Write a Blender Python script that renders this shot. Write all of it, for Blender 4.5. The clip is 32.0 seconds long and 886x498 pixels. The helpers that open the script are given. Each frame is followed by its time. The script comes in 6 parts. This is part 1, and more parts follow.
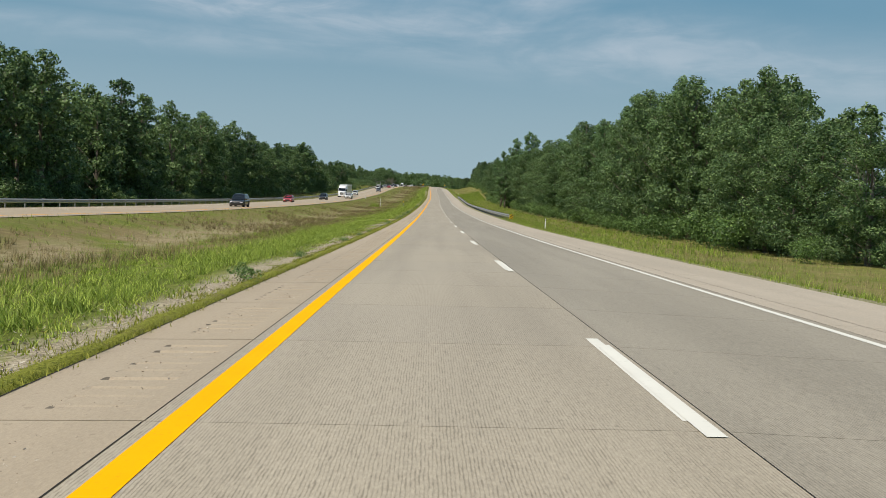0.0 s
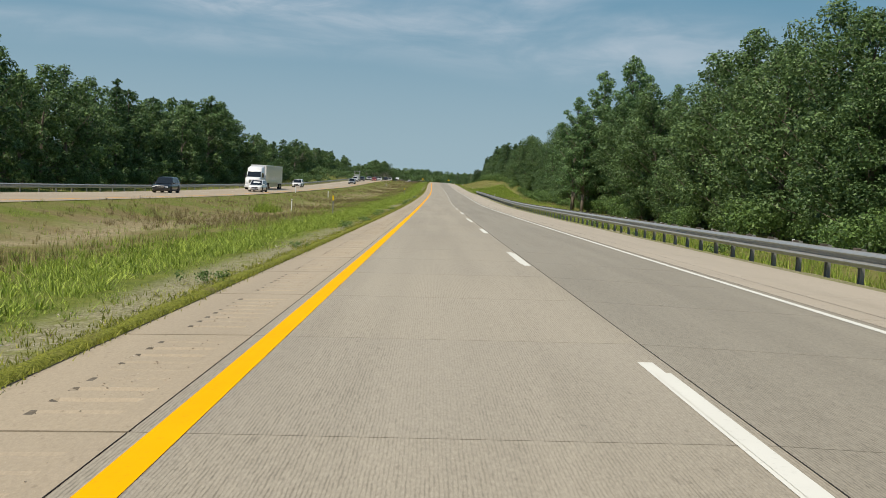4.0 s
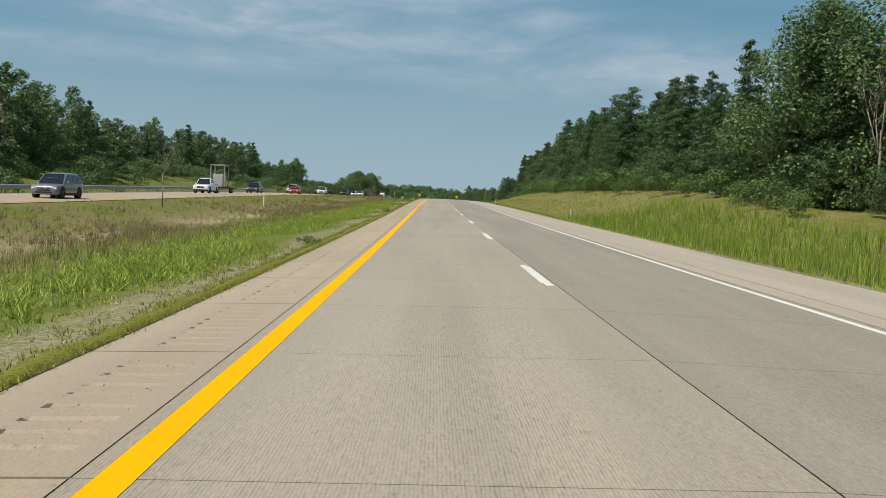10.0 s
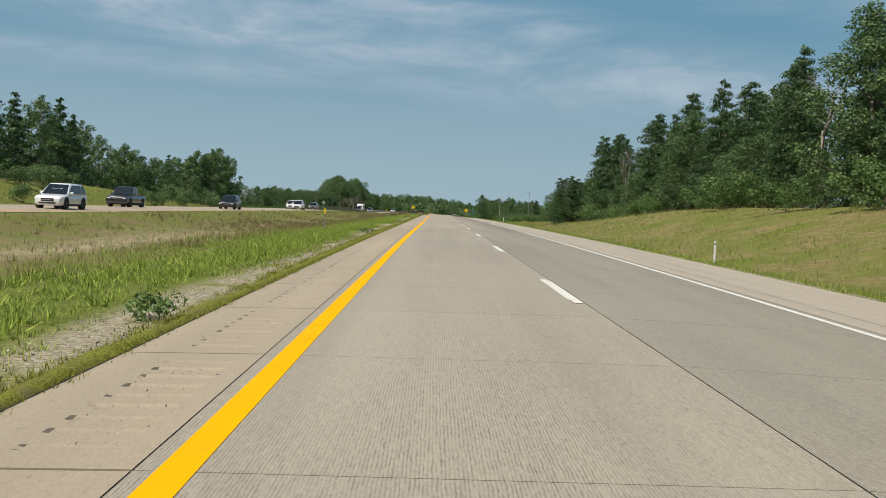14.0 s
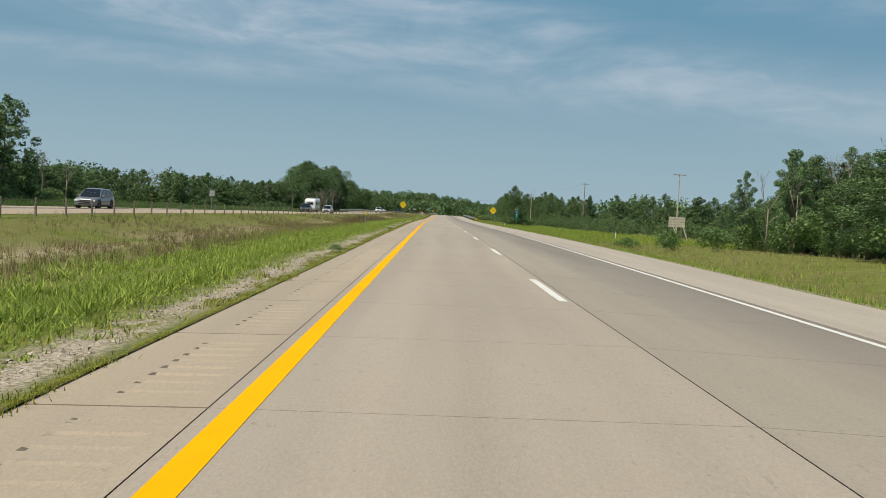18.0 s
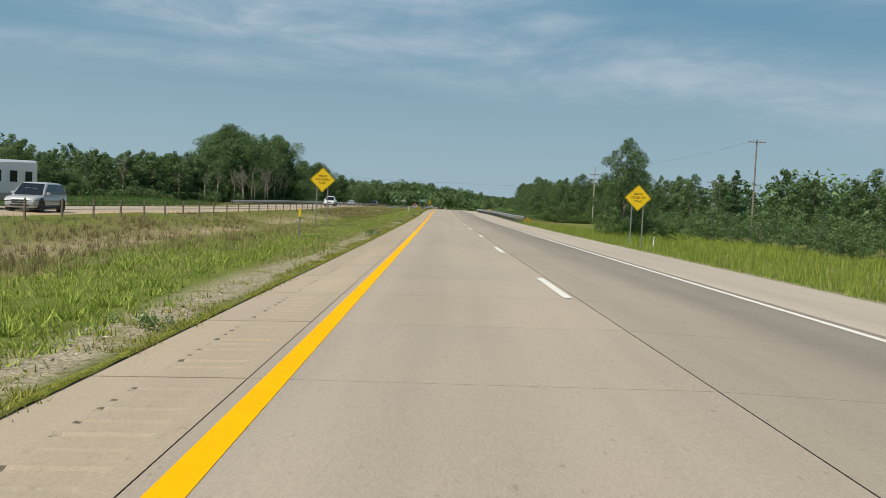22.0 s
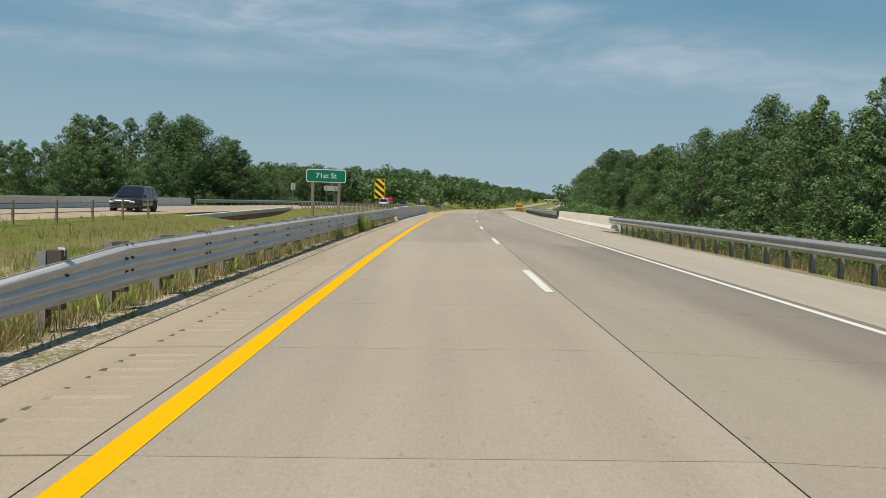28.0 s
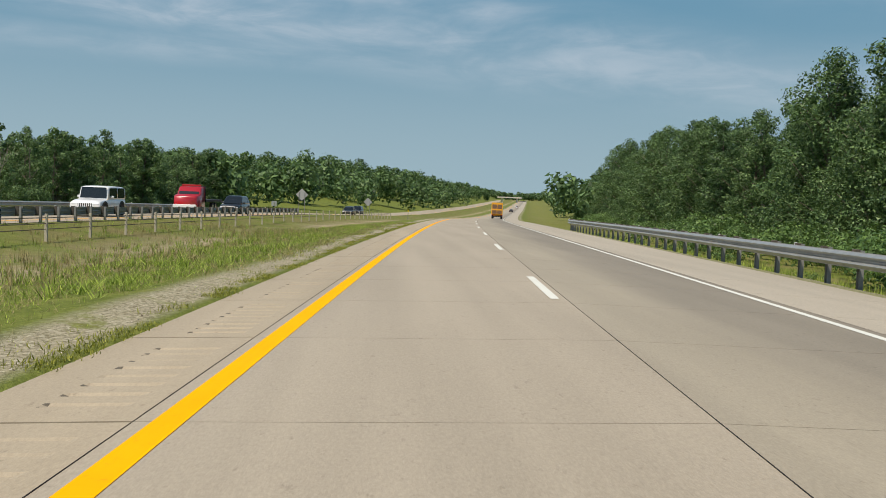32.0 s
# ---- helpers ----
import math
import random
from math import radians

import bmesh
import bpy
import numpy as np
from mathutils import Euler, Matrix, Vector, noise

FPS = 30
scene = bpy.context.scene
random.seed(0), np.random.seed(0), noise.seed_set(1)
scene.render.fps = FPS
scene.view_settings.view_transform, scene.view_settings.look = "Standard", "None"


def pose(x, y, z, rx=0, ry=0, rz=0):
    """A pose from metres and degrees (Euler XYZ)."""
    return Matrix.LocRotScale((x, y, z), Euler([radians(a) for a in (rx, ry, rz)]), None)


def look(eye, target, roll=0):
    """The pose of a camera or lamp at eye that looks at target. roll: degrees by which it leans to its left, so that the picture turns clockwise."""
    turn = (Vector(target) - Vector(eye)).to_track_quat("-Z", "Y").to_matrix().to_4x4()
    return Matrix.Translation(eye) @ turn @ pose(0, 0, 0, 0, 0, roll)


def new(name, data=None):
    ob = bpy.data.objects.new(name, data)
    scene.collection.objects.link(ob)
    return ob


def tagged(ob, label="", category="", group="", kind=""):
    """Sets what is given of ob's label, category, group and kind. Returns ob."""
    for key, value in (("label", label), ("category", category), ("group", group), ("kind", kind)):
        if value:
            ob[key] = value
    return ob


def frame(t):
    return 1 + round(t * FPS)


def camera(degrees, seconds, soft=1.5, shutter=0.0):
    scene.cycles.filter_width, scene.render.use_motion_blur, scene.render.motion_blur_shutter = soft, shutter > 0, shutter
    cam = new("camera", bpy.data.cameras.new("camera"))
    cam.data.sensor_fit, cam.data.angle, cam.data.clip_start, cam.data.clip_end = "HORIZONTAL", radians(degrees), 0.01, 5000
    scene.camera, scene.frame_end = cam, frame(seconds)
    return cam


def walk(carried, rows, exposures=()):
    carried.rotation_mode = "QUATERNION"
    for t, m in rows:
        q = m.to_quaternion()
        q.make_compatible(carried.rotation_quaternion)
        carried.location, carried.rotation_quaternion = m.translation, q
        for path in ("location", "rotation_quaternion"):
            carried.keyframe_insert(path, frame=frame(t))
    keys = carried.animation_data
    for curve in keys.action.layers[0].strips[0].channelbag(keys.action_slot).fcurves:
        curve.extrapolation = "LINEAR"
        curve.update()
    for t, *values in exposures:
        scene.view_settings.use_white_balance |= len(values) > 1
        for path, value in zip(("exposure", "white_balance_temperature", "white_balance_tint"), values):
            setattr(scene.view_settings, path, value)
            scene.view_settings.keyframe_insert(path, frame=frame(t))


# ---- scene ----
# ---- camera ----
FOV = 50.02
PATH = [  # seconds, x, y, z, yaw, pitch, lean
    (0.0, 0.079, -2.262, 0.122, -0.957, -3.949, 2.448),
    (0.5, 0.096, 16.994, -0.381, -0.942, -3.952, 2.463),
    (1.0, 0.106, 36.251, -0.887, -0.894, -3.995, 2.498),
    (1.5, 0.095, 55.512, -1.353, -0.898, -4.008, 2.602),
    (2.0, 0.099, 74.786, -1.788, -0.900, -4.011, 2.692),
    (2.5, 0.199, 94.090, -2.177, -0.927, -4.057, 2.737),
    (3.0, 0.325, 113.408, -2.515, -0.920, -4.080, 2.739),
    (3.5, 0.454, 132.736, -2.822, -0.898, -4.075, 2.702),
    (4.0, 0.573, 152.067, -3.105, -0.887, -4.035, 2.634),
    (4.5, 0.695, 171.398, -3.362, -0.907, -3.957, 2.542),
    (5.0, 0.822, 190.725, -3.595, -0.980, -3.833, 2.434),
    (5.5, 0.910, 210.039, -3.803, -0.915, -3.777, 2.363),
    (6.0, 0.984, 229.331, -3.989, -0.919, -3.700, 2.315),
    (6.5, 1.043, 248.571, -4.155, -0.919, -3.522, 2.409),
    (7.0, 1.139, 267.780, -4.264, -0.885, -3.363, 2.540),
    (7.5, 1.278, 286.972, -4.298, -0.814, -3.311, 2.569),
    (8.0, 1.439, 306.180, -4.291, -0.768, -3.187, 2.560),
    (8.5, 1.673, 325.453, -4.260, -0.714, -3.144, 2.498),
    (9.0, 1.888, 344.767, -4.207, -0.709, -3.080, 2.472),
    (9.5, 2.025, 364.107, -4.167, -0.704, -2.944, 2.425),
    (10.0, 2.082, 383.440, -4.131, -0.648, -2.907, 2.457),
    (10.5, 2.039, 402.742, -4.042, -0.659, -2.784, 2.535),
    (11.0, 1.972, 421.999, -3.889, -0.640, -2.678, 2.643),
    (11.5, 1.903, 441.210, -3.706, -0.564, -2.608, 2.754),
    (12.0, 1.847, 460.404, -3.501, -0.592, -2.480, 2.796),
    (12.5, 1.832, 479.579, -3.286, -0.665, -2.404, 2.828),
    (13.0, 1.854, 498.740, -3.084, -0.689, -2.332, 2.862),
    (13.5, 1.904, 517.868, -2.890, -0.640, -2.272, 2.910),
    (14.0, 1.961, 536.945, -2.726, -0.642, -2.242, 2.941),
    (14.5, 2.044, 555.981, -2.588, -0.618, -2.213, 2.968),
    (15.0, 2.139, 575.015, -2.482, -0.526, -2.200, 2.934),
    (15.5, 2.258, 594.044, -2.416, -0.416, -2.203, 2.884),
    (16.0, 2.370, 613.070, -2.370, -0.339, -2.224, 2.855),
    (16.5, 2.448, 632.088, -2.326, -0.348, -2.260, 2.882),
    (17.0, 2.478, 651.096, -2.293, -0.492, -2.313, 2.992),
    (17.5, 2.365, 670.090, -2.270, -0.377, -2.317, 3.125),
    (18.0, 2.206, 689.075, -2.257, -0.332, -2.344, 3.237),
    (18.5, 2.056, 708.059, -2.254, -0.270, -2.432, 3.242),
    (19.0, 1.914, 727.054, -2.255, -0.338, -2.532, 3.216),
    (19.5, 1.830, 746.077, -2.273, -0.337, -2.596, 3.184),
    (20.0, 1.732, 765.128, -2.323, -0.299, -2.668, 3.178),
    (20.5, 1.608, 784.216, -2.394, -0.365, -2.706, 3.239),
    (21.0, 1.523, 803.349, -2.475, -0.405, -2.782, 3.248),
    (21.5, 1.525, 822.532, -2.569, -0.376, -2.785, 3.075),
    (22.0, 1.571, 841.734, -2.665, -0.452, -2.780, 2.883),
    (22.5, 1.632, 860.919, -2.763, -0.479, -2.890, 3.010),
    (23.0, 1.698, 880.052, -2.852, -0.445, -2.910, 3.227),
    (23.5, 1.746, 899.149, -2.927, -0.426, -2.925, 3.429),
    (24.0, 1.790, 918.234, -2.987, -0.446, -2.935, 3.598),
    (24.5, 1.833, 937.325, -3.026, -0.399, -2.972, 3.681),
    (25.0, 1.891, 956.430, -3.043, -0.368, -2.956, 3.706),
    (25.5, 1.985, 975.541, -3.027, -0.335, -2.981, 3.598),
    (26.0, 2.081, 994.646, -2.967, -0.306, -3.022, 3.300),
    (26.5, 2.188, 1013.746, -2.927, -0.294, -3.073, 2.899),
    (27.0, 2.299, 1032.844, -2.938, -0.314, -3.132, 2.471),
    (27.5, 2.451, 1051.943, -2.975, -0.380, -3.191, 2.094),
    (28.0, 2.675, 1071.045, -3.027, -0.505, -3.250, 1.848),
    (28.5, 2.924, 1090.156, -3.101, -0.651, -3.212, 1.739),
    (29.0, 3.277, 1109.279, -3.190, -0.910, -3.287, 1.843),
    (29.5, 3.637, 1128.403, -3.295, -1.206, -3.282, 2.170),
    (30.0, 4.156, 1147.521, -3.406, -1.702, -3.232, 2.435),
    (30.5, 4.922, 1166.625, -3.519, -2.355, -3.270, 2.557),
    (31.0, 5.864, 1185.715, -3.642, -2.925, -3.264, 2.575),
    (31.5, 7.032, 1204.795, -3.778, -3.588, -3.263, 2.423),
    (32.0, 8.351, 1223.874, -3.933, -3.894, -3.301, 2.274),
]


def aim(x, y, z, yaw, pitch, lean):
    a, b = radians(yaw), radians(pitch)
    ahead = Vector((-math.sin(a) * math.cos(b), math.cos(a) * math.cos(b), math.sin(b)))
    return look((x, y, z), Vector((x, y, z)) + ahead * 10, lean)


cam = camera(FOV, 32.0, soft=0.4)
walk(cam, [(r[0], aim(*r[1:])) for r in PATH])
scene.view_settings.exposure = 0.21

# ---- sky and sun ----
SUN_DIR = Vector((-0.44, -0.42, 1.0)).normalized()
world = bpy.data.worlds.new("world")
scene.world = world
world.use_nodes = True
wn, wl = world.node_tree.nodes, world.node_tree.links
wn.clear()
sky = wn.new("ShaderNodeTexSky")
sky.sky_type, sky.sun_disc = "NISHITA", False
sky.sun_elevation = math.asin(SUN_DIR.z)
sky.sun_rotation = math.atan2(SUN_DIR.x, SUN_DIR.y)
sky.air_density, sky.dust_density, sky.ozone_density = 1.0, 0.2, 2.0
geo = wn.new("ShaderNodeTexCoord")
high = wn.new("ShaderNodeSeparateXYZ")
wl.new(geo.outputs["Generated"], high.inputs[0])


def wmath(op, a, b=0.0, c=None):
    k = wn.new("ShaderNodeMath")
    k.operation = op
    for v, i in ((a, 0), (b, 1), (c, 2)):
        if v is None:
            continue
        if isinstance(v, (int, float)):
            k.inputs[i].default_value = v
        else:
            wl.new(v, k.inputs[i])
    return k.outputs[0]


def wspan(v, lo, hi, a=0.0, b=1.0):
    k = wn.new("ShaderNodeMapRange")
    k.interpolation_type = "SMOOTHSTEP"
    for i, x in enumerate((lo, hi, a, b)):
        k.inputs[i + 1].default_value = x
    wl.new(v, k.inputs[0])
    return k.outputs[0]


def wnoise(scale, stretch, detail, warp=0.4):
    m = wn.new("ShaderNodeMapping")
    m.inputs["Rotation"].default_value = (0, radians(9), 0)
    m.inputs["Scale"].default_value = stretch
    n = wn.new("ShaderNodeTexNoise")
    n.inputs["Scale"].default_value, n.inputs["Detail"].default_value = scale, detail
    n.inputs["Roughness"].default_value, n.inputs["Distortion"].default_value = 0.58, warp
    wl.new(geo.outputs["Generated"], m.inputs["Vector"])
    wl.new(m.outputs[0], n.inputs["Vector"])
    return n.outputs[0]


dx, dz = high.outputs[0], high.outputs[2]
fleece = wspan(wnoise(3.2, (1.0, 1.0, 5.0), 8.0), 0.26, 0.70)
wisps = wspan(wnoise(11.0, (1.0, 1.0, 3.2), 7.0, 0.8), 0.30, 0.72)
streaks = None
# thin cirrus streaks: height, slope, half width, strength
for base, slope, wide, power in ((0.160, -0.12, 0.055, 0.95), (0.205, -0.20, 0.050, 0.9), (0.140, 0.02, 0.024, 0.45), (0.300, -0.15, 0.070, 0.9), (0.45, 0.1, 0.09, 0.9)):
    off = wmath("ABSOLUTE", wmath("SUBTRACT", dz, wmath("MULTIPLY_ADD", dx, slope, base)))
    band = wmath("MULTIPLY", wspan(off, 0.0, wide, 1.0, 0.0), power)
    streaks = band if streaks is None else wmath("MAXIMUM", streaks, band)
cloud = wmath("MULTIPLY", wmath("MULTIPLY", streaks, wmath("MULTIPLY_ADD", wisps, 0.65, 0.35)), fleece)
cloud = wmath("MULTIPLY", cloud, wspan(dx, -0.1, 0.35, 0.68, 0.34))
summer = wn.new("ShaderNodeMix")
summer.data_type = "RGBA"
blue = wn.new("ShaderNodeMix")
blue.data_type = "RGBA"
blue.inputs[6].default_value = (3.65, 5.05, 5.80, 1)
blue.inputs[7].default_value = (1.50, 3.32, 4.80, 1)
wl.new(wspan(dz, 0.0, 0.24), blue.inputs[0])
wl.new(blue.outputs[2], summer.inputs[7])
wl.new(wspan(dz, 0.2, 0.7, 1.0, 0.3), summer.inputs[0])
wl.new(sky.outputs[0], summer.inputs[6])
mixer = wn.new("ShaderNodeMix")
mixer.data_type = "RGBA"
mixer.inputs[7].default_value = (8.2, 8.4, 9.0, 1)
wl.new(cloud, mixer.inputs[0])
wl.new(summer.outputs[2], mixer.inputs[6])
back = wn.new("ShaderNodeBackground")
back.inputs["Strength"].default_value = 0.077
wout = wn.new("ShaderNodeOutputWorld")
wl.new(mixer.outputs[2], back.inputs["Color"])
wl.new(back.outputs[0], wout.inputs["Surface"])

sun = new("sun", bpy.data.lights.new("sun", "SUN"))
sun.data.energy, sun.data.angle, sun.data.color = 4.15, radians(0.53), (1.0, 0.905, 0.765)
sun.matrix_world = look((0, 0, 60), Vector((0, 0, 60)) - SUN_DIR)


# ---- materials ----
class Mat:
    """A small builder for node materials."""

    def __init__(self, name, rough=0.8, metal=0.0, spec=0.3):
        self.m = bpy.data.materials.new(name)
        self.m.use_nodes = True
        self.n, self.l = self.m.node_tree.nodes, self.m.node_tree.links
        self.b = self.n["Principled BSDF"]
        self.b.inputs["Roughness"].default_value = rough
        self.b.inputs["Metallic"].default_value = metal
        self.b.inputs["Specular IOR Level"].default_value = spec

    def coord(self, scale=(1, 1, 1), world_space=True):
        if world_space:
            c = self.n.new("ShaderNodeNewGeometry").outputs["Position"]
        else:
            c = self.n.new("ShaderNodeTexCoord").outputs["Object"]
        k = self.n.new("ShaderNodeMapping")
        k.inputs["Scale"].default_value = scale
        self.l.new(c, k.inputs["Vector"])
        return k.outputs[0]

    def noise(self, scale, detail=4.0, rough=0.6, stretch=(1, 1, 1), world_space=True):
        k = self.n.new("ShaderNodeTexNoise")
        k.inputs["Scale"].default_value, k.inputs["Detail"].default_value, k.inputs["Roughness"].default_value = scale, detail, rough
        self.l.new(self.coord(stretch, world_space), k.inputs["Vector"])
        return k.outputs[0]

    def ramp(self, value, stops):
        k = self.n.new("ShaderNodeValToRGB")
        e = k.color_ramp.elements
        while len(e) < len(stops):
            e.new(0.5)
        for s, (p, c) in zip(e, stops):
            s.position = p
            s.color = (*c, 1) if len(c) == 3 else c
        self.l.new(value, k.inputs[0])
        return k.outputs[0]

    def mix(self, a, b, fac, blend="MIX"):
        k = self.n.new("ShaderNodeMix")
        k.data_type, k.blend_type = "RGBA", blend
        for v, i in ((fac, 0), (a, 6), (b, 7)):
            if isinstance(v, (int, float)):
                k.inputs[i].default_value = v
            elif isinstance(v, tuple):
                k.inputs[i].default_value = (*v, 1)
            else:
                self.l.new(v, k.inputs[i])
        return k.outputs[2]

    def math(self, op, a, b=0.0):
        k = self.n.new("ShaderNodeMath")
        k.operation = op
        for v, i in ((a, 0), (b, 1)):
            if isinstance(v, (int, float)):
                k.inputs[i].default_value = v
            else:
                self.l.new(v, k.inputs[i])
        return k.outputs[0]

    def span(self, v, lo, hi, a=0.0, b=1.0):
        k = self.n.new("ShaderNodeMapRange")
        for i, x in enumerate((lo, hi, a, b)):
            k.inputs[i + 1].default_value = x
        self.l.new(v, k.inputs[0])
        return k.outputs[0]

    def attr(self, name):
        k = self.n.new("ShaderNodeAttribute")
        k.attribute_name = name
        return k.outputs["Fac"]

    def piece(self):
        return self.n.new("ShaderNodeObjectInfo").outputs["Random"]

    def island(self):
        return self.n.new("ShaderNodeNewGeometry").outputs["Random Per Island"]

    def color(self, c):
        if isinstance(c, tuple):
            self.b.inputs["Base Color"].default_value = (*c, 1)
        else:
            self.l.new(c, self.b.inputs["Base Color"])
        return self

    def bump(self, h, strength=0.4, dist=0.02):
        k = self.n.new("ShaderNodeBump")
        k.inputs["Strength"].default_value, k.inputs["Distance"].default_value = strength, dist
        self.l.new(h, k.inputs["Height"])
        self.l.new(k.outputs[0], self.b.inputs["Normal"])
        return self

    def rough(self, v):
        self.l.new(v, self.b.inputs["Roughness"])
        return self


def concrete(name, dark, light, tine=True, streaked=False, coarse=0.45, oiled=False):
    k = Mat(name, 0.66, 0, 0.5)
    grain = k.noise(48.0, 3.0, 0.85, (1, 0.38, 1))
    patch = k.noise(0.35, 5.0, 0.6, (1, 0.35, 1))
    wear = k.noise(1.3, 3.0, 0.5, (1.0, 0.04, 1))
    base = k.mix(k.ramp(patch, [(0.3, dark), (0.7, light)]), k.ramp(grain, [(0.3, tuple(c * 0.62 for c in dark)), (0.72, tuple(min(1, c * 1.25) for c in light))]), coarse)
    base = k.mix(base, k.ramp(wear, [(0.35, tuple(c * 0.78 for c in dark)), (0.65, light)]), 0.3)
    if tine and coarse > 0.5:
        comb = k.n.new("ShaderNodeTexWave")
        for key, v in (("Scale", 14.0), ("Distortion", 3.2), ("Detail", 2.0), ("Detail Scale", 1.2)):
            comb.inputs[key].default_value = v
        k.l.new(k.coord((1, 0.25, 1)), comb.inputs["Vector"])
        lines = k.ramp(k.math("ADD", k.math("MULTIPLY", comb.outputs["Fac"], 0.36), k.math("MULTIPLY", k.noise(34.0, 3.0, 0.8, (1, 0.15, 1)), 0.85)), [(0.36, (0.55, 0.53, 0.50)), (0.54, (0.98, 0.98, 0.98)), (0.8, (1.10, 1.09, 1.08))])
        worn = k.span(k.noise(0.5, 4.0, 0.6, (1, 0.15, 1)), 0.36, 0.60, 0.25, 1.0)
        base = k.mix(base, k.mix((1.0, 1.0, 1.0), lines, worn), 0.8, "MULTIPLY")
    spots = k.ramp(k.noise(16.0, 3.0, 0.6, (1, 0.4, 1)), [(0.27, (0.5, 0.48, 0.46)), (0.36, (1, 1, 1))])
    base = k.mix(base, spots, 0.45, "MULTIPLY")
    if streaked:
        runs = k.ramp(k.noise(1.6, 4.0, 0.6, (1, 1, 0.12)), [(0.36, (0.58, 0.55, 0.50)), (0.52, (1, 1, 1))])
        base = k.mix(base, runs, 0.22, "MULTIPLY")
        pits = k.ramp(k.noise(7.0, 3.0, 0.5), [(0.27, (0.25, 0.23, 0.21)), (0.31, (1, 1, 1))])
        base = k.mix(base, pits, 0.8, "MULTIPLY")
    tar = k.ramp(k.noise(3.1, 5.0, 0.75), [(0.235, (0.16, 0.15, 0.14)), (0.255, (1, 1, 1))])
    base = k.mix(base, tar, 0.85, "MULTIPLY")
    if oiled:
        where = k.math("ADD", k.attr("across"), k.math("MULTIPLY", k.math("SUBTRACT", k.noise(0.9, 4.0, 0.6, (1, 0.12, 1)), 0.5), 0.35))
        base = k.mix(base, k.ramp(where, [(0.30, (1, 1, 1)), (0.58, (0.76, 0.76, 0.78)), (0.90, (0.70, 0.70, 0.72))]), 1.0, "MULTIPLY")
    tone = k.mix((0.97, 0.97, 0.975), (1.03, 1.02, 1.0), k.piece())
    base = k.mix(base, tone, 1.0, "MULTIPLY")
    k.color(base)
    k.bump(k.noise(60.0, 2.0, 0.6, (1, 0.25 if tine else 1, 1)), 0.35, 0.006)
    return k.m


MAT = {}
MAT["slab"] = concrete("driving_lane_concrete", (0.325, 0.276, 0.212), (0.408, 0.349, 0.272))
MAT["slab_worn"] = concrete("darker_lane_concrete", (0.290, 0.250, 0.190), (0.372, 0.322, 0.246), oiled=True)
MAT["old_slab"] = concrete("old_tined_lane_concrete", (0.305, 0.270, 0.210), (0.392, 0.350, 0.276), coarse=0.6)
MAT["old_worn"] = concrete("old_outer_lane_concrete", (0.255, 0.231, 0.184), (0.336, 0.305, 0.245), coarse=0.7)
MAT["bridge_slab"] = concrete("rough_bridge_concrete", (0.275, 0.236, 0.184), (0.385, 0.334, 0.266), coarse=0.8)
# darker colour for the groove ends: their shadow and some soil, put into the concrete
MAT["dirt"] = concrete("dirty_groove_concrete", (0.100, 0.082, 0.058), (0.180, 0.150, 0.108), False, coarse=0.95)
MAT["outer_shoulder"] = concrete("outer_shoulder_concrete", (0.380, 0.328, 0.256), (0.470, 0.412, 0.330), False, coarse=0.8)
MAT["shoulder"] = concrete("shoulder_concrete", (0.345, 0.284, 0.202), (0.420, 0.348, 0.252), False)
MAT["barrier"] = concrete("barrier_concrete", (0.57, 0.535, 0.455), (0.70, 0.66, 0.57), False, True)
MAT["joint"] = Mat("joint_sealant", 0.9).color((0.030, 0.027, 0.024)).m


def paint(name, c):
    k = Mat(name, 0.85, 0, 0.06)
    worn = k.ramp(k.noise(18.0, 4.0, 0.7), [(0.22, tuple(v * 0.6 + 0.03 for v in c)), (0.42, c)])
    k.color(k.mix(worn, k.ramp(k.noise(1.2, 3.0), [(0.3, tuple(v * 0.86 for v in c)), (0.7, c)]), 0.5))
    k.bump(k.noise(70.0, 2.0), 0.2, 0.004)
    return k.m


MAT["yellow"] = paint("yellow_line_paint", (0.94, 0.42, 0.0))
MAT["white"] = paint("white_line_paint", (0.66, 0.66, 0.61))


def steel(name, c, rough, metal):
    k = Mat(name, rough, metal, 0.4)
    k.color(k.mix(k.ramp(k.noise(2.2, 5.0, 0.6), [(0.3, tuple(v * 0.75 for v in c)), (0.7, c)]), k.ramp(k.noise(20, 3.0), [(0.3, tuple(v * 0.8 for v in c)), (0.7, tuple(min(1, v * 1.1) for v in c))]), 0.4))
    k.rough(k.span(k.noise(5.0, 3.0), 0.3, 0.7, rough - 0.1, rough + 0.12))
    return k.m


MAT["galv"] = steel("galvanised_steel", (0.44, 0.44, 0.43), 0.40, 0.55)
MAT["galv_light"] = steel("pale_galvanised_steel", (0.66, 0.65, 0.62), 0.6, 0.15)
MAT["post"] = steel("dull_galvanised_post", (0.30, 0.30, 0.29), 0.65, 0.3)
MAT["pale_wood"] = steel("pale_weathered_boards", (0.50, 0.45, 0.36), 0.85, 0.0)
MAT["wood"] = steel("weathered_wood_post", (0.25, 0.20, 0.15), 0.85, 0.0)


def plain(name, c, rough=0.5, metal=0.0, spec=0.4):
    k = Mat(name, rough, metal, spec)
    k.color(k.mix(tuple(v * 0.85 for v in c), c, k.noise(6.0, 4.0, 0.6)))
    return k.m


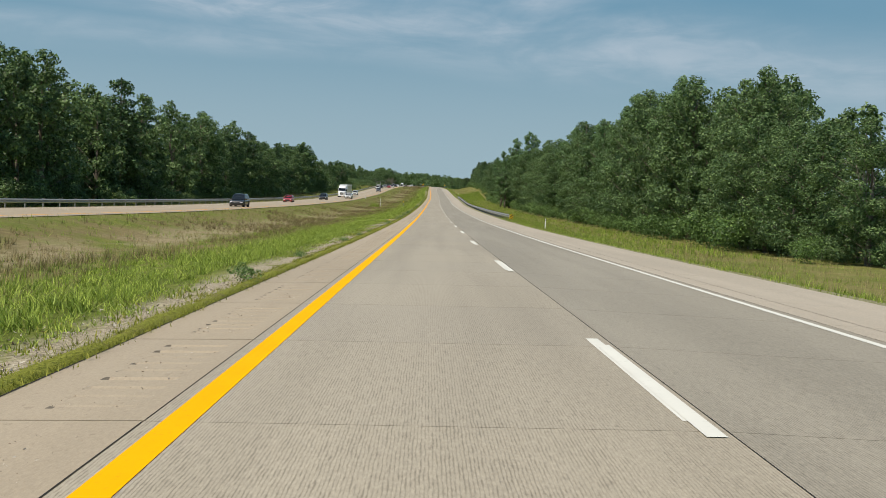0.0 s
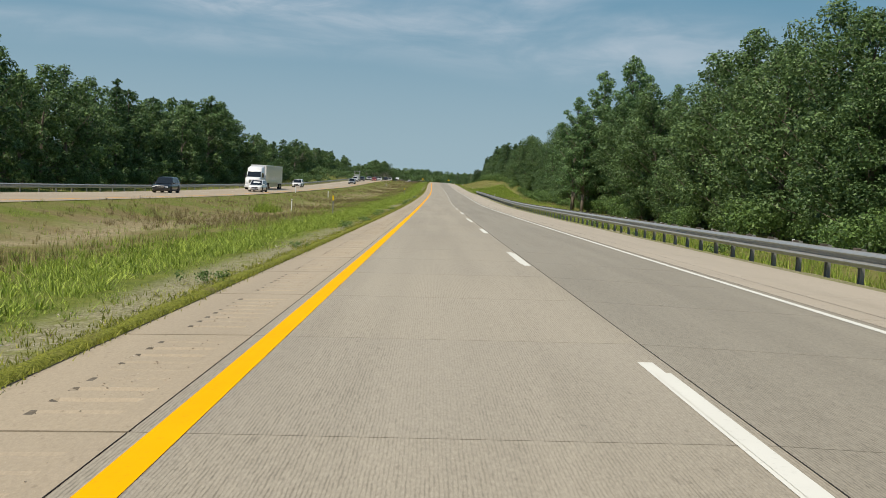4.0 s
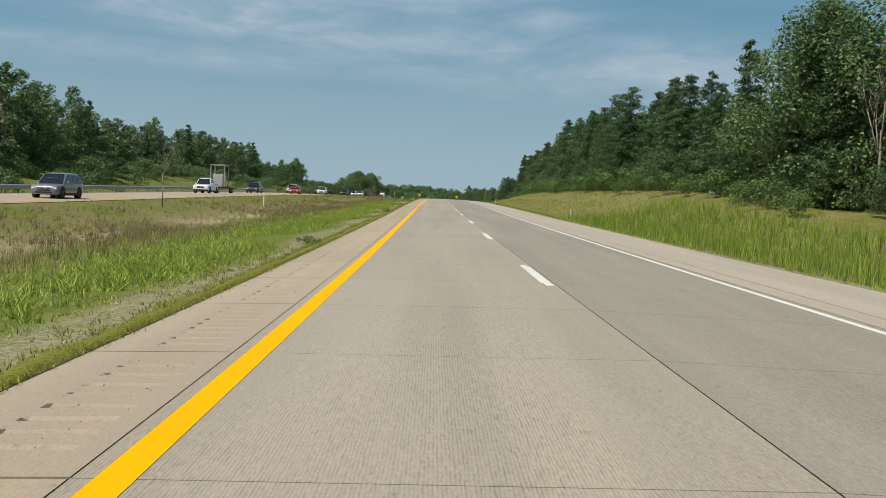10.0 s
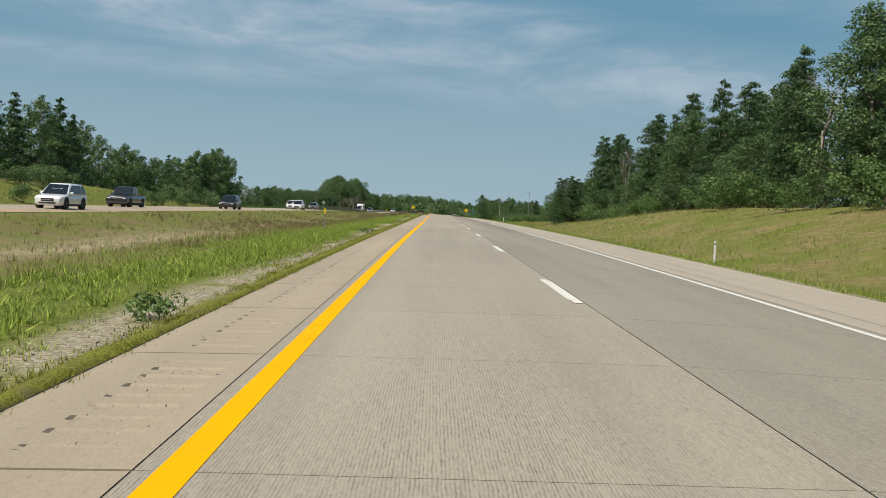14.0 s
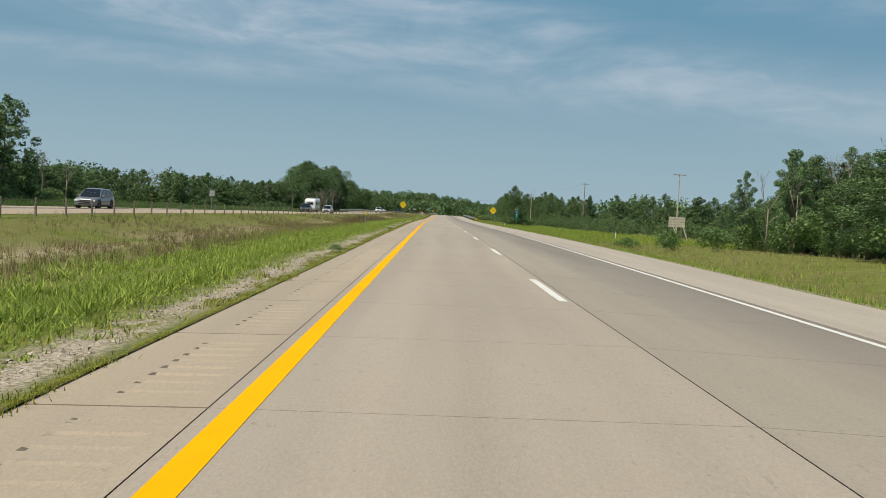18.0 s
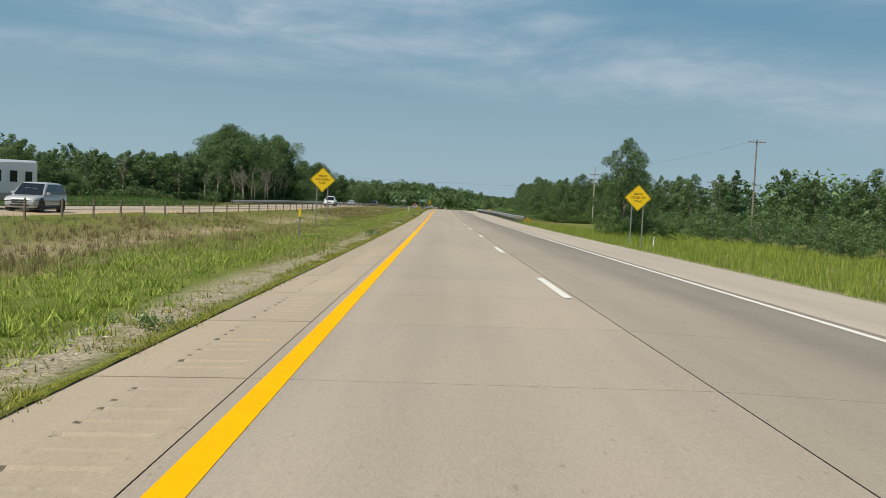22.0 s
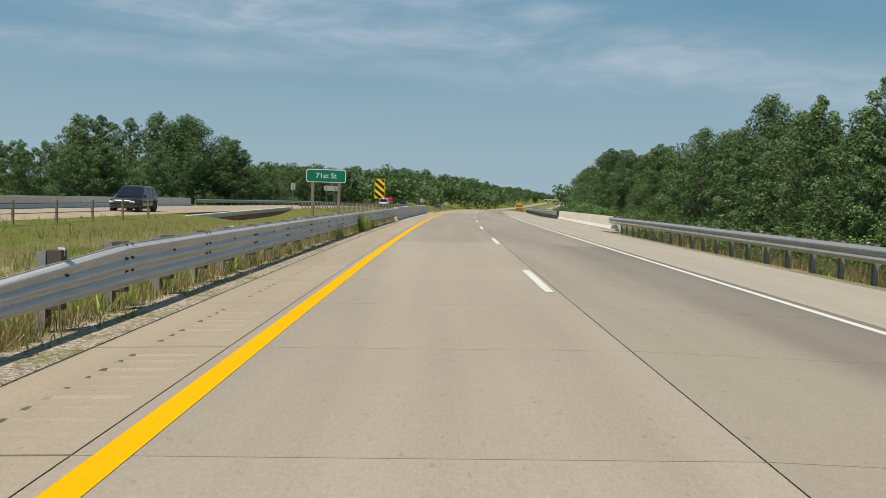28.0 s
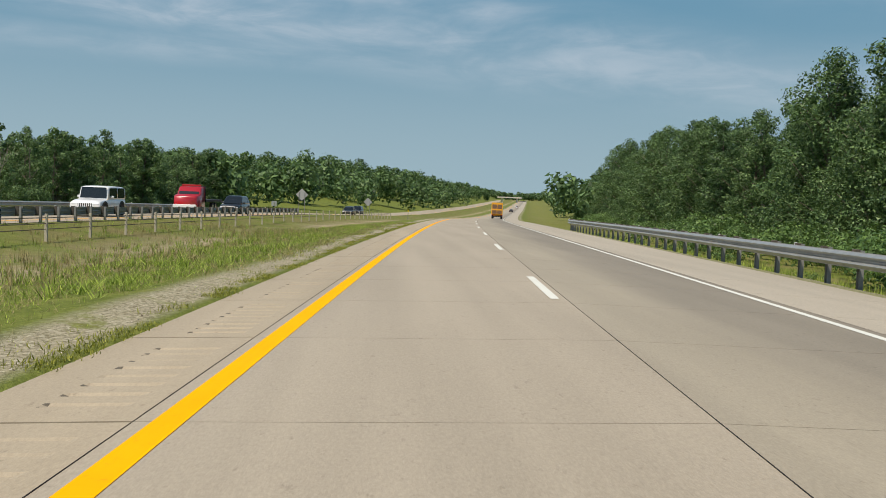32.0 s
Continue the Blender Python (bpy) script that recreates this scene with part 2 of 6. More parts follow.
MAT["sign_yellow"] = plain("sign_yellow", (0.90, 0.60, 0.01), 0.45)
MAT["sign_green"] = plain("sign_green", (0.0, 0.17, 0.10), 0.45)
MAT["sign_white"] = plain("sign_white", (0.82, 0.83, 0.82), 0.45)
MAT["sign_black"] = plain("sign_black", (0.02, 0.02, 0.02), 0.5)
MAT["sign_back"] = plain("bare_sign_back", (0.42, 0.43, 0.43), 0.55, 0.3)
MAT["red"] = plain("shield_red", (0.55, 0.03, 0.04), 0.5)
MAT["blue"] = plain("shield_blue", (0.03, 0.08, 0.42), 0.5)
MAT["rubber"] = plain("black_rubber", (0.018, 0.018, 0.018), 0.85)
MAT["rust_beam"] = plain("rust_red_beam", (0.30, 0.085, 0.04), 0.7)


def leaf(name, a, b, gloss=0.28):
    k = Mat(name, 0.5, 0, gloss)
    tint = k.mix(a, b, k.piece())
    tint = k.mix(tint, k.ramp(k.island(), [(0.0, tuple(v * 0.32 for v in a)), (0.45, a), (1.0, tuple(min(1, v * 1.6) for v in b))]), 0.75)
    k.color(tint)
    t = k.n.new("ShaderNodeBsdfTranslucent")
    k.l.new(k.mix(tint, (0.27, 0.42, 0.08), 0.25), t.inputs["Color"])
    s = k.n.new("ShaderNodeMixShader")
    s.inputs[0].default_value = 0.24
    out = k.n["Material Output"]
    k.l.new(k.b.outputs[0], s.inputs[1])
    k.l.new(t.outputs[0], s.inputs[2])
    k.l.new(s.outputs[0], out.inputs["Surface"])
    return k.m


MAT["leaf"] = leaf("broad_leaves", (0.053, 0.106, 0.038), (0.146, 0.220, 0.082))
MAT["leaf_light"] = leaf("light_leaves", (0.088, 0.168, 0.062), (0.165, 0.262, 0.105))
MAT["needle"] = leaf("pine_needles", (0.044, 0.088, 0.036), (0.084, 0.144, 0.056))
MAT["bush"] = leaf("shrub_leaves", (0.076, 0.145, 0.040), (0.140, 0.216, 0.062))
MAT["grass"] = leaf("green_grass_blades", (0.172, 0.262, 0.038), (0.345, 0.405, 0.078), 0.15)
MAT["fringe"] = leaf("short_olive_grass", (0.190, 0.215, 0.022), (0.300, 0.285, 0.060), 0.12)
MAT["straw"] = leaf("dry_grass_stalks", (0.250, 0.200, 0.085), (0.350, 0.285, 0.135))
MAT["brown"] = leaf("brown_ditch_weeds", (0.150, 0.112, 0.062), (0.255, 0.200, 0.105), 0.1)
MAT["hay"] = leaf("yellow_dry_grass", (0.245, 0.205, 0.090), (0.365, 0.295, 0.150))
MAT["bark"] = steel("grey_brown_bark", (0.17, 0.14, 0.11), 0.9, 0.0)
MAT["dark_wood"] = steel("dark_wood_block", (0.10, 0.085, 0.07), 0.9, 0.0)
MAT["dead"] = steel("bleached_dead_wood", (0.27, 0.235, 0.20), 0.9, 0.0)

# ---- plan: the northbound crown line, by distance along y ----
KY = np.concatenate([[-300.0, -120.0, -40.0], np.arange(0.0, 1250.0, 44.0), [1331.0, 1434.0, 1550.0, 1800.0, 2200.0, 2700.0, 3600.0]])
KX = np.array([0.77, 1.67, 1.9, 2.01, 2.13, 2.28, 2.49, 2.69, 2.93, 3.17, 3.61, 3.98, 4.08, 4.07, 4.06, 4.16, 4.27, 4.44, 4.48, 4.38, 
               4.2, 3.94, 3.82, 3.9, 3.99, 4.09, 4.17, 4.32, 4.76, 5.87, 7.91, 10.72, 19.42, 32.5, 49.3, 88.5, 151.5, 230, 372])
KZ = np.array([4.82, 1.37, -0.28, -1.27, -2.41, -3.39, -4.14, -4.75, -5.23, -5.58, -5.62, -5.52, -5.41, -5.04, -4.56, -4.12, -3.82, 
               -3.69, -3.61, -3.58, -3.6, -3.75, -3.96, -4.18, -4.33, -4.37, -4.26, -4.32, -4.48, -4.72, -4.99, -5.34, -6.72, -8.9, 
               -10.6, -11.8, -11, -9.7, -6])


def glide(y, k):
    """Smooth cubic through the knots."""
    y = np.clip(np.asarray(y, float), KY[0], KY[-1])
    i = np.clip(np.searchsorted(KY, y, side="right") - 1, 0, len(KY) - 2)
    m = np.gradient(k, KY)
    h = KY[i + 1] - KY[i]
    s = (y - KY[i]) / h
    return (k[i] * (1 + 2 * s) * (1 - s) ** 2 + h * m[i] * s * (1 - s) ** 2 + k[i + 1] * s * s * (3 - 2 * s) + h * m[i + 1] * s * s * (s - 1))


def rx(y):
    return glide(y, KX)


def rz(y):
    return glide(y, KZ)


def soft(y, pts):
    """Smooth-stepped values between (y, value) pairs."""
    ys, vs = zip(*pts)
    y = np.asarray(y, float)
    i = np.clip(np.searchsorted(ys, y, side="right") - 1, 0, len(ys) - 2)
    ys, vs = np.array(ys, float), np.array(vs, float)
    s = np.clip((y - ys[i]) / (ys[i + 1] - ys[i]), 0, 1)
    return vs[i] + (vs[i + 1] - vs[i]) * s * s * (3 - 2 * s)


SHOULDER_L, SHOULDER_R = -4.88, 6.85
BRIDGE = (1136.0, 1173.0)


def near_edge(y):
    """Median-side edge of the opposite carriageway, across from the crown line."""
    return soft(y, [(-300, -25.2), (820, -25.2), (1000, -20.8), (1400, -20.8), (1700, -26), (3600, -30)])


OPPOSITE = 10.9
WIDE_L, WIDE_R = 120.0, 120.0


def deck(u):
    """Height of the pavement across the road, below the crown."""
    u = np.asarray(u, float)
    return np.where(u < -3.66, -0.073 - 0.035 * (-3.66 - u), np.where(u > 3.66, -0.073 - 0.035 * (u - 3.66), -0.02 * abs(u)))


def bank_r(y):
    return soft(y, [(-300, -1.3), (380, -1.3), (490, 2.5), (620, 2.6), (720, 0.0), (800, -1.0), (1060, -1.6), (1130, -3.2), (1180, -3.2), (1230, -1.8), (1500, -1.0), (2000, 0)])


def bank_l(y):
    return soft(y, [(-300, -0.4), (440, -0.4), (540, 2.2), (660, 2.0), (760, -0.8), (1060, -1.0), (1400, -1.0), (2000, 0)])


def land(u, y):
    """Height of the ground relative to the crown line."""
    u, y = np.broadcast_arrays(np.asarray(u, float), np.asarray(y, float))
    ne = near_edge(y)
    fe = ne - OPPOSITE
    gap = soft(y, [(-300, 0), (1134, 0), (1146, 1), (1164, 1), (1178, 0), (3600, 0)])
    ditch = soft(y, [(-300, -1.25), (300, -1.05), (700, -1.0), (850, -0.85), (1000, -0.75), (3600, -0.9)])
    m = np.clip((u - SHOULDER_L) / (ne - SHOULDER_L), 0, 1)
    mid = -0.10 + (ditch + 0.10) * np.interp(m, [0, 0.1, 0.45, 0.62, 0.9, 1], [0, 0.12, 0.95, 1.0, 0.15, -0.02])
    s = u - SHOULDER_R
    right = np.where(s < 12, -0.2 + np.interp(s, [0, 0.8, 4.5, 7, 12], [0, -0.06, -0.75, -1.0, -0.9]), -1.1)
    right = right + (bank_r(y) + 1.1) * np.clip((s - 3.5) / 13, 0, 1) ** 1.0 * np.where(bank_r(y) > -1.1, 1, np.clip((s - 3) / 12, 0, 1))
    o = fe - u
    left = -0.3 + np.interp(o, [0, 0.6, 5, 9, 16], [0, -0.05, -0.6, -0.5, 0.0]) + (bank_l(y) + 0.3) * np.clip((o - 3) / 11, 0, 1)
    h = np.where(u > SHOULDER_R, right, np.where(u > SHOULDER_L, deck(u) - 0.16, np.where(u > ne, mid, np.where(u > fe, -0.32, left))))
    far_rise = 13 * np.clip((-u - 48) / 70, 0, 1) * soft(y, [(-300, 0), (1440, 0), (1850, 1), (3600, 1)])
    h = h + far_rise
    gap = gap * np.clip((24 - u) / 8, 0, 1) * np.clip((u + 46) / 8, 0, 1)
    sunk = np.where((u > SHOULDER_R + 1) | (u < fe - 0.6), gap, np.where((u < SHOULDER_L - 0.8) & (u > ne + 0.6), 0.12 * gap, 0.35 * gap))
    return h - 5.2 * sunk


def spot(u, y, lift=0.0):
    """World place of a point on the ground."""
    return Vector((float(rx(y) + u), float(y), float(rz(y) + land(u, y)) + lift))


# ---- mesh helpers ----
def raw(name, verts, faces, material, smooth=False, attrs=None):
    me = bpy.data.meshes.new(name)
    me.from_pydata([tuple(map(float, v)) for v in verts] if not isinstance(verts, np.ndarray) else verts.tolist(), [], faces.tolist() if isinstance(faces, np.ndarray) else faces)
    for k, vals in (attrs or {}).items():
        me.attributes.new(k, "FLOAT", "POINT").data.foreach_set("value", np.asarray(vals, np.float32))
    for k in material if isinstance(material, (list, tuple)) else [material]:
        me.materials.append(k)
    if smooth:
        me.polygons.foreach_set("use_smooth", [True] * len(me.polygons))
    me.update()
    return me


def strip(us, ys, lift=0.0, ground=None):
    """Quads over across-values us and along-values ys on the pavement."""
    us, ys = np.asarray(us, float), np.asarray(ys, float)
    U, Y = np.meshgrid(us, ys)
    H = (deck(U) if ground is None else ground(U, Y)) + lift
    V = np.stack([rx(Y) + U, Y, rz(Y) + H], -1).reshape(-1, 3)
    n = len(us)
    a = (np.arange(len(ys) - 1)[:, None] * n + np.arange(n - 1)).ravel()
    return V, np.stack([a, a + 1, a + n + 1, a + n], -1)


def place(name, me, parent=None, label="", category="", group="", kind="", m=None):
    ob = new(name, me)
    if parent is not None:
        ob.parent = parent
    if m is not None:
        ob.matrix_basis = m
    return tagged(ob, label, category, group, kind)


def part(name, bm, material, parent, label="", m=None, smooth=False):
    me = bpy.data.meshes.new(name)
    bm.to_mesh(me)
    bm.free()
    me.materials.append(material)
    if smooth:
        me.polygons.foreach_set("use_smooth", [True] * len(me.polygons))
    return place(name, me, parent, label, m=m)


def box(bm, lo, hi, bevel=0.0):
    r = bmesh.ops.create_cube(bm, size=1)["verts"]
    lo, hi = Vector(lo), Vector(hi)
    for v in r:
        v.co = Vector([(l + h) / 2 + c * (h - l) for l, h, c in zip(lo, hi, v.co)])
    if bevel:
        es = list({e for v in r for e in v.link_edges})
        bmesh.ops.bevel(bm, geom=es, offset=bevel, segments=1, affect="EDGES")
    return bm


def boxed(lo, hi, bevel=0.0):
    return box(bmesh.new(), lo, hi, bevel)


def tube(bm, a, b, r0, r1, n=6):
    a, b = Vector(a), Vector(b)
    q = (b - a).to_track_quat("Z", "Y").to_matrix()
    rings = []
    for p, r in ((a, r0), (b, r1)):
        rings.append([bm.verts.new(p + q @ Vector((r * math.cos(t * math.tau / n), r * math.sin(t * math.tau / n), 0))) for t in range(n)])
    for i in range(n):
        bm.faces.new((rings[0][i], rings[0][(i + 1) % n], rings[1][(i + 1) % n], rings[1][i]))
    bm.faces.new(rings[1])
    bm.faces.new(rings[0][::-1])
    return bm


def rope(pts, r, n=4):
    """One continuous round strand through the points."""
    bm = bmesh.new()
    rings = []
    for i, p in enumerate(pts):
        d = Vector(pts[min(i + 1, len(pts) - 1)]) - Vector(pts[max(i - 1, 0)])
        q = d.to_track_quat("Z", "Y").to_matrix()
        rings.append([bm.verts.new(Vector(p) + q @ Vector((r * math.cos(t * math.tau / n), r * math.sin(t * math.tau / n), 0))) for t in range(n)])
    for a, b in zip(rings, rings[1:]):
        for i in range(n):
            bm.faces.new((a[i], a[(i + 1) % n], b[(i + 1) % n], b[i]))
    bm.faces.new(rings[0][::-1])
    bm.faces.new(rings[-1])
    return bm


def holder(name, m, label, category, group="", kind=""):
    return place(name, None, None, label, category, group, kind, m)


# ---- ground ----
k = Mat("roadside_ground", 0.95, 0, 0.15)
across = k.math("ADD", k.attr("across"), k.math("MULTIPLY", k.math("SUBTRACT", k.noise(0.8, 5.0, 0.65), 0.5), 1.5))
green = k.ramp(k.noise(0.9, 6.0, 0.7), [(0.3, (0.085, 0.110, 0.014)), (0.55, (0.180, 0.205, 0.034)), (0.75, (0.300, 0.275, 0.078))])
green = k.mix(green, k.ramp(k.noise(9.0, 4.0, 0.7), [(0.3, (0.025, 0.038, 0.008)), (0.7, (0.20, 0.240, 0.060))]), 0.5)
dry = k.ramp(k.noise(1.3, 6.0, 0.7), [(0.3, (0.12, 0.10, 0.040)), (0.5, (0.22, 0.180, 0.070)), (0.7, (0.32, 0.265, 0.120))])
dry = k.mix(dry, k.ramp(k.noise(12.0, 4.0, 0.7), [(0.3, (0.06, 0.05, 0.025)), (0.7, (0.24, 0.19, 0.11))]), 0.45)
gravel = k.ramp(k.noise(18.0, 4.0, 0.85), [(0.36, (0.12, 0.095, 0.06)), (0.5, (0.37, 0.315, 0.235)), (0.62, (0.60, 0.535, 0.43))])
cell = k.n.new("ShaderNodeTexVoronoi")
cell.inputs["Scale"].default_value = 26.0
k.l.new(k.coord(), cell.inputs["Vector"])
gravel = k.mix(gravel, k.ramp(cell.outputs["Color"], [(0.15, (0.13, 0.10, 0.07)), (0.45, (0.36, 0.30, 0.225)), (0.85, (0.62, 0.55, 0.45))]), 0.6)
gravel = k.mix(gravel, green, k.span(k.noise(0.9, 5.0, 0.7), 0.54, 0.66))
hay = k.ramp(k.noise(1.7, 6.0, 0.7), [(0.3, (0.13, 0.115, 0.042)), (0.5, (0.21, 0.178, 0.072)), (0.7, (0.31, 0.255, 0.125))])
dry = k.mix(dry, hay, k.span(k.attr("across"), 4, 6))
tone = k.mix(green, dry, k.math("MULTIPLY", k.attr("dryness"), k.span(k.noise(0.22, 5.0, 0.65), 0.40, 0.60)))
thatch = k.ramp(k.noise(6.0, 5.0, 0.75, (1, 0.3, 1)), [(0.3, (0.16, 0.125, 0.065)), (0.65, (0.44, 0.375, 0.24))])
tone = k.mix(tone, thatch, k.math("MULTIPLY", k.attr("channel"), k.span(k.noise(0.12, 3.0, 0.5), 0.38, 0.50)))
tone = k.mix(tone, gravel, k.attr("stones"))
k.color(tone)
k.bump(k.noise(14.0, 4.0, 0.7), 0.7, 0.08)
MAT["ground"] = k.m


def railed(y):
    """Where a guardrail stands beside the outer shoulder."""
    return ((y > 130) & (y < 396)) | ((y > 958) & (y < 1136)) | ((y > 1172) & (y < 1312))


def pebbly(y):
    """How bare the gravel strip beside the median shoulder lies."""
    return soft(y, [(-300, 0.85), (90, 0.9), (140, 0.55), (190, 0.5), (420, 0.5), (500, 0.8), (700, 0.95), (820, 0.9), (900, 0.55), (1060, 0.55), (1200, 0.8), (4400, 0.8)])


us = np.array([-2600, -1400, -700, -350, -200, -140, -100, -80, -66, -56, -50, -46, -42, -39, -37, -35.5, -34, -31, -28, -26.4, -25.2, -24.2, -23, -21.4, -20, -18, -16, -14, -12.5, -11, -9.8, -8.6, -7.6, -6.8, -6.2,
               -5.7, -5.25, -4.95, -4.6, -3, 0, 3, 6.4, 6.95, 7.3, 7.7, 8.4, 9.3, 10.4, 11.6, 13, 14.6, 16.4, 18.5, 21, 24, 28, 33, 40, 50, 65, 90, 130, 200, 350, 700, 1400, 2600], float)
ys = np.concatenate([np.arange(-300, -40, 20), np.arange(-40, 1340, 4), np.arange(1340, 1800, 12), np.array([1840, 1900, 2000, 2150, 2350, 2600, 3000, 3600, 4400])])
U, Y = np.meshgrid(us, ys)
H = land(U, Y)
lump = np.array([noise.noise((a * 0.13, b * 0.13, 3)) for a, b in zip(U.ravel(), Y.ravel())]).reshape(U.shape)
H = H + lump * np.where((U < -5.5) & (U > near_edge(Y) + 1.5) | (U > 8.5) | (U < near_edge(Y) - 12.5), 0.16, 0)
V = np.stack([rx(Y) + U, Y, rz(Y) + H], -1).reshape(-1, 3)
n = len(us)
a = (np.arange(len(ys) - 1)[:, None] * n + np.arange(n - 1)).ravel()
ne = near_edge(Y)
dryness = np.where(U > 0, np.clip((U - 8.6) / 3, 0, 0.75), np.clip((-8.6 - U) / 2.5, 0, 1) * np.clip((U - ne) / 3.0, 0, 1))
dryness = dryness * soft(Y, [(-300, 1), (540, 1), (720, 0.55), (880, 0.75), (1040, 0.8), (4400, 0.7)])
dryness = np.where((U > 8) & (U < 60), np.maximum(dryness, np.clip((U - 8) / 3, 0, 1) * soft(Y, [(-300, 0), (440, 0), (490, 1), (680, 1), (730, 0), (4400, 0)])), dryness)
stones = np.where((U < -5.2) & (U > -6.1), 0.95, np.where((U < -4) & (U > -5.2), 0.0, np.where((U > 6) & (U < 7.9), 0.45, np.where((U > 7.8) & (U < 9.5) & railed(Y), 0.7, 0.0))))
stones = np.where(U < 0, stones * pebbly(Y), stones)
stones = np.where((U < -4.5) & (U > -6.0) & (Y > 1062) & (Y < 1138), 1.0, stones)
ground = place("ground", raw("ground", V, np.stack([a, a + 1, a + n + 1, a + n], -1), MAT["ground"], True,
                             {"across": U.ravel(), "dryness": dryness.ravel(), "stones": stones.ravel(), "channel": np.exp(-((U + soft(Y, [(-300, 17.0), (900, 16.0), (1100, 12.5), (4400, 12.5)])) / 1.6) ** 2).ravel()}), None,
               "grassy roadside ground with green verge, dry brown median ditch and gravel", "ground", kind="structure")

# ---- carriageways ----
SLAB = 3.66
FIRST = 3.6
road = place("road", raw("road", *strip([SHOULDER_L + 0.06, -3.66, 0, 3.66, SHOULDER_R - 0.06], np.arange(-60, 2700, 6.0), -0.05), MAT["joint"]), None,
             "grey concrete two-lane motorway carriageway with sawn joints", "road", kind="structure")


def slab_mesh(name, u0, u1, y0, y1, material, depth=0.06, parts=2, gap=0.003):
    V, Fq = strip([u0 + gap, u1 - gap], np.linspace(y0 + 2 * gap, y1 - 2 * gap, parts), 0.0)
    V2 = V - np.array([0, 0, depth])
    n, k = len(V), len(Fq)
    faces = Fq.tolist()
    for i in range(parts - 1):
        faces += [[2 * i, 2 * i + 2, n + 2 * i + 2, n + 2 * i], [2 * i + 3, 2 * i + 1, n + 2 * i + 1, n + 2 * i + 3]]
    faces += [[1, 0, n, n + 1], [2 * parts - 2, 2 * parts - 1, n + 2 * parts - 1, n + 2 * parts - 2]]
    return np.concatenate([V, V2]), faces


def joined(pieces):
    V, Fs, off = [], [], 0
    for v, f in pieces:
        V.append(v)
        Fs += [[i + off for i in q] for q in (f.tolist() if isinstance(f, np.ndarray) else f)]
        off += len(v)
    return np.concatenate(V), Fs


groove = random.Random(4)


def shoulder_slab(y0, y1, rumble):
    """A left shoulder slab with milled rumble grooves near the lane."""
    us = [SHOULDER_L, -4.42, -4.38, -3.88, -3.83, -3.664]
    ys, low = [y0 + 0.018], [0]
    if rumble:
        y = y0 + 0.30 + 0.2 * groove.random()
        while y < y1 - 0.50:
            ys += [y, y + 0.025, y + 0.085, y + 0.13]
            d = 0.25 + 0.85 * groove.random()
            low += [0, d, d, 0]
            y += 0.32 + 0.06 * groove.random()
    ys.append(y1 - 0.018)
    low.append(0)
    V, Fq = strip(us, ys)
    V = V.reshape(len(ys), len(us), 3)
    V[:, 2:4, 2] -= 0.017 * np.array(low)[:, None]
    V = V.reshape(-1, 3)
    edge = V.reshape(len(ys), len(us), 3)[[0, -1, -1, 0], [0, 0, -1, -1]]
    base = edge - np.array([0, 0, 0.07])
    n = len(V)
    # faces at the left groove ends, coloured dark for shadow and soil, six in ten
    dark_ends = [j for j in range(len(Fq)) if j % 5 == 1 and (low[j // 5] > 0 or low[min(j // 5 + 1, len(low) - 1)] > 0) and groove.random() < 0.6]
    F2 = Fq.tolist() + [[n, n + 1, n + 5, n + 4], [n + 3, n, n + 4, n + 7], [n + 1, n + 2, n + 6, n + 5]]
    return np.concatenate([V, edge, base]), F2, dark_ends


# the slabs themselves come last in this file

def line(name, us, ys, material, label):
    V, Fq = strip(us, ys, 0.004)
    return place(name, raw(name, V, Fq, material), road, label)


for a, b in ((-60, 1130), (1176, 1500)):
    line("joint_seal", [-0.004, 0.004], np.arange(a, b, 4.27), MAT["joint"], "thin dark joint seal between the lanes")
    line("joint_seal", [-3.664, -3.659], np.arange(a, b, 4.27), MAT["joint"], "thin dark joint seal")
line("joint_seal", [3.662, 3.670], np.arange(-60, 1500, 4.27), MAT["joint"], "thin dark joint seal")
line("joint_seal", [4.262, 4.274], np.arange(-60, 600, 4.27), MAT["joint"], "thin dark crack along the shoulder")
# dark strip over the slab edge: its shadow line and soil gap given as colour
line("joint_seal", [-4.900, -4.876], np.arange(-60, 1130, 3.66), MAT["joint"], "narrow dark soil crack along the shoulder edge")
line("edge_line", [-3.545, -3.345], np.arange(-60, 2600, 3.0), MAT["yellow"], "solid yellow painted edge line")
line("edge_line", [3.36, 3.50], np.arange(-60, 2600, 3.0), MAT["white"], "solid white painted edge line")
DASH0 = 7.246
DRIFT = [(0, 0.58), (84, 0.6), (205, 0.19), (236, -0.32), (281, -0.85), (403, -0.8), (479, -1.09), (509, -1.05), (662, -0.3), (739, 0.73),
         (816, 0.8), (891, 0.0), (937, 0.05), (968, 0.27), (1075, 0.15), (1120, 0.15), (1150, -0.6), (1166, -0.84), (1196, 0.2), (1235, 0.2)]
for i in range(-3, 130):
    far = DASH0 + 15.24 * i
    far += float(soft(far, DRIFT))
    shift = 0.03 * math.sin(2.3 * i)
    dash = line("lane_dash", [-0.215 + shift, -0.085 + shift], np.linspace(far - 3.95, far, 3), MAT["white"], "")
    # the second coat was laid off the first, on one dash by most of its length
    near, late, side = (6.9, 3.0, 0.03) if i == 13 else (4.4, 0.5, 0.03) if far < 600 else (4.8, 0.4, 0.012) if far < 800 else (4.35, 0.3, 0.003)
    V, Fq = strip([-0.215 + side + shift, -0.082 + side + shift], np.linspace(far - near, far - late, 3), 0.008)
    place("repainted_coat", raw("repainted_coat", V, Fq, MAT["white"]), dash)

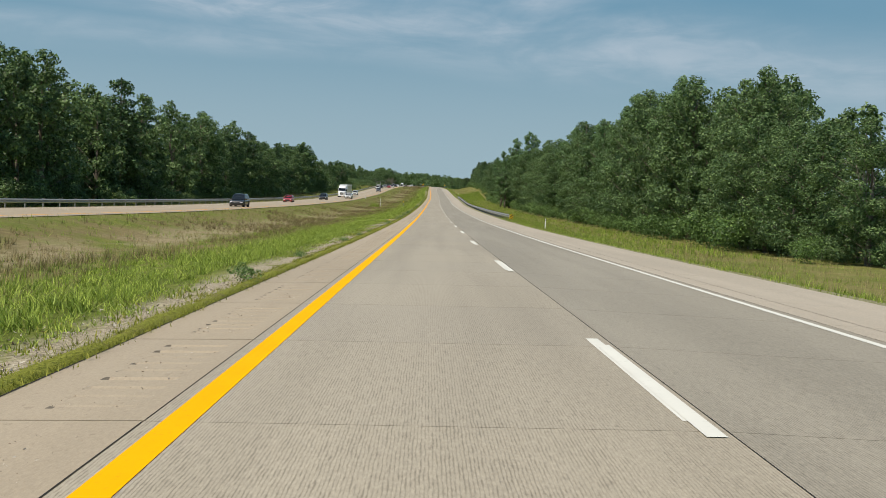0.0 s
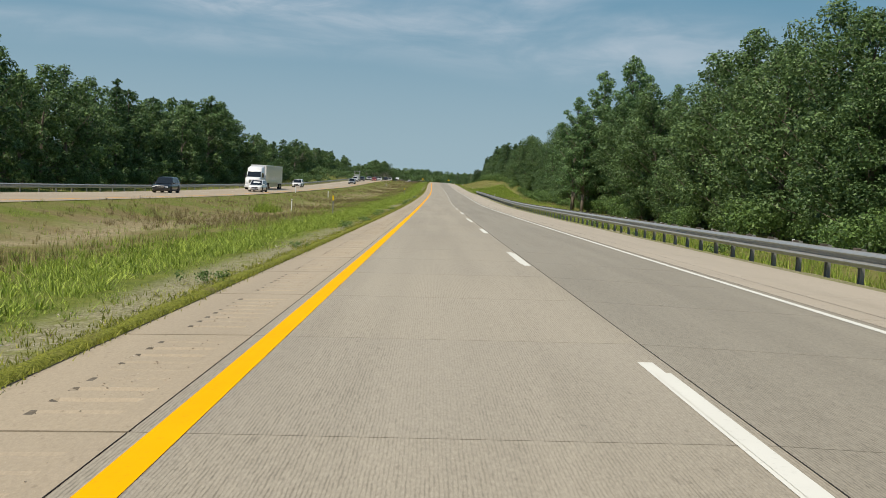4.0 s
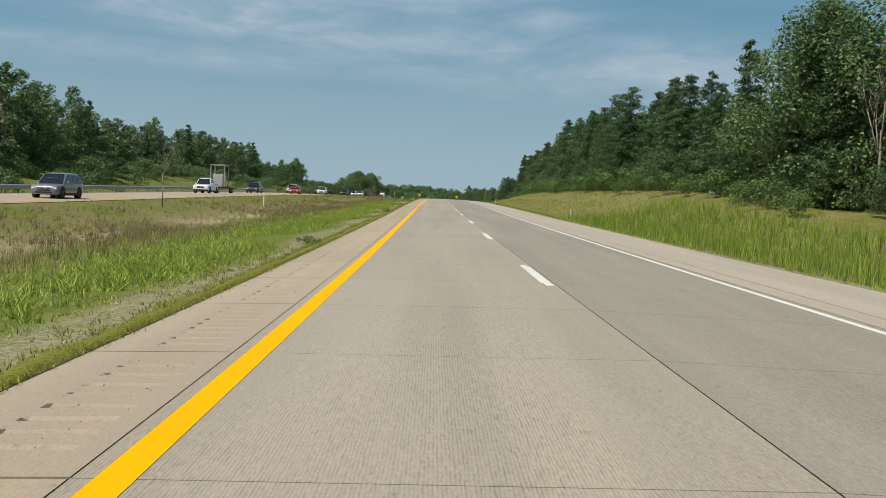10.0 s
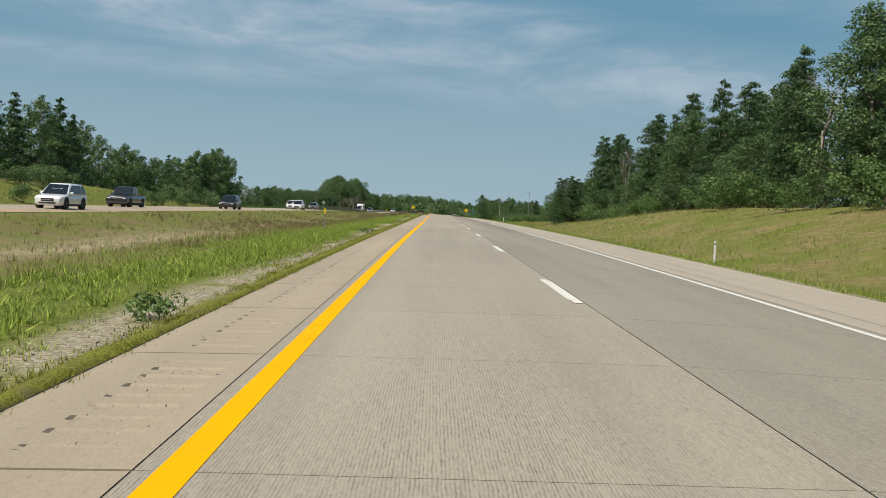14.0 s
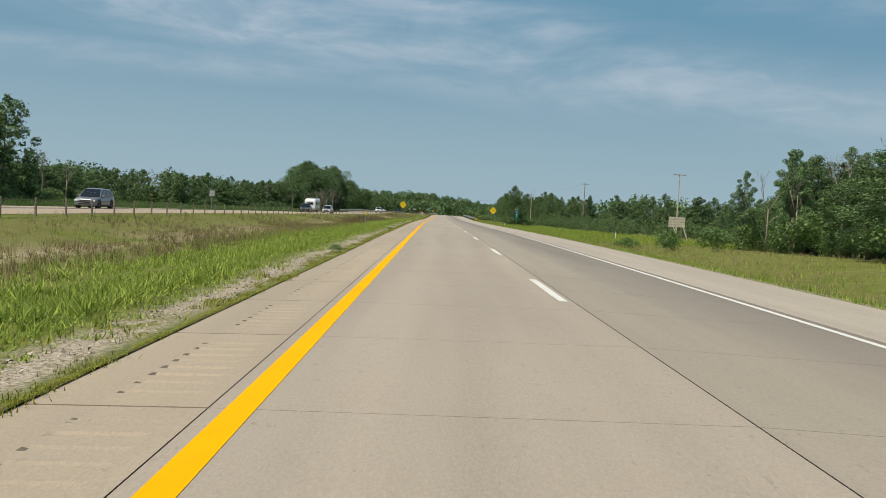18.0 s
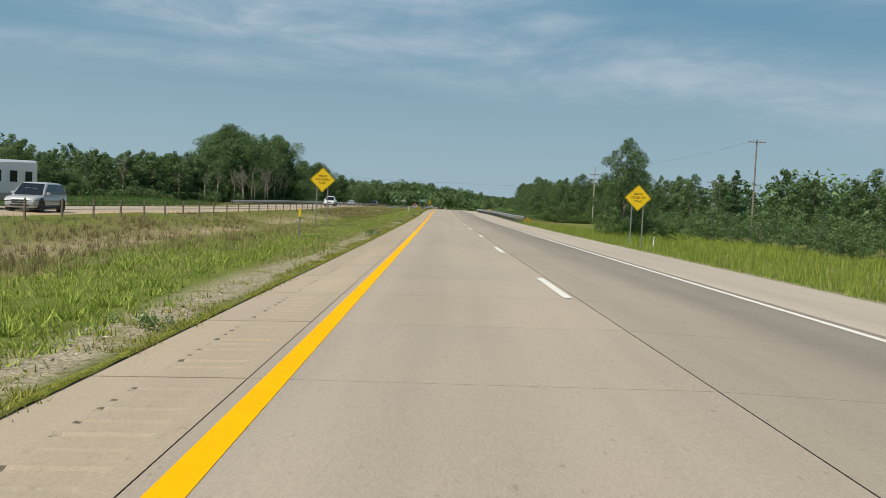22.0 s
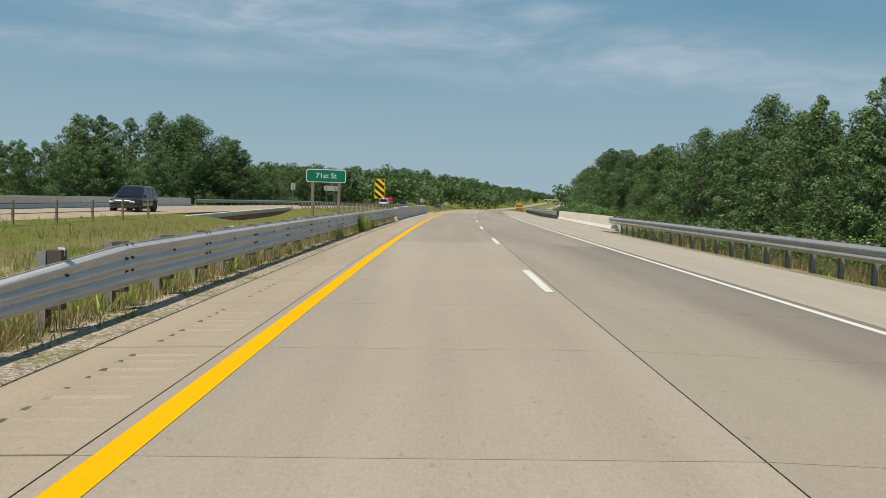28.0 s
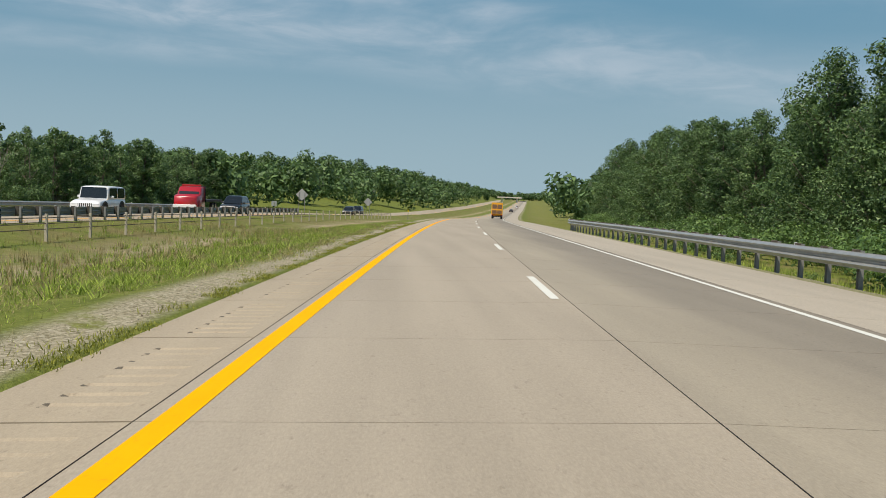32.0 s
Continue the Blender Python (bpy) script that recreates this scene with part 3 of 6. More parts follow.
for u0, u1, y0, y1 in ((6.80, 8.20, 1126, 1170), (-5.30, -4.86, 1130, 1176)):
    V, Fq = strip([u0, u1], np.linspace(y0, y1, 12), -0.003)
    place("shoulder_strip", raw("shoulder_strip", V, Fq, MAT["outer_shoulder"]), road, "concrete strip up to the parapet")
# skewed expansion joints across the bridge deck
for yc in (1143.0, 1158.1, 1169.6):
    V, Fq = strip([-5.1, 0.0, 3.66, 7.6], [yc, yc + 0.05], 0.006)
    V[:, 1] -= (V[:, 0] - float(rx(yc))) * 0.56
    place("expansion_joint", raw("expansion_joint", V, Fq, MAT["joint"]), road, "dark skewed bridge expansion joint")

# the opposite carriageway
def strip_o(offs, ys, lift=0.0):
    offs, ys = np.asarray(offs, float), np.asarray(ys, float)
    O, Yy = np.meshgrid(offs, ys)
    Uu = near_edge(Yy) - O
    Hh = -0.12 - 0.015 * abs(O - 4.9) + lift
    V = np.stack([rx(Yy) + Uu, Yy, rz(Yy) + Hh], -1).reshape(-1, 3)
    n = len(offs)
    a = (np.arange(len(ys) - 1)[:, None] * n + np.arange(n - 1)).ravel()
    return V, np.stack([a, a + n, a + n + 1, a + 1], -1)


road_o = place("opposite_road", raw("opposite_road", *strip_o([0, 1.22, 4.88, 8.54, OPPOSITE], np.arange(-60, 2700, 6.0)), MAT["shoulder"]), None,
               "pale concrete opposite carriageway beyond the grass median", "road", kind="structure")
for nm, o0, o1, c in (("edge_line", 1.25, 1.40, "yellow"), ("edge_line", 8.35, 8.50, "white")):
    V, Fq = strip_o([o0, o1], np.arange(-60, 2600, 4.0), 0.006)
    place(nm, raw(nm, V, Fq, MAT[c]), road_o)
V, Fq = joined([strip_o([4.82, 4.95], (DASH0 + 15.24 * i, DASH0 + 15.24 * i + 3.8), 0.006) for i in range(-3, 130)])
tagged(place("lane_dashes", raw("lane_dashes", V, Fq, MAT["white"]), road_o), kind="stuff")
V, Fq = joined([strip_o([0.1, 10.8], (y, y + 0.03), 0.005) for y in np.arange(-40, 1500, 12.8)])
tagged(place("joints", raw("joints", V, Fq, MAT["joint"]), road_o), kind="stuff")


# ---- guardrails ----
def beam_profile(waves):
    """Corrugated beam outline (out, up) from the foot of the beam."""
    pts = []
    step = 0.194
    for w in range(waves):
        z = w * step
        pts += [(0.0, z), (0.0, z + 0.015), (0.100, z + 0.085), (0.108, z + 0.105), (0.095, z + 0.125), (0.0, z + 0.180)]
    pts.append((0.0, waves * step))
    return pts


def rail_run(y0, y1, across, height, waves, side, posts="steel", spacing=1.905, flare0=0.0, flare1=0.0, label="", where=None, drop0=0.0, shape=None, flat=1.0, skin="galv"):
    """A guardrail whose beam faces side (+1: towards +x) and follows the ground."""
    def at(y):
        u = across(y) if callable(across) else across
        f0 = max(0.0, 1 - (y - y0) / 12.0)
        u += -side * flare0 * f0 * f0
        f1 = max(0.0, 1 - (y1 - y) / 12.0)
        u += -side * flare1 * f1 * f1
        p = where(y, u) if where else spot(u, y)
        p.z -= drop0 * f0
        return p
    mid = at((y0 + y1) / 2)
    rail = holder("guardrail", Matrix.Translation(mid), label, "guardrail", "roadside guardrails")
    prof = [(o * flat, z) for o, z in beam_profile(waves)]
    depth = waves * 0.194
    nseg = max(1, round((y1 - y0) / 3.81))
    for i in range(nseg):
        a, b = y0 + (y1 - y0) * i / nseg, y0 + (y1 - y0) * (i + 1) / nseg
        pa, pb = at(a) - mid, at(b + 0.12) - mid
        V, Fs = [], []
        ends = [(pa, *(shape(a) if shape else (height, depth))), (pb, *(shape(b) if shape else (height, depth)))]
        for back in (0.0, 0.006):
            for p, h, d in ends:
                for o, z in prof:
                    V.append((p.x + side * (o - back), p.y, p.z + h - d + z * d / depth))
        n = len(prof)
        for j in range(n - 1):
            Fs += [[j, j + 1, n + j + 1, n + j], [2 * n + j, 3 * n + j, 3 * n + j + 1, 2 * n + j + 1]]
        for j in (0, n - 1):
            Fs.append([j, n + j, 3 * n + j, 2 * n + j])
        place("beam", raw("beam", V, Fs, MAT[skin]), rail)
    if waves == 3:
        y = y0 + 0.3
        while y < y1 - 0.2:
            p = at(y) - mid
            h, d = shape(y) if shape else (height, depth)
            splice = round((y - y0) / spacing) % 2 == 0
            for dy in ((-0.11, 0.11) if splice else (0.0,)):
                for f in ((0.08, 0.36, 0.64, 0.95) if splice else (0.64,)):
                    place("bolt", BOLT, rail, m=Matrix.Translation(p + Vector((side * (0.004 + 0.02 * (f in (0.36, 0.64)) * flat), dy, h - d + f * d))))
            y += spacing
    bm = bmesh.new()
    if posts == "steel":
        box(bm, (-0.05, -0.075, -0.4), (0.05, -0.067, height + 0.03))
        box(bm, (-0.05, 0.067, -0.4), (0.05, 0.075, height + 0.03))
        box(bm, (-0.006, -0.068, -0.4), (0.006, 0.068, height + 0.03))
    else:
        box(bm, (-0.09, -0.09, -0.4), (0.09, 0.09, height + 0.03), 0.01)
    me = bpy.data.meshes.new("post")
    bm.to_mesh(me)
    bm.free()
    me.materials.append(MAT["post"] if posts == "steel" else MAT["wood"])
    blk = bpy.data.meshes.new("spacer_block")
    bb = boxed((-0.075, -0.07, height - depth + 0.02), (0.075, 0.07, height + 0.05), 0.008)
    bb.to_mesh(blk)
    bb.free()
    blk.materials.append(MAT["dark_wood"])
    y = y0 + 0.3
    while y < y1 - 0.2:
        p = at(y) - mid
        place("post", me, rail, m=Matrix.Translation(p + Vector((-side * 0.22, 0, 0))))
        place("spacer_block", blk, rail, m=Matrix.Translation(p + Vector((-side * 0.085, 0, 0))))
        y += spacing
        if round((y - y0) / spacing) % 4 == 0:
            place("reflector", TAB, rail, m=Matrix.Translation(p + Vector((-side * 0.04, 0, height))))
    return rail


TAB = bpy.data.meshes.new("reflector")
bm = boxed((-0.035, -0.004, -0.02), (0.035, 0.004, 0.07))
bm.to_mesh(TAB)
bm.free()
TAB.materials.append(MAT["sign_white"])
BOLT = bpy.data.meshes.new("bolt")
bm = bmesh.new()
tube(bm, (-0.01, 0, 0), (0.022, 0, 0), 0.022, 0.014, 6)
bm.to_mesh(BOLT)
bm.free()
BOLT.materials.append(MAT["dark_wood"])
RAIL_R = 7.75


def beside(y, u):
    """Foot of a rail that keeps level with the shoulder."""
    return Vector((float(rx(y) + u), y, float(rz(y)) - 0.17))


rail_run(126, 396, RAIL_R, 0.76, 2, -1, flare0=0.9, flare1=0.6, label="long galvanised steel guardrail beside the woods")
rail_run(957, 1130, lambda y: float(soft(y, [(900, 7.6), (1060, 7.7), (1137, 8.1)])), 0.76, 2, -1, flare0=0.5, where=beside, label="galvanised steel guardrail leading to the bridge parapet")
rail_run(1167, 1312, lambda y: float(soft(y, [(1167, 8.1), (1230, 7.7), (1312, 8.0)])), 0.76, 2, -1, flare1=0.6, where=beside, label="galvanised steel guardrail running on from the bridge")
rail_run(1067, 1136, -5.55, 0.82, 3, 1, flare0=0.5, where=beside, flat=0.55, skin="galv_light", shape=lambda y: (float(np.interp(y, [1078.5, 1082.5], [0.66, 0.86])), float(np.interp(y, [1078.5, 1082.5], [0.33, 0.54]))), label="galvanised steel guardrail on the median side before the bridge")


def opp(y, u):
    return Vector((float(rx(y) + near_edge(y) + u), y, float(rz(y)) - 0.25))


rail_run(30, 590, -OPPOSITE - 0.5, 0.78, 2, 1, spacing=3.81, where=opp, label="galvanised guardrail along the far side of the opposite carriageway")
rail_run(980, 1130, -OPPOSITE - 0.5, 0.78, 2, 1, spacing=3.81, where=opp, label="galvanised guardrail before the opposite bridge")
rail_run(1180, 1330, -OPPOSITE - 0.5, 0.78, 2, 1, spacing=3.81, where=opp, label="galvanised guardrail after the opposite bridge")


# ---- bridge parapets ----
def parapet(y0, y1, across, side, height=0.84, label="", where=None, cuts=()):
    def at(y):
        u = across
        return where(y, u) if where else Vector((float(rx(y) + u), y, float(rz(y) + deck(u))))
    mid = at((y0 + y1) / 2)
    ob = holder("bridge_parapet", Matrix.Translation(mid), label, "parapet", "bridge parapets")
    prof = [(-0.03, -0.1), (-0.03, 0.03), (0.0, 0.032), (0.0, 0.08), (-0.13, 0.27), (-0.19, height), (-0.42, height), (-0.45, -0.1)]
    ends = [y0, *cuts, y1] if cuts else np.linspace(y0, y1, max(2, round((y1 - y0) / 9.5)) + 1).tolist()
    for first, last in zip(ends, ends[1:]):
        a, b = at(first + 0.03) - mid, at(last - 0.03) - mid
        V = [(p.x + side * o, p.y, p.z + z) for p in (a, b) for o, z in prof]
        m = len(prof)
        Fs = [[j, (j + 1) % m, m + (j + 1) % m, m + j] for j in range(m)] + [list(range(m))[::-1], list(range(m, 2 * m))]
        place("wall_section", raw("wall_section", V, Fs, MAT["barrier"]), ob)
    return ob


parapet(1135, 1174, -5.38, 1, label="pale concrete parapet on the median side of the bridge", cuts=(1148.0, 1161.6))
parapet(1128.5, 1167, 8.15, -1, label="pale sunlit concrete parapet beside the broad shoulder")
parapet(1112, 1178, -OPPOSITE - 0.35, 1, 0.92, "concrete parapet on the outer side of the opposite bridge", opp)
# bridge decks under the pavement
for nm, f, u0, u1, c in (("bridge_deck", None, -5.75, 8.75, "barrier"), ("bridge_deck", opp, -OPPOSITE - 0.9, 1.1, "barrier")):
    y = (BRIDGE[0] + BRIDGE[1]) / 2
    p = Vector((float(rx(y)), y, float(rz(y)))) if f is None else Vector((float(rx(y) + near_edge(y)), y, float(rz(y)) - 0.1))
    d = place(nm, None, None, "concrete bridge deck on rust-red steel beams", "bridge", kind="structure", m=Matrix.Translation(p))
    part("slab_edge", boxed((u0, -21, -0.75), (u1, 21, -0.36)), MAT["barrier"], d)
    if f is not None:
        part("kerb", boxed((u1 - 0.45, -23, -0.36), (u1 - 0.05, 23, -0.02), 0.02), MAT["barrier"], d, "low pale concrete kerb")
        part("fascia_beam", boxed((u1 - 0.02, -23, -0.62), (u1 + 0.10, 23, -0.34)), MAT["rust_beam"], d, "rust-red steel fascia beam")
    for b in np.linspace(u0 + 0.3, u1 - 0.3, 5):
        part("beam", boxed((b - 0.2, -20, -1.12), (b + 0.2, 20, -0.76)), MAT["rust_beam"], d, "rust-red steel beam")


# ---- trees ----
def leaf_cloud(centres, radii, counts, size, rng, squash=0.8, up=0.35, ruffle=0.55):
    """Pointed leaves on the outside of clumps: vertices and faces."""
    P, N = [], []
    for c, r, k in zip(centres, radii, counts):
        d = rng.normal(size=(k, 3))
        d[:, 2] += 0.25
        d /= np.linalg.norm(d, axis=1)[:, None]
        rr = r * (1 - 0.5 * rng.random(k) ** 2.4) * (1 + 0.10 * rng.normal(size=k))
        P.append(np.asarray(c) + d * rr[:, None] * np.array([1, 1, squash]))
        N.append(d)
    P, N = np.concatenate(P), np.concatenate(N)
    k = len(P)
    N = N + rng.normal(size=(k, 3)) * ruffle + np.array([0, 0, up])
    N /= np.linalg.norm(N, axis=1)[:, None]
    T = np.cross(N, rng.normal(size=(k, 3)))
    T /= np.linalg.norm(T, axis=1)[:, None]
    B = np.cross(N, T)
    s = size * (0.6 + 0.8 * rng.random(k))[:, None]
    V = np.stack([P - T * s * 0.7 - B * s * 0.62, P - T * s * 0.7 + B * s * 0.62, P + T * s * 0.95], 1).reshape(-1, 3)
    return V, np.arange(3 * k).reshape(-1, 3)


def wood_mesh(segs, material, name="trunk"):
    bm = bmesh.new()
    for a, b, r0, r1 in segs:
        tube(bm, a, b, r0, r1, 5 if r0 > 0.06 else 3)
    me = bpy.data.meshes.new(name)
    bm.to_mesh(me)
    bm.free()
    me.materials.append(material)
    me.polygons.foreach_set("use_smooth", [True] * len(me.polygons))
    return me


def broad_tree(seed, h, width, leaves, size, low=0.12, lobes=16, mat="leaf"):
    """A broadleaf tree h high: meshes of its trunk with limbs and of its crown."""
    rng = np.random.default_rng(seed)
    lean = rng.normal(size=2) * 0.03 * h
    segs, prev = [], np.array([0, 0, -0.4])
    top = h * 0.86
    for i in range(1, 6):
        q = np.array([lean[0] * i / 5 + rng.normal() * 0.12, lean[1] * i / 5 + rng.normal() * 0.12, top * i / 5])
        r = 0.017 * h
        segs.append((prev, q, r * (1.05 - 0.19 * (i - 1)), r * (1.05 - 0.19 * i)))
        prev = q
    C, Rr = [], []
    for i in range(lobes):
        f = low + (0.98 - low) * (i + 0.3 + 0.5 * rng.random()) / lobes
        env = math.sin(min(1, (f - low + 0.16) / (1.12 - low)) * math.pi) ** 0.55
        a = i * 2.4 + rng.random() * 0.9
        rad = width * env * (0.98 - 0.75 * rng.random() ** 2.2)
        lr = width * (0.17 + 0.15 * rng.random()) * (0.65 + 0.35 * env)
        c = np.array([math.cos(a) * rad + lean[0] * f, math.sin(a) * rad + lean[1] * f, f * h - lr * 0.25])
        C.append(c)
        Rr.append(lr)
        z0 = max(0.08 * h, c[2] - 0.75 * rad - 0.05 * h)
        segs.append((np.array([lean[0] * z0 / h, lean[1] * z0 / h, z0]), c, 0.005 * h * (0.5 + lr / width), 0.0012 * h))
    w = np.array(Rr) ** 2
    counts = np.maximum(8, (leaves * w / w.sum())).astype(int)
    V, Fq = leaf_cloud(C, Rr, counts, size, rng)
    # inner leaves round the limbs
    inner = [c * np.array([0.55, 0.55, 0.95]) for c in C]
    core, Fq = leaf_cloud(inner, [0.8 * q for q in Rr], np.maximum(3, counts // 7), size * 1.5, rng)
    V = np.concatenate([V, core])
    keep = V[:, 2].reshape(-1, 3).min(1) > 0.1
    Fq = np.arange(3 * keep.sum()).reshape(-1, 3)
    V = V.reshape(-1, 3, 3)[keep].reshape(-1, 3)
    return wood_mesh(segs, MAT["bark"]), raw("crown", V, Fq, MAT[mat])


def pine_tree(seed, h, width, leaves, size, low=0.14, spire=True):
    rng = np.random.default_rng(seed)
    segs = [((0, 0, -0.4), (0, 0, h * 0.5), 0.014 * h, 0.009 * h), ((0, 0, h * 0.5), (0, 0, h * 0.98), 0.009 * h, 0.002 * h)]
    C, Rr = [], []
    tiers = int(h * 1.5)
    for i in range(tiers):
        f = low + (0.97 - low) * (i + rng.random() * 0.6) / tiers
        reach = width * ((1 - f) / (1 - low)) ** (0.85 if spire else 0.5) + 0.25
        for j in range(5 if f < 0.7 else 4):
            g = min(0.97, max(low, f + (rng.random() - 0.5) * 1.5 / tiers))
            a = j * math.tau / 5 + i * 1.7 + rng.random() * 0.5
            L = reach * (0.6 + 0.5 * rng.random())
            tip = np.array([math.cos(a) * L, math.sin(a) * L, g * h - 0.12 * L])
            segs.append(((0, 0, g * h + 0.1), tip, 0.022 + 0.002 * L, 0.006))
            for s in (0.45, 0.72, 0.98):
                C.append(np.array([0, 0, g * h]) * (1 - s) + tip * s)
                Rr.append(0.30 + 0.26 * L * (1.1 - s * 0.5))
    C.append(np.array([0, 0, h * 0.97]))
    Rr.append(0.35)
    w = np.array(Rr) ** 1.6
    counts = np.maximum(3, (leaves * w / w.sum())).astype(int)
    V, Fq = leaf_cloud(C, Rr, counts, size * 0.8, rng, 0.62, 0.6)
    core, Fq = leaf_cloud(C, [0.55 * q for q in Rr], np.maximum(1, counts // 8), size * 1.2, rng, 0.62, 0.6)
    V = np.concatenate([V, core])
    Fq = np.arange(len(V)).reshape(-1, 3)
    return wood_mesh(segs, MAT["bark"]), raw("crown", V, Fq, MAT["needle"])


def bush_mesh(seed, h, leaves, size, mat="bush"):
    rng = np.random.default_rng(seed)
    C = [np.array([rng.normal() * h * 0.45, rng.normal() * h * 0.45, h * (0.25 + 0.5 * rng.random())]) for _ in range(8)]
    Rr = [h * (0.26 + 0.16 * rng.random()) for _ in C]
    V, Fq = leaf_cloud(C, Rr, [leaves // 8] * 8, size, rng)
    V[:, 2] = np.maximum(V[:, 2], -0.1)
    segs = [((0, 0, -0.2), tuple(c), 0.03, 0.008) for c in C]
    return wood_mesh(segs, MAT["bark"]), raw("crown", V, Fq, MAT[mat])


def dead_tree(seed, h):
    rng = np.random.default_rng(seed)
    segs = []

    def grow(p, d, L, r, k):
        q = p + d * L
        segs.append((p, q, r, r * 0.62))
        if k == 0:
            return
        for _ in range(3):
            e = d + rng.normal(size=3) * 0.42 + np.array([0, 0, 0.15])
            grow(p + d * L * (0.55 + 0.45 * rng.random()), e / np.linalg.norm(e), L * (0.5 + 0.2 * rng.random()), r * 0.52, k - 1)
    grow(np.array([0, 0, -0.3]), np.array([0.02, 0, 1.0]), h * 0.5, 0.011 * h, 4)
    return wood_mesh(segs, MAT["dead"])


KINDS = {}
for i in range(6):
    KINDS["broad", i] = broad_tree(10 + i, 15.0, 3.9 + 0.4 * (i % 3), 15000, 0.118, 0.06 + 0.05 * (i % 2), 40 + 6 * (i % 3))
for i in range(4):
    KINDS["wide", i] = broad_tree(20 + i, 15.0, 4.0 + 0.4 * i, 6200, 0.185, 0.08, 36)
for i in range(2):
    KINDS["spire", i] = pine_tree(60 + i, 15.0, 3.5, 4600, 0.26, 0.12 + 0.1 * i, i == 0)
for i in range(3):
    KINDS["poplar", i] = broad_tree(30 + i, 17.0, 3.1, 8200, 0.125, 0.20, 34, "leaf_light")
for i in range(3):
    KINDS["pine", i] = pine_tree(50 + i, 15.0, 3.4, 12500, 0.155, 0.10 + 0.08 * i, i != 1)
for i in range(3):
    KINDS["back", i] = broad_tree(70 + i, 15.0, 4.3, 2000, 0.30, 0.03, 24)
for i in range(2):
    KINDS["giant", i] = broad_tree(98 + i, 14.5, 6.6, 34000, 0.125, 0.03, 70)
for i in range(3):
    KINDS["fine_low", i] = broad_tree(85 + i, 5.0, 2.7, 1500, 0.115, 0.0, 16)
    KINDS["fine_back", i] = broad_tree(75 + i, 15.0, 4.3, 4200, 0.20, 0.03, 30)
for i in range(3):
    KINDS["low", i] = broad_tree(80 + i, 5.0, 2.7, 520, 0.21, 0.0, 14)
for i in range(3):
    KINDS["bush", i] = bush_mesh(90 + i, 2.2, 1700, 0.085)
for i in range(2):
    KINDS["sumac", i] = bush_mesh(95 + i, 2.6, 2400, 0.10, "leaf_light")
for i in range(2):
    KINDS["dead", i] = (dead_tree(110 + i, 11.0), None)
LABELS = {"giant": ("huge rounded broadleaf tree with a dense dark crown", "broadleaf_tree"), "broad": ("tall broadleaf tree with a dense dark green crown", "broadleaf_tree"), "poplar": ("slender pale green poplar tree with a loose crown", "poplar_tree"),
          "pine": ("dark green pine tree with layered drooping branches", "pine_tree"), "back": ("broadleaf tree inside the roadside woods", "broadleaf_tree"),
          "wide": ("broad dark green broadleaf tree across the motorway", "broadleaf_tree"), "spire": ("dark green pine tree across the motorway", "pine_tree"), "bush": ("bright green leafy shrub at the edge of the woods", "shrub"), "sumac": ("light green sumac thicket beside the guardrail", "shrub"), "dead": ("bare grey dead tree with thin branches", "dead_tree")}
rng = np.random.default_rng(7)
DEEP = {"leaf": [], "wood": []}
WEEDS = []


def plant_deep(u, y, size, kind="back"):
    """A tree behind the front row, joined with its like."""
    wood, crown = KINDS[kind, int(rng.integers(3))]
    p = np.array(spot(u, y))
    a = rng.random() * 6.28
    R = np.array([[math.cos(a), -math.sin(a), 0], [math.sin(a), math.cos(a), 0], [0, 0, 1]]) * size
    for me, key in ((crown, "leaf"), (wood, "wood")):
        v = np.zeros(len(me.vertices) * 3, np.float32)
        me.vertices.foreach_get("co", v)
        fs = [list(q.vertices) for q in me.polygons] if key == "wood" else None
        DEEP[key].append((v.reshape(-1, 3) @ R.T + p, fs))



def plant(kind, u, y, size=1.0, lift=0.0, i=None):
    if kind != "weed" and BRIDGE[0] - 12 < y < BRIDGE[1] + 12 and -22 < u < 14:
        return None
    i = int(rng.integers(sum(1 for a in KINDS if a[0] == kind))) if i is None else i
    wood, crown = KINDS[kind, i]
    label, name = LABELS[kind]
    p = spot(u, y, lift)
    m = Matrix.LocRotScale(p, Euler((0, 0, rng.random() * 6.28)), (max(size, 0.8) * (0.95 + 0.3 * rng.random()), max(size, 0.8) * (0.95 + 0.3 * rng.random()), size) if crown and kind not in ("bush", "sumac", "weed", "poplar", "pine", "spire") else (size, size, size))
    if kind == "weed":
        WEEDS.append((crown, m))
        return None
    if kind in ("bush", "sumac"):
        return place(name, crown, None, label, name, "roadside " + name + "s", m=m)
    tree = holder(name, m, label, "tree", "roadside trees")
    place("trunk", wood, tree)
    if crown:
        place("crown", crown, tree)
    return tree


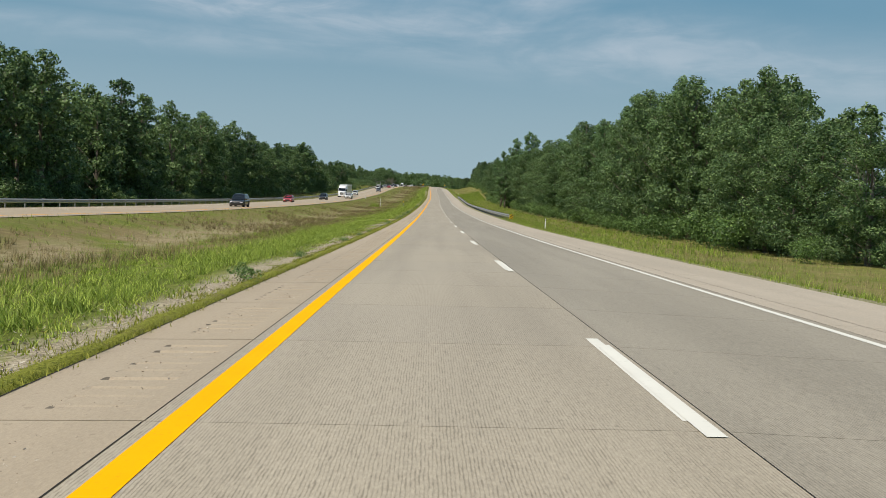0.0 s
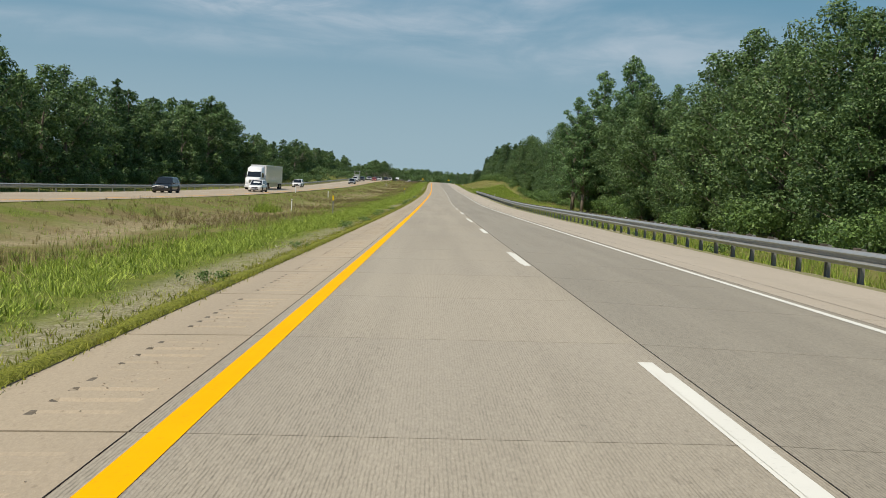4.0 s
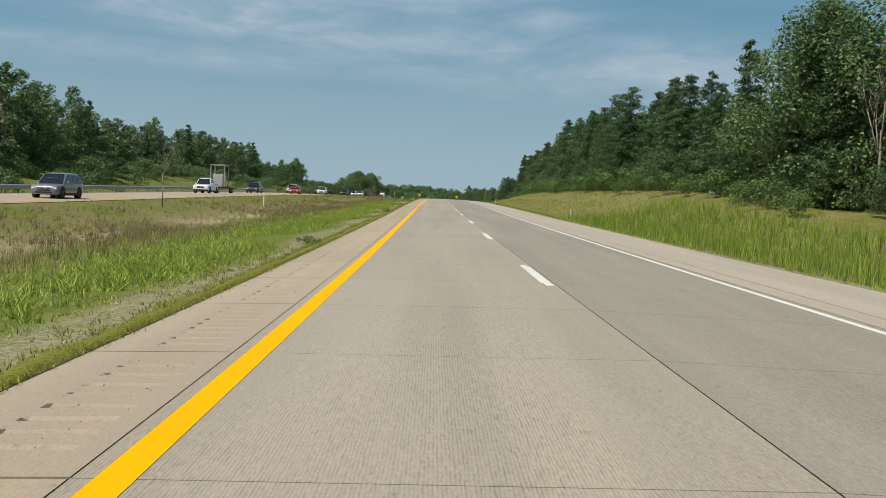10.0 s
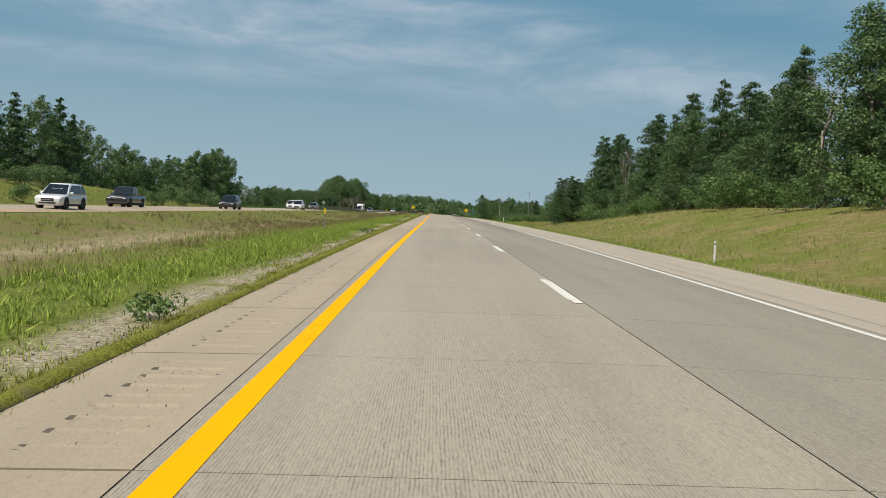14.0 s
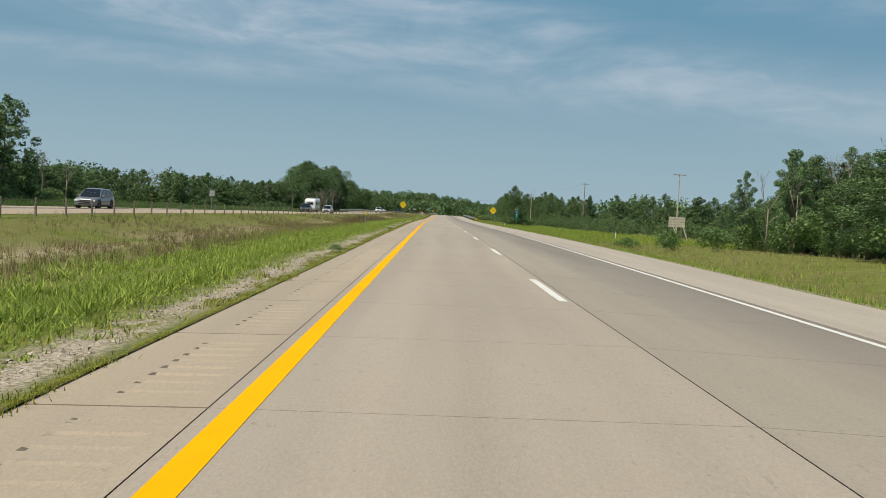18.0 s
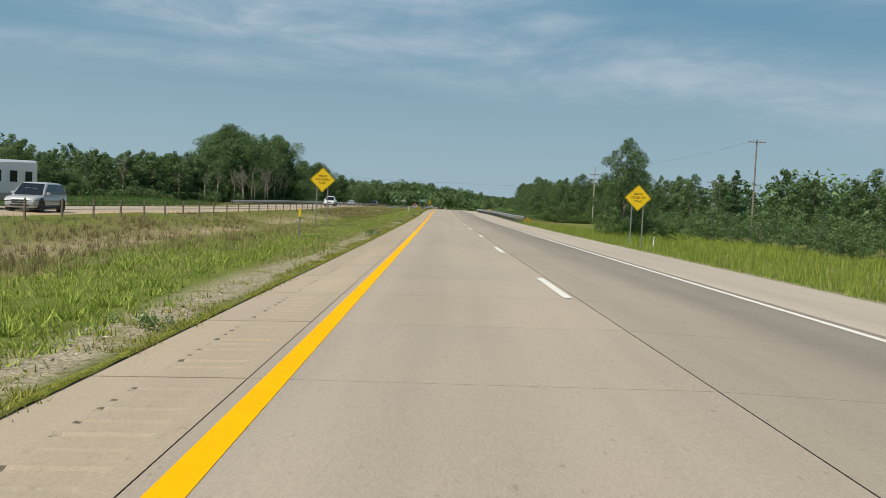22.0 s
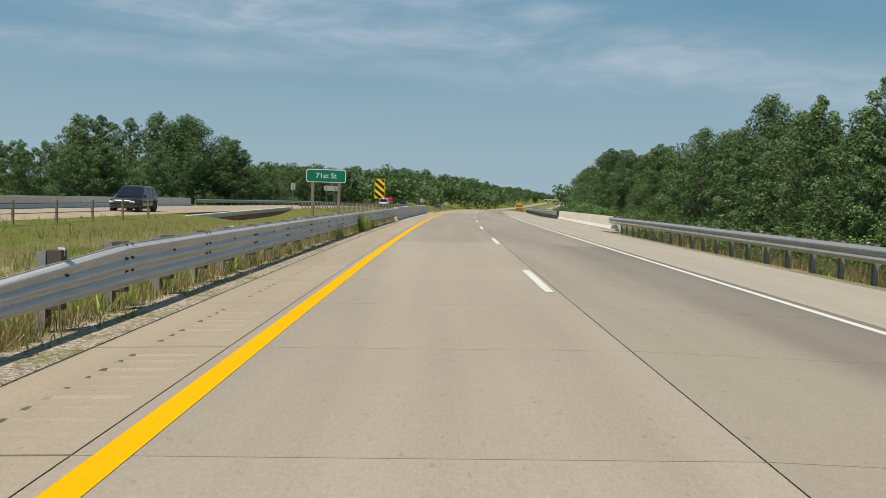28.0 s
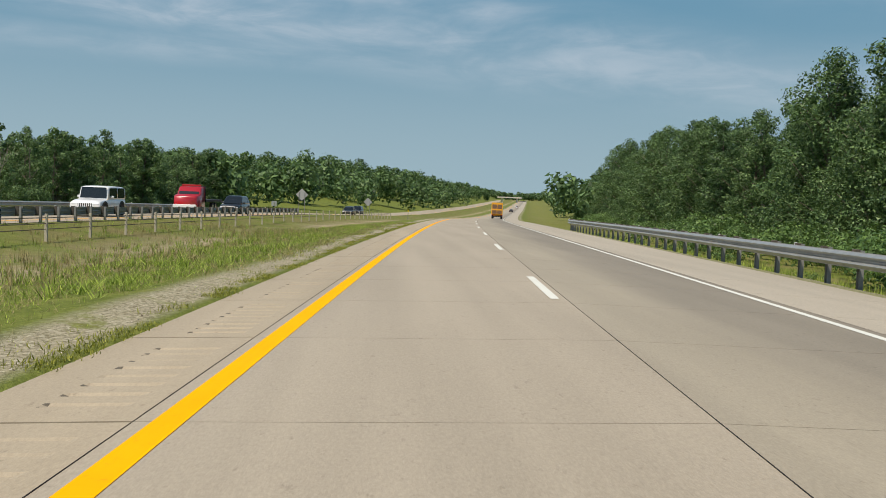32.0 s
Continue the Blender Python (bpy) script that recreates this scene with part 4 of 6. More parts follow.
def woods(y0, y1, side, edge, heights, mix, step=4.6, rows=3, shrubs=0.55):
    """A belt of trees along the road whose front stands edge metres from the crown line."""
    y = y0
    while y < y1:
        for r in range(rows):
            u = edge(y) + r * 6.5 + rng.random() * 3.2
            if u > 150:
                continue
            hh = heights(y) * (0.84 + 0.26 * rng.random()) * (1.0 - 0.03 * r)
            kind = "back" if r > 0 and rng.random() < 0.75 else rng.choice(list(mix), p=np.array(list(mix.values())) / sum(mix.values()))
            if r == 0 and rng.random() < 0.18:
                hh *= 0.6
            yy = y + rng.random() * step * (1 if r == 0 else 1.4)
            kind = {"broad": "wide", "pine": "spire"}.get(str(kind), str(kind)) if u > 42 else str(kind)
            base = {"wide": 15, "spire": 15, "broad": 15, "poplar": 17, "pine": 15, "back": 15, "bush": 2.2, "dead": 11}[kind]
            if r == 0 and kind == "wide" and rng.random() < 0.6:
                plant_deep(side * u, yy, hh / 15, "fine_back")
            elif r == 0:
                plant(str(kind), side * u, yy, hh / base)
            elif rng.random() < 0.55:
                plant_deep(side * u, yy, hh / 15, "fine_back" if side > 0 and r == 1 and u < 50 else "back")
        for _ in range(2):
            plant_deep(side * (edge(y) - 0.5 + rng.random() * 5.0), y + rng.random() * step, 0.45 + 0.55 * rng.random(), "fine_low" if side > 0 and edge(y) < 35 else "low")
        if rng.random() < shrubs:
            at = side * (edge(y) - 1.5 - rng.random() * 2.0), y + rng.random() * step, 0.7 + rng.random() * 0.9
            if side < 0:
                plant_deep(*at, "bush")
            else:
                plant("bush", *at)
        y += step * (0.8 + 0.4 * rng.random())


# left woods beyond the opposite carriageway
woods(70, 405, -1, lambda y: float(soft(y, [(0, 47), (250, 51), (350, 54), (405, 54)])), lambda y: float(soft(y, [(0, 18), (240, 18.5), (300, 15.5), (340, 15), (364, 18.5), (398, 18.5), (405, 15)])), {"broad": 5, "pine": 2, "dead": 0.15}, 5.2)
woods(405, 560, -1, lambda y: float(soft(y, [(405, 52), (500, 51), (560, 54)])), lambda y: float(soft(y, [(405, 13), (430, 12.5), (492, 12.5), (515, 10.5), (560, 10)])), {"broad": 3, "pine": 3, "dead": 0.4}, 5.4, 2)
woods(560, 840, -1, lambda y: float(soft(y, [(560, 54), (620, 57), (700, 60), (780, 60), (840, 65)])), lambda y: float(soft(y, [(560, 10), (606, 12), (640, 11.5), (680, 12.5), (718, 11), (760, 12), (798, 15.5), (840, 15.5)])), {"broad": 3, "pine": 2.5, "dead": 0.5}, 5.6, 2)
woods(846, 1050, -1, lambda y: float(soft(y, [(846, 84), (960, 98), (1050, 75)])), lambda y: float(soft(y, [(700, 9), (900, 8.5), (1050, 11)])), {"broad": 4, "pine": 0.6, "dead": 0.4}, 5.5, 2)
woods(1022, 1135, -1, lambda y: float(soft(y, [(1022, 62), (1050, 58), (1090, 56), (1135, 50)])), lambda y: float(soft(y, [(1022, 9.5), (1050, 10.5), (1092, 12), (1104, 19), (1135, 19)])), {"broad": 5, "dead": 0.5, "poplar": 0.5}, 4.2, 3)
woods(1205, 1470, -1, lambda y: float(soft(y, [(1205, 72), (1290, 66), (1340, 66), (1470, 72)])), lambda y: float(soft(y, [(1205, 10), (1290, 12), (1334, 10.5), (1378, 13), (1450, 15), (1470, 15)])), {"broad": 4, "poplar": 1, "dead": 0.1}, 5.2, 3)
# right woods
woods(55, 420, 1, lambda y: float(soft(y, [(55, 25), (130, 26), (260, 25), (420, 25)])), lambda y: float(soft(y, [(55, 9.5), (74, 10.5), (86, 17), (100, 18), (140, 18.5), (185, 19.5), (225, 18.5), (262, 16.5), (284, 16), (294, 19), (312, 18), (328, 13), (390, 12), (420, 13)])), {"broad": 5, "poplar": 1.2, "pine": 0.5, "dead": 0.12}, 4.6, 3)
woods(420, 712, 1, lambda y: float(soft(y, [(420, 25), (520, 24.5), (700, 27)])), lambda y: float(soft(y, [(420, 13), (470, 13.5), (540, 14), (578, 15), (606, 14.5), (622, 13), (650, 14.5), (700, 15.5), (712, 15.5)])), {"pine": 6, "broad": 1.5, "dead": 0.4}, 4.8, 3)
woods(728, 790, 1, lambda y: float(soft(y, [(728, 28), (790, 34)])), lambda y: float(soft(y, [(728, 9), (745, 8), (774, 8.5), (784, 6.5), (790, 5.5)])), {"pine": 2, "broad": 2, "dead": 0.9}, 5.5, 2)
woods(770, 1010, 1, lambda y: float(soft(y, [(770, 62), (900, 85), (960, 62), (1010, 45)])), lambda y: float(soft(y, [(770, 11.5), (1010, 11.5)])), {"broad": 4, "pine": 0.3}, 5.0, 2, 0.9)
woods(1010, 1190, 1, lambda y: float(soft(y, [(1010, 42), (1040, 37), (1072, 37), (1090, 29), (1120, 27), (1190, 27)])), lambda y: float(soft(y, [(1010, 10.5), (1050, 12), (1110, 12.5), (1150, 14.5), (1190, 15.5)])), {"broad": 4, "poplar": 1.5}, 5.0, 3, 0.9)
woods(1187, 1490, 1, lambda y: float(soft(y, [(1187, 31), (1215, 29), (1250, 25.5), (1330, 25), (1490, 27)])), lambda y: float(soft(y, [(1187, 14.5), (1215, 12.5), (1250, 14.3), (1280, 15.5), (1300, 15), (1335, 14.5), (1400, 16), (1490, 15)])), {"broad": 5, "pine": 1}, 4.6, 3, 0.9)

woods(968, 1052, -1, lambda y: float(soft(y, [(968, 76), (1052, 62)])), lambda y: 9.5, {"broad": 3, "dead": 0.6}, 5.0, 2)
# single crowns that rise over the woods
for u, y, s in ((-60, 1292, 1.05), (-77, 1291, 1.42), (-87, 1300, 1.36), (-98, 1309, 1.46), (-108, 1316, 1.5), (-82, 1356, 1.38), (-88, 1349, 1.1), (36, 204, 1.42), (40, 198, 1.45)):
    plant("wide", u, y, s)
for u, y, s in ((36, 449, 1.42), (41.5, 443, 1.38), (28.5, 457, 1.12), (62, 475, 0.98), (52, 456, 0.95), (-60, 1100, 1.45), (-64, 1109, 1.4), (-60, 1118, 1.4), (-54, 1134, 1.45), (-58, 1092, 1.15), (-70, 1292, 1.42), (-107, 1316, 1.15)):
    plant("giant", u, y, s)
for u, y, s in ((27, 301, 1.46), (30.5, 304, 1.42), (24, 303, 1.34), (22.5, 305, 1.15), (19.5, 303, 1.08), (20.5, 299, 0.95), (34.5, 302, 1.24), (26, 296, 1.1)):
    plant("poplar", u, y, s)
for y in np.arange(1196, 1318, 3.4):
    plant("sumac" if 1222 < y < 1248 else "bush", 14.5 + 4.5 * rng.random(), float(y + 2 * rng.random()), 0.75 + 0.55 * rng.random())
for y in np.arange(452, 706, 5.5):
    plant_deep(-40.5 - 9 * rng.random(), float(y + 5 * rng.random()), 0.7 + 0.8 * rng.random(), "bush")
for u, y, s in ((14, 768, 0.5), (16, 764, 0.7), (18.5, 771, 0.8), (21, 766, 0.9), (15.5, 776, 0.45), (20, 778, 0.7), (23, 774, 1.0)):
    plant("bush", u, y, s)
plant("pine", 29, 718, 1.14, i=0)
plant("pine", 31.5, 717, 1.12, i=2)
plant("pine", 27.5, 706, 1.05, i=0)
plant("pine", 23, 714, 0.60, i=2)
plant("pine", 22.5, 726, 0.60, i=1)
plant("pine", 24.5, 731, 0.62, i=1)
plant("pine", 25, 720, 0.58, i=1)
for u, y, s in ((29, 772, 0.55), (31, 778, 0.58), (34, 785, 0.58), (30, 789, 0.5), (36, 776, 0.6), (33, 767, 0.52), (37, 792, 0.5)):
    plant("poplar", u, y, s)
for u, y, s in ((32, 774, 0.6), (34, 781, 0.62), (35, 768, 0.6), (27, 737, 0.58), (25, 742, 0.5), (29, 730, 0.68), (26, 748, 0.42), (28, 755, 0.42)):
    plant("broad", u, y, s)
plant("pine", 15.5, 677, 0.27, i=0)
for u, y, s in ((-95, 1000, 1.1), (-92, 1004, 0.95), (-99, 998, 1.0), (-66, 843, 0.95), (-64, 848, 0.8), (31, 757, 0.9), (32, 766, 0.95), (29, 762, 0.8), (33, 772, 0.9)):
    plant("dead", u, y, s)
for y in np.arange(770, 1012, 3.2):
    for lo, hi, kind in ((30, 38, "fine_low"), (40, 50, "low"), (48, 60, "low")):
        if y < (870 if lo < 45 else 800):
            continue
        plant_deep(lo + (hi - lo) * rng.random(), float(y + 3 * rng.random()), 0.45 + 0.4 * rng.random(), kind)
for u, y, s in ((24.5, 729, 1.0), (27, 733, 0.95), (33, 714, 1.35), (35, 709, 1.3), (27.5, 774, 0.75), (28.5, 770, 0.7)):
    plant("dead", u, y, s)
for u, y, s in ((30, 744, 0.9), (31, 753, 0.75), (-50, 1062, 0.8), (-48, 1072, 1.0), (-49, 1081, 0.85), (-47.5, 1090, 1.05), (-50, 1099, 0.9), (-46, 1106, 0.75), (-52, 1054, 0.8), (-47, 1058, 0.7), (-49, 1067, 0.9), (-51, 1077, 0.8), (-47, 1084, 0.95), (-49, 1094, 0.8), (-48, 1102, 0.95), (-53, 1047, 0.75), (-56, 1038, 0.7)):
    plant("dead", u, y, s)

# the deeper rows as one mass of leaves, and their trunks
V = np.concatenate([v for v, f in DEEP["leaf"]])
me = bpy.data.meshes.new("deep_woods")
k = len(V) // 3
me.vertices.add(3 * k)
me.vertices.foreach_set("co", V.astype(np.float32).ravel())
me.loops.add(3 * k)
me.loops.foreach_set("vertex_index", np.arange(3 * k, dtype=np.int32))
me.polygons.add(k)
me.polygons.foreach_set("loop_start", np.arange(0, 3 * k, 3, dtype=np.int32))
me.materials.append(MAT["leaf"])
me.update(calc_edges=True)
deep = place("deep_woods", me, None, "dense green broadleaf woods behind the first trees", "woods", kind="stuff")
place("trunks", raw("trunks", *joined(DEEP["wood"]), MAT["bark"]), deep)


# ---- far woods on the ridge ahead ----
def far_wood(name, rows, label, leaves_per_m=2.0, size=0.9):
    """A wooded slope: lobes of big leaf clumps along a band, given as (y, u0, u1, top height, depth)."""
    r = np.random.default_rng(21)
    C, Rr = [], []
    for y, u0, u1, top in rows:
        for u in np.arange(u0, u1, 6.5):
            base = spot(u, y)
            h = top * (0.72 + 0.4 * r.random())
            rad = 3.6 + 2.2 * r.random()
            C.append((base.x + r.normal() * 2, base.y + r.normal() * 8, base.z + h - rad))
            Rr.append(rad)
            C.append((base.x + r.normal() * 2, base.y - 5 + r.normal() * 5, base.z + h * 0.45))
            Rr.append(rad * 1.15)
    V, Fq = leaf_cloud(C, Rr, [int(100 * leaves_per_m)] * len(C), size, r, 1.0)
    return place(name, raw(name, V, Fq, MAT["leaf"]), None, label, "woods", kind="stuff")


far_wood("far_woods", [(1480, -170, -70, 13.5), (1540, -220, -62, 14), (1600, -240, -52, 14.5), (1680, -270, -40, 15), (1780, -300, -36, 16.5), (1900, -320, -38, 17), (2050, -330, -40, 18), (2250, -340, -42, 17), (2500, -300, -45, 14)],
         "hazy green woods rising on a low ridge ahead")
far_wood("roadside_woods", [(1460, 24, 70, 13), (1500, 24, 80, 14), (1560, 25, 90, 14), (1640, 26, 100, 14), (1750, 28, 120, 14), (1900, 30, 140, 14), (2100, 30, 160, 14)], "green woods along the far curve of the road")
far_wood("horizon_woods", [(2900, -400, 500, 13), (3100, -500, 600, 14)], "distant bluish green line of trees on the horizon", 1.0, 1.6)
far_wood("field_woods", [(1000, -330, -110, 13), (1080, -330, -90, 13), (940, -340, -150, 12), (1040, 60, 330, 12), (1120, 50, 320, 13), (980, 100, 330, 11), (900, 112, 330, 11), (1010, 55, 330, 11), (1010, -330, -100, 11)], "rounded green trees beyond the open fields", 1.8, 0.6)


# ---- signs ----
def writing(text, size, material, parent, at, name="writing", stretch=1.0):
    cu = bpy.data.curves.new(name, "FONT")
    cu.body, cu.size, cu.align_x, cu.align_y = text, size, "CENTER", "CENTER"
    cu.extrude = 0.001
    cu.offset = 0.001
    cu.materials.append(material)
    ob = place(name, cu, parent, m=Matrix.LocRotScale(Vector(at), Euler((radians(90), 0, 0)), (stretch, 1, 1)))
    return ob


def plate(outline, thick=0.004):
    """A flat plate in x and z that faces -y."""
    bm = bmesh.new()
    a = [bm.verts.new((x, 0, z)) for x, z in outline]
    b = [bm.verts.new((x, thick, z)) for x, z in outline]
    n = len(a)
    bm.faces.new(a)
    bm.faces.new(b[::-1])
    for i in range(n):
        bm.faces.new((a[i], b[i], b[(i + 1) % n], a[(i + 1) % n]))
    bmesh.ops.recalc_face_normals(bm, faces=bm.faces)
    return bm


def rounded(w, h, r, n=5, cx=0.0, cz=0.0):
    pts = []
    for sx, sz, a0 in ((1, 1, 0), (-1, 1, 90), (-1, -1, 180), (1, -1, 270)):
        for i in range(n + 1):
            a = radians(a0 + 90 * i / n)
            pts.append((cx + sx * (w / 2 - r) + r * math.cos(a), cz + sz * (h / 2 - r) + r * math.sin(a)))
    return pts


def diamond(side, r, cz):
    c, s = math.cos(radians(45)), math.sin(radians(45))
    return [(x * c - z * s, cz + x * s + z * c) for x, z in rounded(side, side, r)]


def u_post(h, material, parent, x, name="post", y=0.03, low=-0.5):
    bm = boxed((x - 0.035, y, low), (x + 0.035, y + 0.008, h))
    box(bm, (x - 0.035, y, low), (x - 0.027, y + 0.045, h))
    box(bm, (x + 0.027, y, low), (x + 0.035, y + 0.045, h))
    return part(name, bm, material, parent)


def warning_sign(u, y, yaw=0.0):
    s = holder("warning_sign", Matrix.Translation(spot(u, y)) @ pose(0, 0, 0, 0, 0, yaw), "yellow diamond warning sign about bridge ice on two steel posts", "road sign", "bridge ice warning signs")
    side, cz = 1.18, 3.25
    p = part("panel", plate(diamond(side, 0.06, cz)), MAT["sign_yellow"], s, "yellow diamond panel")
    for k, (t, w) in enumerate((("BRIDGE", 0.19), ("ICES BEFORE", 0.19), ("ROAD", 0.19))):
        writing(t, w, MAT["sign_black"], p, (0, -0.004, cz + 0.25 - 0.23 * k), stretch=0.88)
    b = plate(diamond(side - 0.05, 0.05, cz))
    inner = diamond(side - 0.09, 0.045, cz)
    bm = bmesh.new()
    for o, i, o2, i2 in zip(diamond(side - 0.05, 0.05, cz), inner, diamond(side - 0.05, 0.05, cz)[1:] + diamond(side - 0.05, 0.05, cz)[:1], inner[1:] + inner[:1]):
        bm.faces.new([bm.verts.new((q[0], -0.003, q[1])) for q in (o, o2, i2, i)])
    b.free()
    part("border", bm, MAT["sign_black"], p)
    for x in (-0.36, 0.36):
        u_post(cz + 0.3, MAT["post"], s, x)
    return s


warning_sign(-10.15, 905.5, 2)
warning_sign(10.2, 901.5, -2)

# mile marker
s = holder("mile_marker", Matrix.Translation(spot(10.35, 836.5)), "tall narrow green mile marker with white figures on a steel post", "road sign")
p = part("panel", plate(rounded(0.52, 1.52, 0.05, cz=2.55)), MAT["sign_green"], s)
for t, z, w in (("NORTH", 3.13, 0.15), ("MILE", 2.38, 0.165), ("24", 2.04, 0.26)):
    writing(t, w, MAT["sign_white"], p, (0, -0.005, z), stretch=0.85)
sh = [(-0.2, 2.90), (-0.12, 2.97), (0, 2.94), (0.12, 2.97), (0.2, 2.90), (0.2, 2.74), (0.12, 2.62), (0, 2.55), (-0.12, 2.62), (-0.2, 2.74)]
q = part("shield", plate([(x, z) for x, z in sh], 0.002), MAT["blue"], p, m=Matrix.Translation((0, -0.004, 0)))
part("shield_top", plate([(-0.19, 2.87), (0.19, 2.87), (0.19, 2.905), (0.12, 2.96), (0, 2.93), (-0.12, 2.96), (-0.19, 2.905)][::-1], 0.002), MAT["red"], q, m=Matrix.Translation((0, -0.003, 0)))
writing("196", 0.17, MAT["sign_white"], q, (0, -0.003, 2.75), stretch=0.9)
u_post(3.2, MAT["post"], s, 0.0, low=-0.4)

# street name sign before the bridge
s = holder("street_sign", Matrix.Translation((float(rx(1118)) - 7.9, 1118.0, float(rz(1118)) - 0.12)), "green street name sign with white border on two posts", "road sign")
part("panel", plate(rounded(1.95, 0.64, 0.11, cz=2.42)), MAT["sign_white"], s, "white border")
p = part("face", plate(rounded(1.88, 0.57, 0.09, cz=2.42), 0.003), MAT["sign_green"], s, m=Matrix.Translation((0, -0.005, 0)))
writing("71st St", 0.35, MAT["sign_white"], p, (0, -0.004, 2.42), stretch=1.05)
for x in (-0.65, 0.65):
    part("post", boxed((x - 0.07, 0.006, -1.2), (x + 0.07, 0.13, 2.72), 0.008), MAT["wood"], s, "weathered grey wooden post")


def stripes(parent, w, h, cz, n, slope, y=-0.004, up=1):
    """Black diagonal bars across a yellow panel."""
    step = (h + w * slope) / n
    for k in range(n):
        z0 = cz - h / 2 - w * slope / 2 + step * k - step * 0.1
        pts = []
        for x in (-w / 2, w / 2):
            a = z0 + (x + w / 2) * slope * up + (w * slope if up < 0 else 0)
            pts.append((x, a))
        lo, hi = cz - h / 2, cz + h / 2
        quad = [(pts[0][0], pts[0][1]), (pts[1][0], pts[1][1]), (pts[1][0], pts[1][1] + step * 0.52), (pts[0][0], pts[0][1] + step * 0.52)]
        for cut, keep in ((lo, 1), (hi, -1)):
            out = []
            for i in range(len(quad)):
                a, b = quad[i], quad[(i + 1) % len(quad)]
                ina, inb = (a[1] - cut) * keep >= 0, (b[1] - cut) * keep >= 0
                if ina:
                    out.append(a)
                if ina != inb:
                    f = (cut - a[1]) / (b[1] - a[1])
                    out.append((a[0] + f * (b[0] - a[0]), cut))
            quad = out
            if len(quad) < 3:
                break
        if len(quad) >= 3:
            bm = bmesh.new()
            bm.faces.new([bm.verts.new((x, y, z)) for x, z in quad])
            part("stripe", bm, MAT["sign_black"], parent)


def object_marker(u, y, w, h, cz, up, low=-0.4, label="yellow and black striped object marker on a post"):
    at = spot(u, y)
    at.z = max(at.z, float(rz(y)) - 0.75)
    s = holder("object_marker", Matrix.Translation(at), label, "road sign", "striped object markers")
    p = part("panel", plate(rounded(w, h, 0.03, cz=cz)), MAT["sign_yellow"], s)
    stripes(p, w - 0.04, h - 0.04, cz, 4 if h > 0.9 else 3, 0.8, up=up)
    u_post(cz + h / 2 - 0.1, MAT["post"], s, 0.0, low=low)
    return s


object_marker(-6.45, 1132, 0.63, 1.24, 2.07, -1, low=-1.4, label="large yellow and black striped marker beside the bridge end")
object_marker(-7.35, 1066.6, 0.56, 0.72, 0.50, -1, label="square striped marker at the guardrail end")
object_marker(8.45, 956.4, 0.52, 0.56, 0.55, 1, label="square striped marker at the guardrail nose")
object_marker(8.75, 125.2, 0.52, 0.60, 0.55, 1, label="square striped marker at the guardrail nose")

# a broken reflector lying in the gravel
s = holder("reflector_plate", Matrix.Translation(spot(-5.7, 83.3, 0.02)) @ pose(0, 0, 0, 20, 0, 25), "small yellow reflector plate lying in the gravel", "reflector")
part("plate", boxed((-0.08, -0.012, 0.0), (0.08, 0.012, 0.11), 0.008), MAT["sign_yellow"], s)
part("foot", boxed((-0.03, -0.02, -0.03), (0.03, 0.02, 0.03), 0.004), MAT["post"], s)

# plain sign backs seen from behind, beside the opposite carriageway
def sign_back(u, y, w, h, z, posts=2, label="grey sign back on posts facing the other way", tilt=0.0, shape="box"):
    s = holder("sign_back", Matrix.Translation(spot(u, y)), label, "road sign", "signs facing the opposite traffic")
    part("panel", plate(rounded(w, h, 0.05, cz=z) if shape == "box" else diamond(w, 0.05, z), 0.012), MAT["sign_back"], s)
    for x in ([-w * 0.32, w * 0.32] if posts == 2 else [0.0]):
        u_post(z + h * 0.3, MAT["post"], s, x, low=-0.6, y=-0.05)
    return s


sign_back(-19.4, 1195, 1.75, 0.62, 2.6, label="cream back of a wide sign on two posts")
sign_back(-20.4, 1176, 0.5, 0.75, 2.5, 1)
sign_back(-22.5, 1345, 1.1, 1.1, 2.6, 2, shape="diamond")
sign_back(-21.8, 1400, 1.1, 1.1, 2.6, 2, shape="diamond")
sign_back(-36.6, 835, 0.75, 0.9, 2.6, 1)
sign_back(-37.0, 1392, 0.9, 0.9, 2.3, 1)
# big billboard-like board near the power poles, seen from behind
s = holder("board_back", Matrix.Translation(spot(36.9, 843.0, 1.0)), "weathered grey board back propped by wooden braces", "signboard")
for i in range(4):
    part("board", boxed((-1.35, -0.02, 1.15 + 0.42 * i), (1.35, 0.02, 1.53 + 0.42 * i)), MAT["pale_wood"], s)
for x in (-0.8, 0.8):
    part("post", boxed((x - 0.06, 0.03, -2.0), (x + 0.06, 0.15, 2.8)), MAT["wood"], s)
    bm = bmesh.new()
    tube(bm, (x, -0.05, 1.9), (x + 1.0, -1.7, -1.9), 0.07, 0.07)
    part("brace", bm, MAT["pale_wood"], s, "pale wooden brace")


# ---- delineator posts ----
def delineator(u, y, tip, h=1.15, tilt=0.0):
    s = holder("delineator_post", Matrix.Translation(spot(u, y)) @ pose(0, 0, 0, 0, tilt, 0), {"yellow": "thin grey delineator post with a yellow reflector plate", "white": "thin white marker post in the grass"}[tip], "marker post", "roadside marker posts")
    if tip == "yellow":
        u_post(h, MAT["post"], s, 0.0)
        part("reflector", boxed((-0.05, 0.0, h - 0.30), (0.05, 0.02, h + 0.02), 0.004), MAT["sign_yellow"], s, "yellow reflector plate")
    else:
        part("stake", boxed((-0.05, -0.012, -0.3), (0.05, 0.012, h), 0.004), MAT["sign_white"], s)
        part("band", boxed((-0.051, -0.014, h - 0.16), (0.051, 0.014, h - 0.08)), MAT["post"], s)
    return s


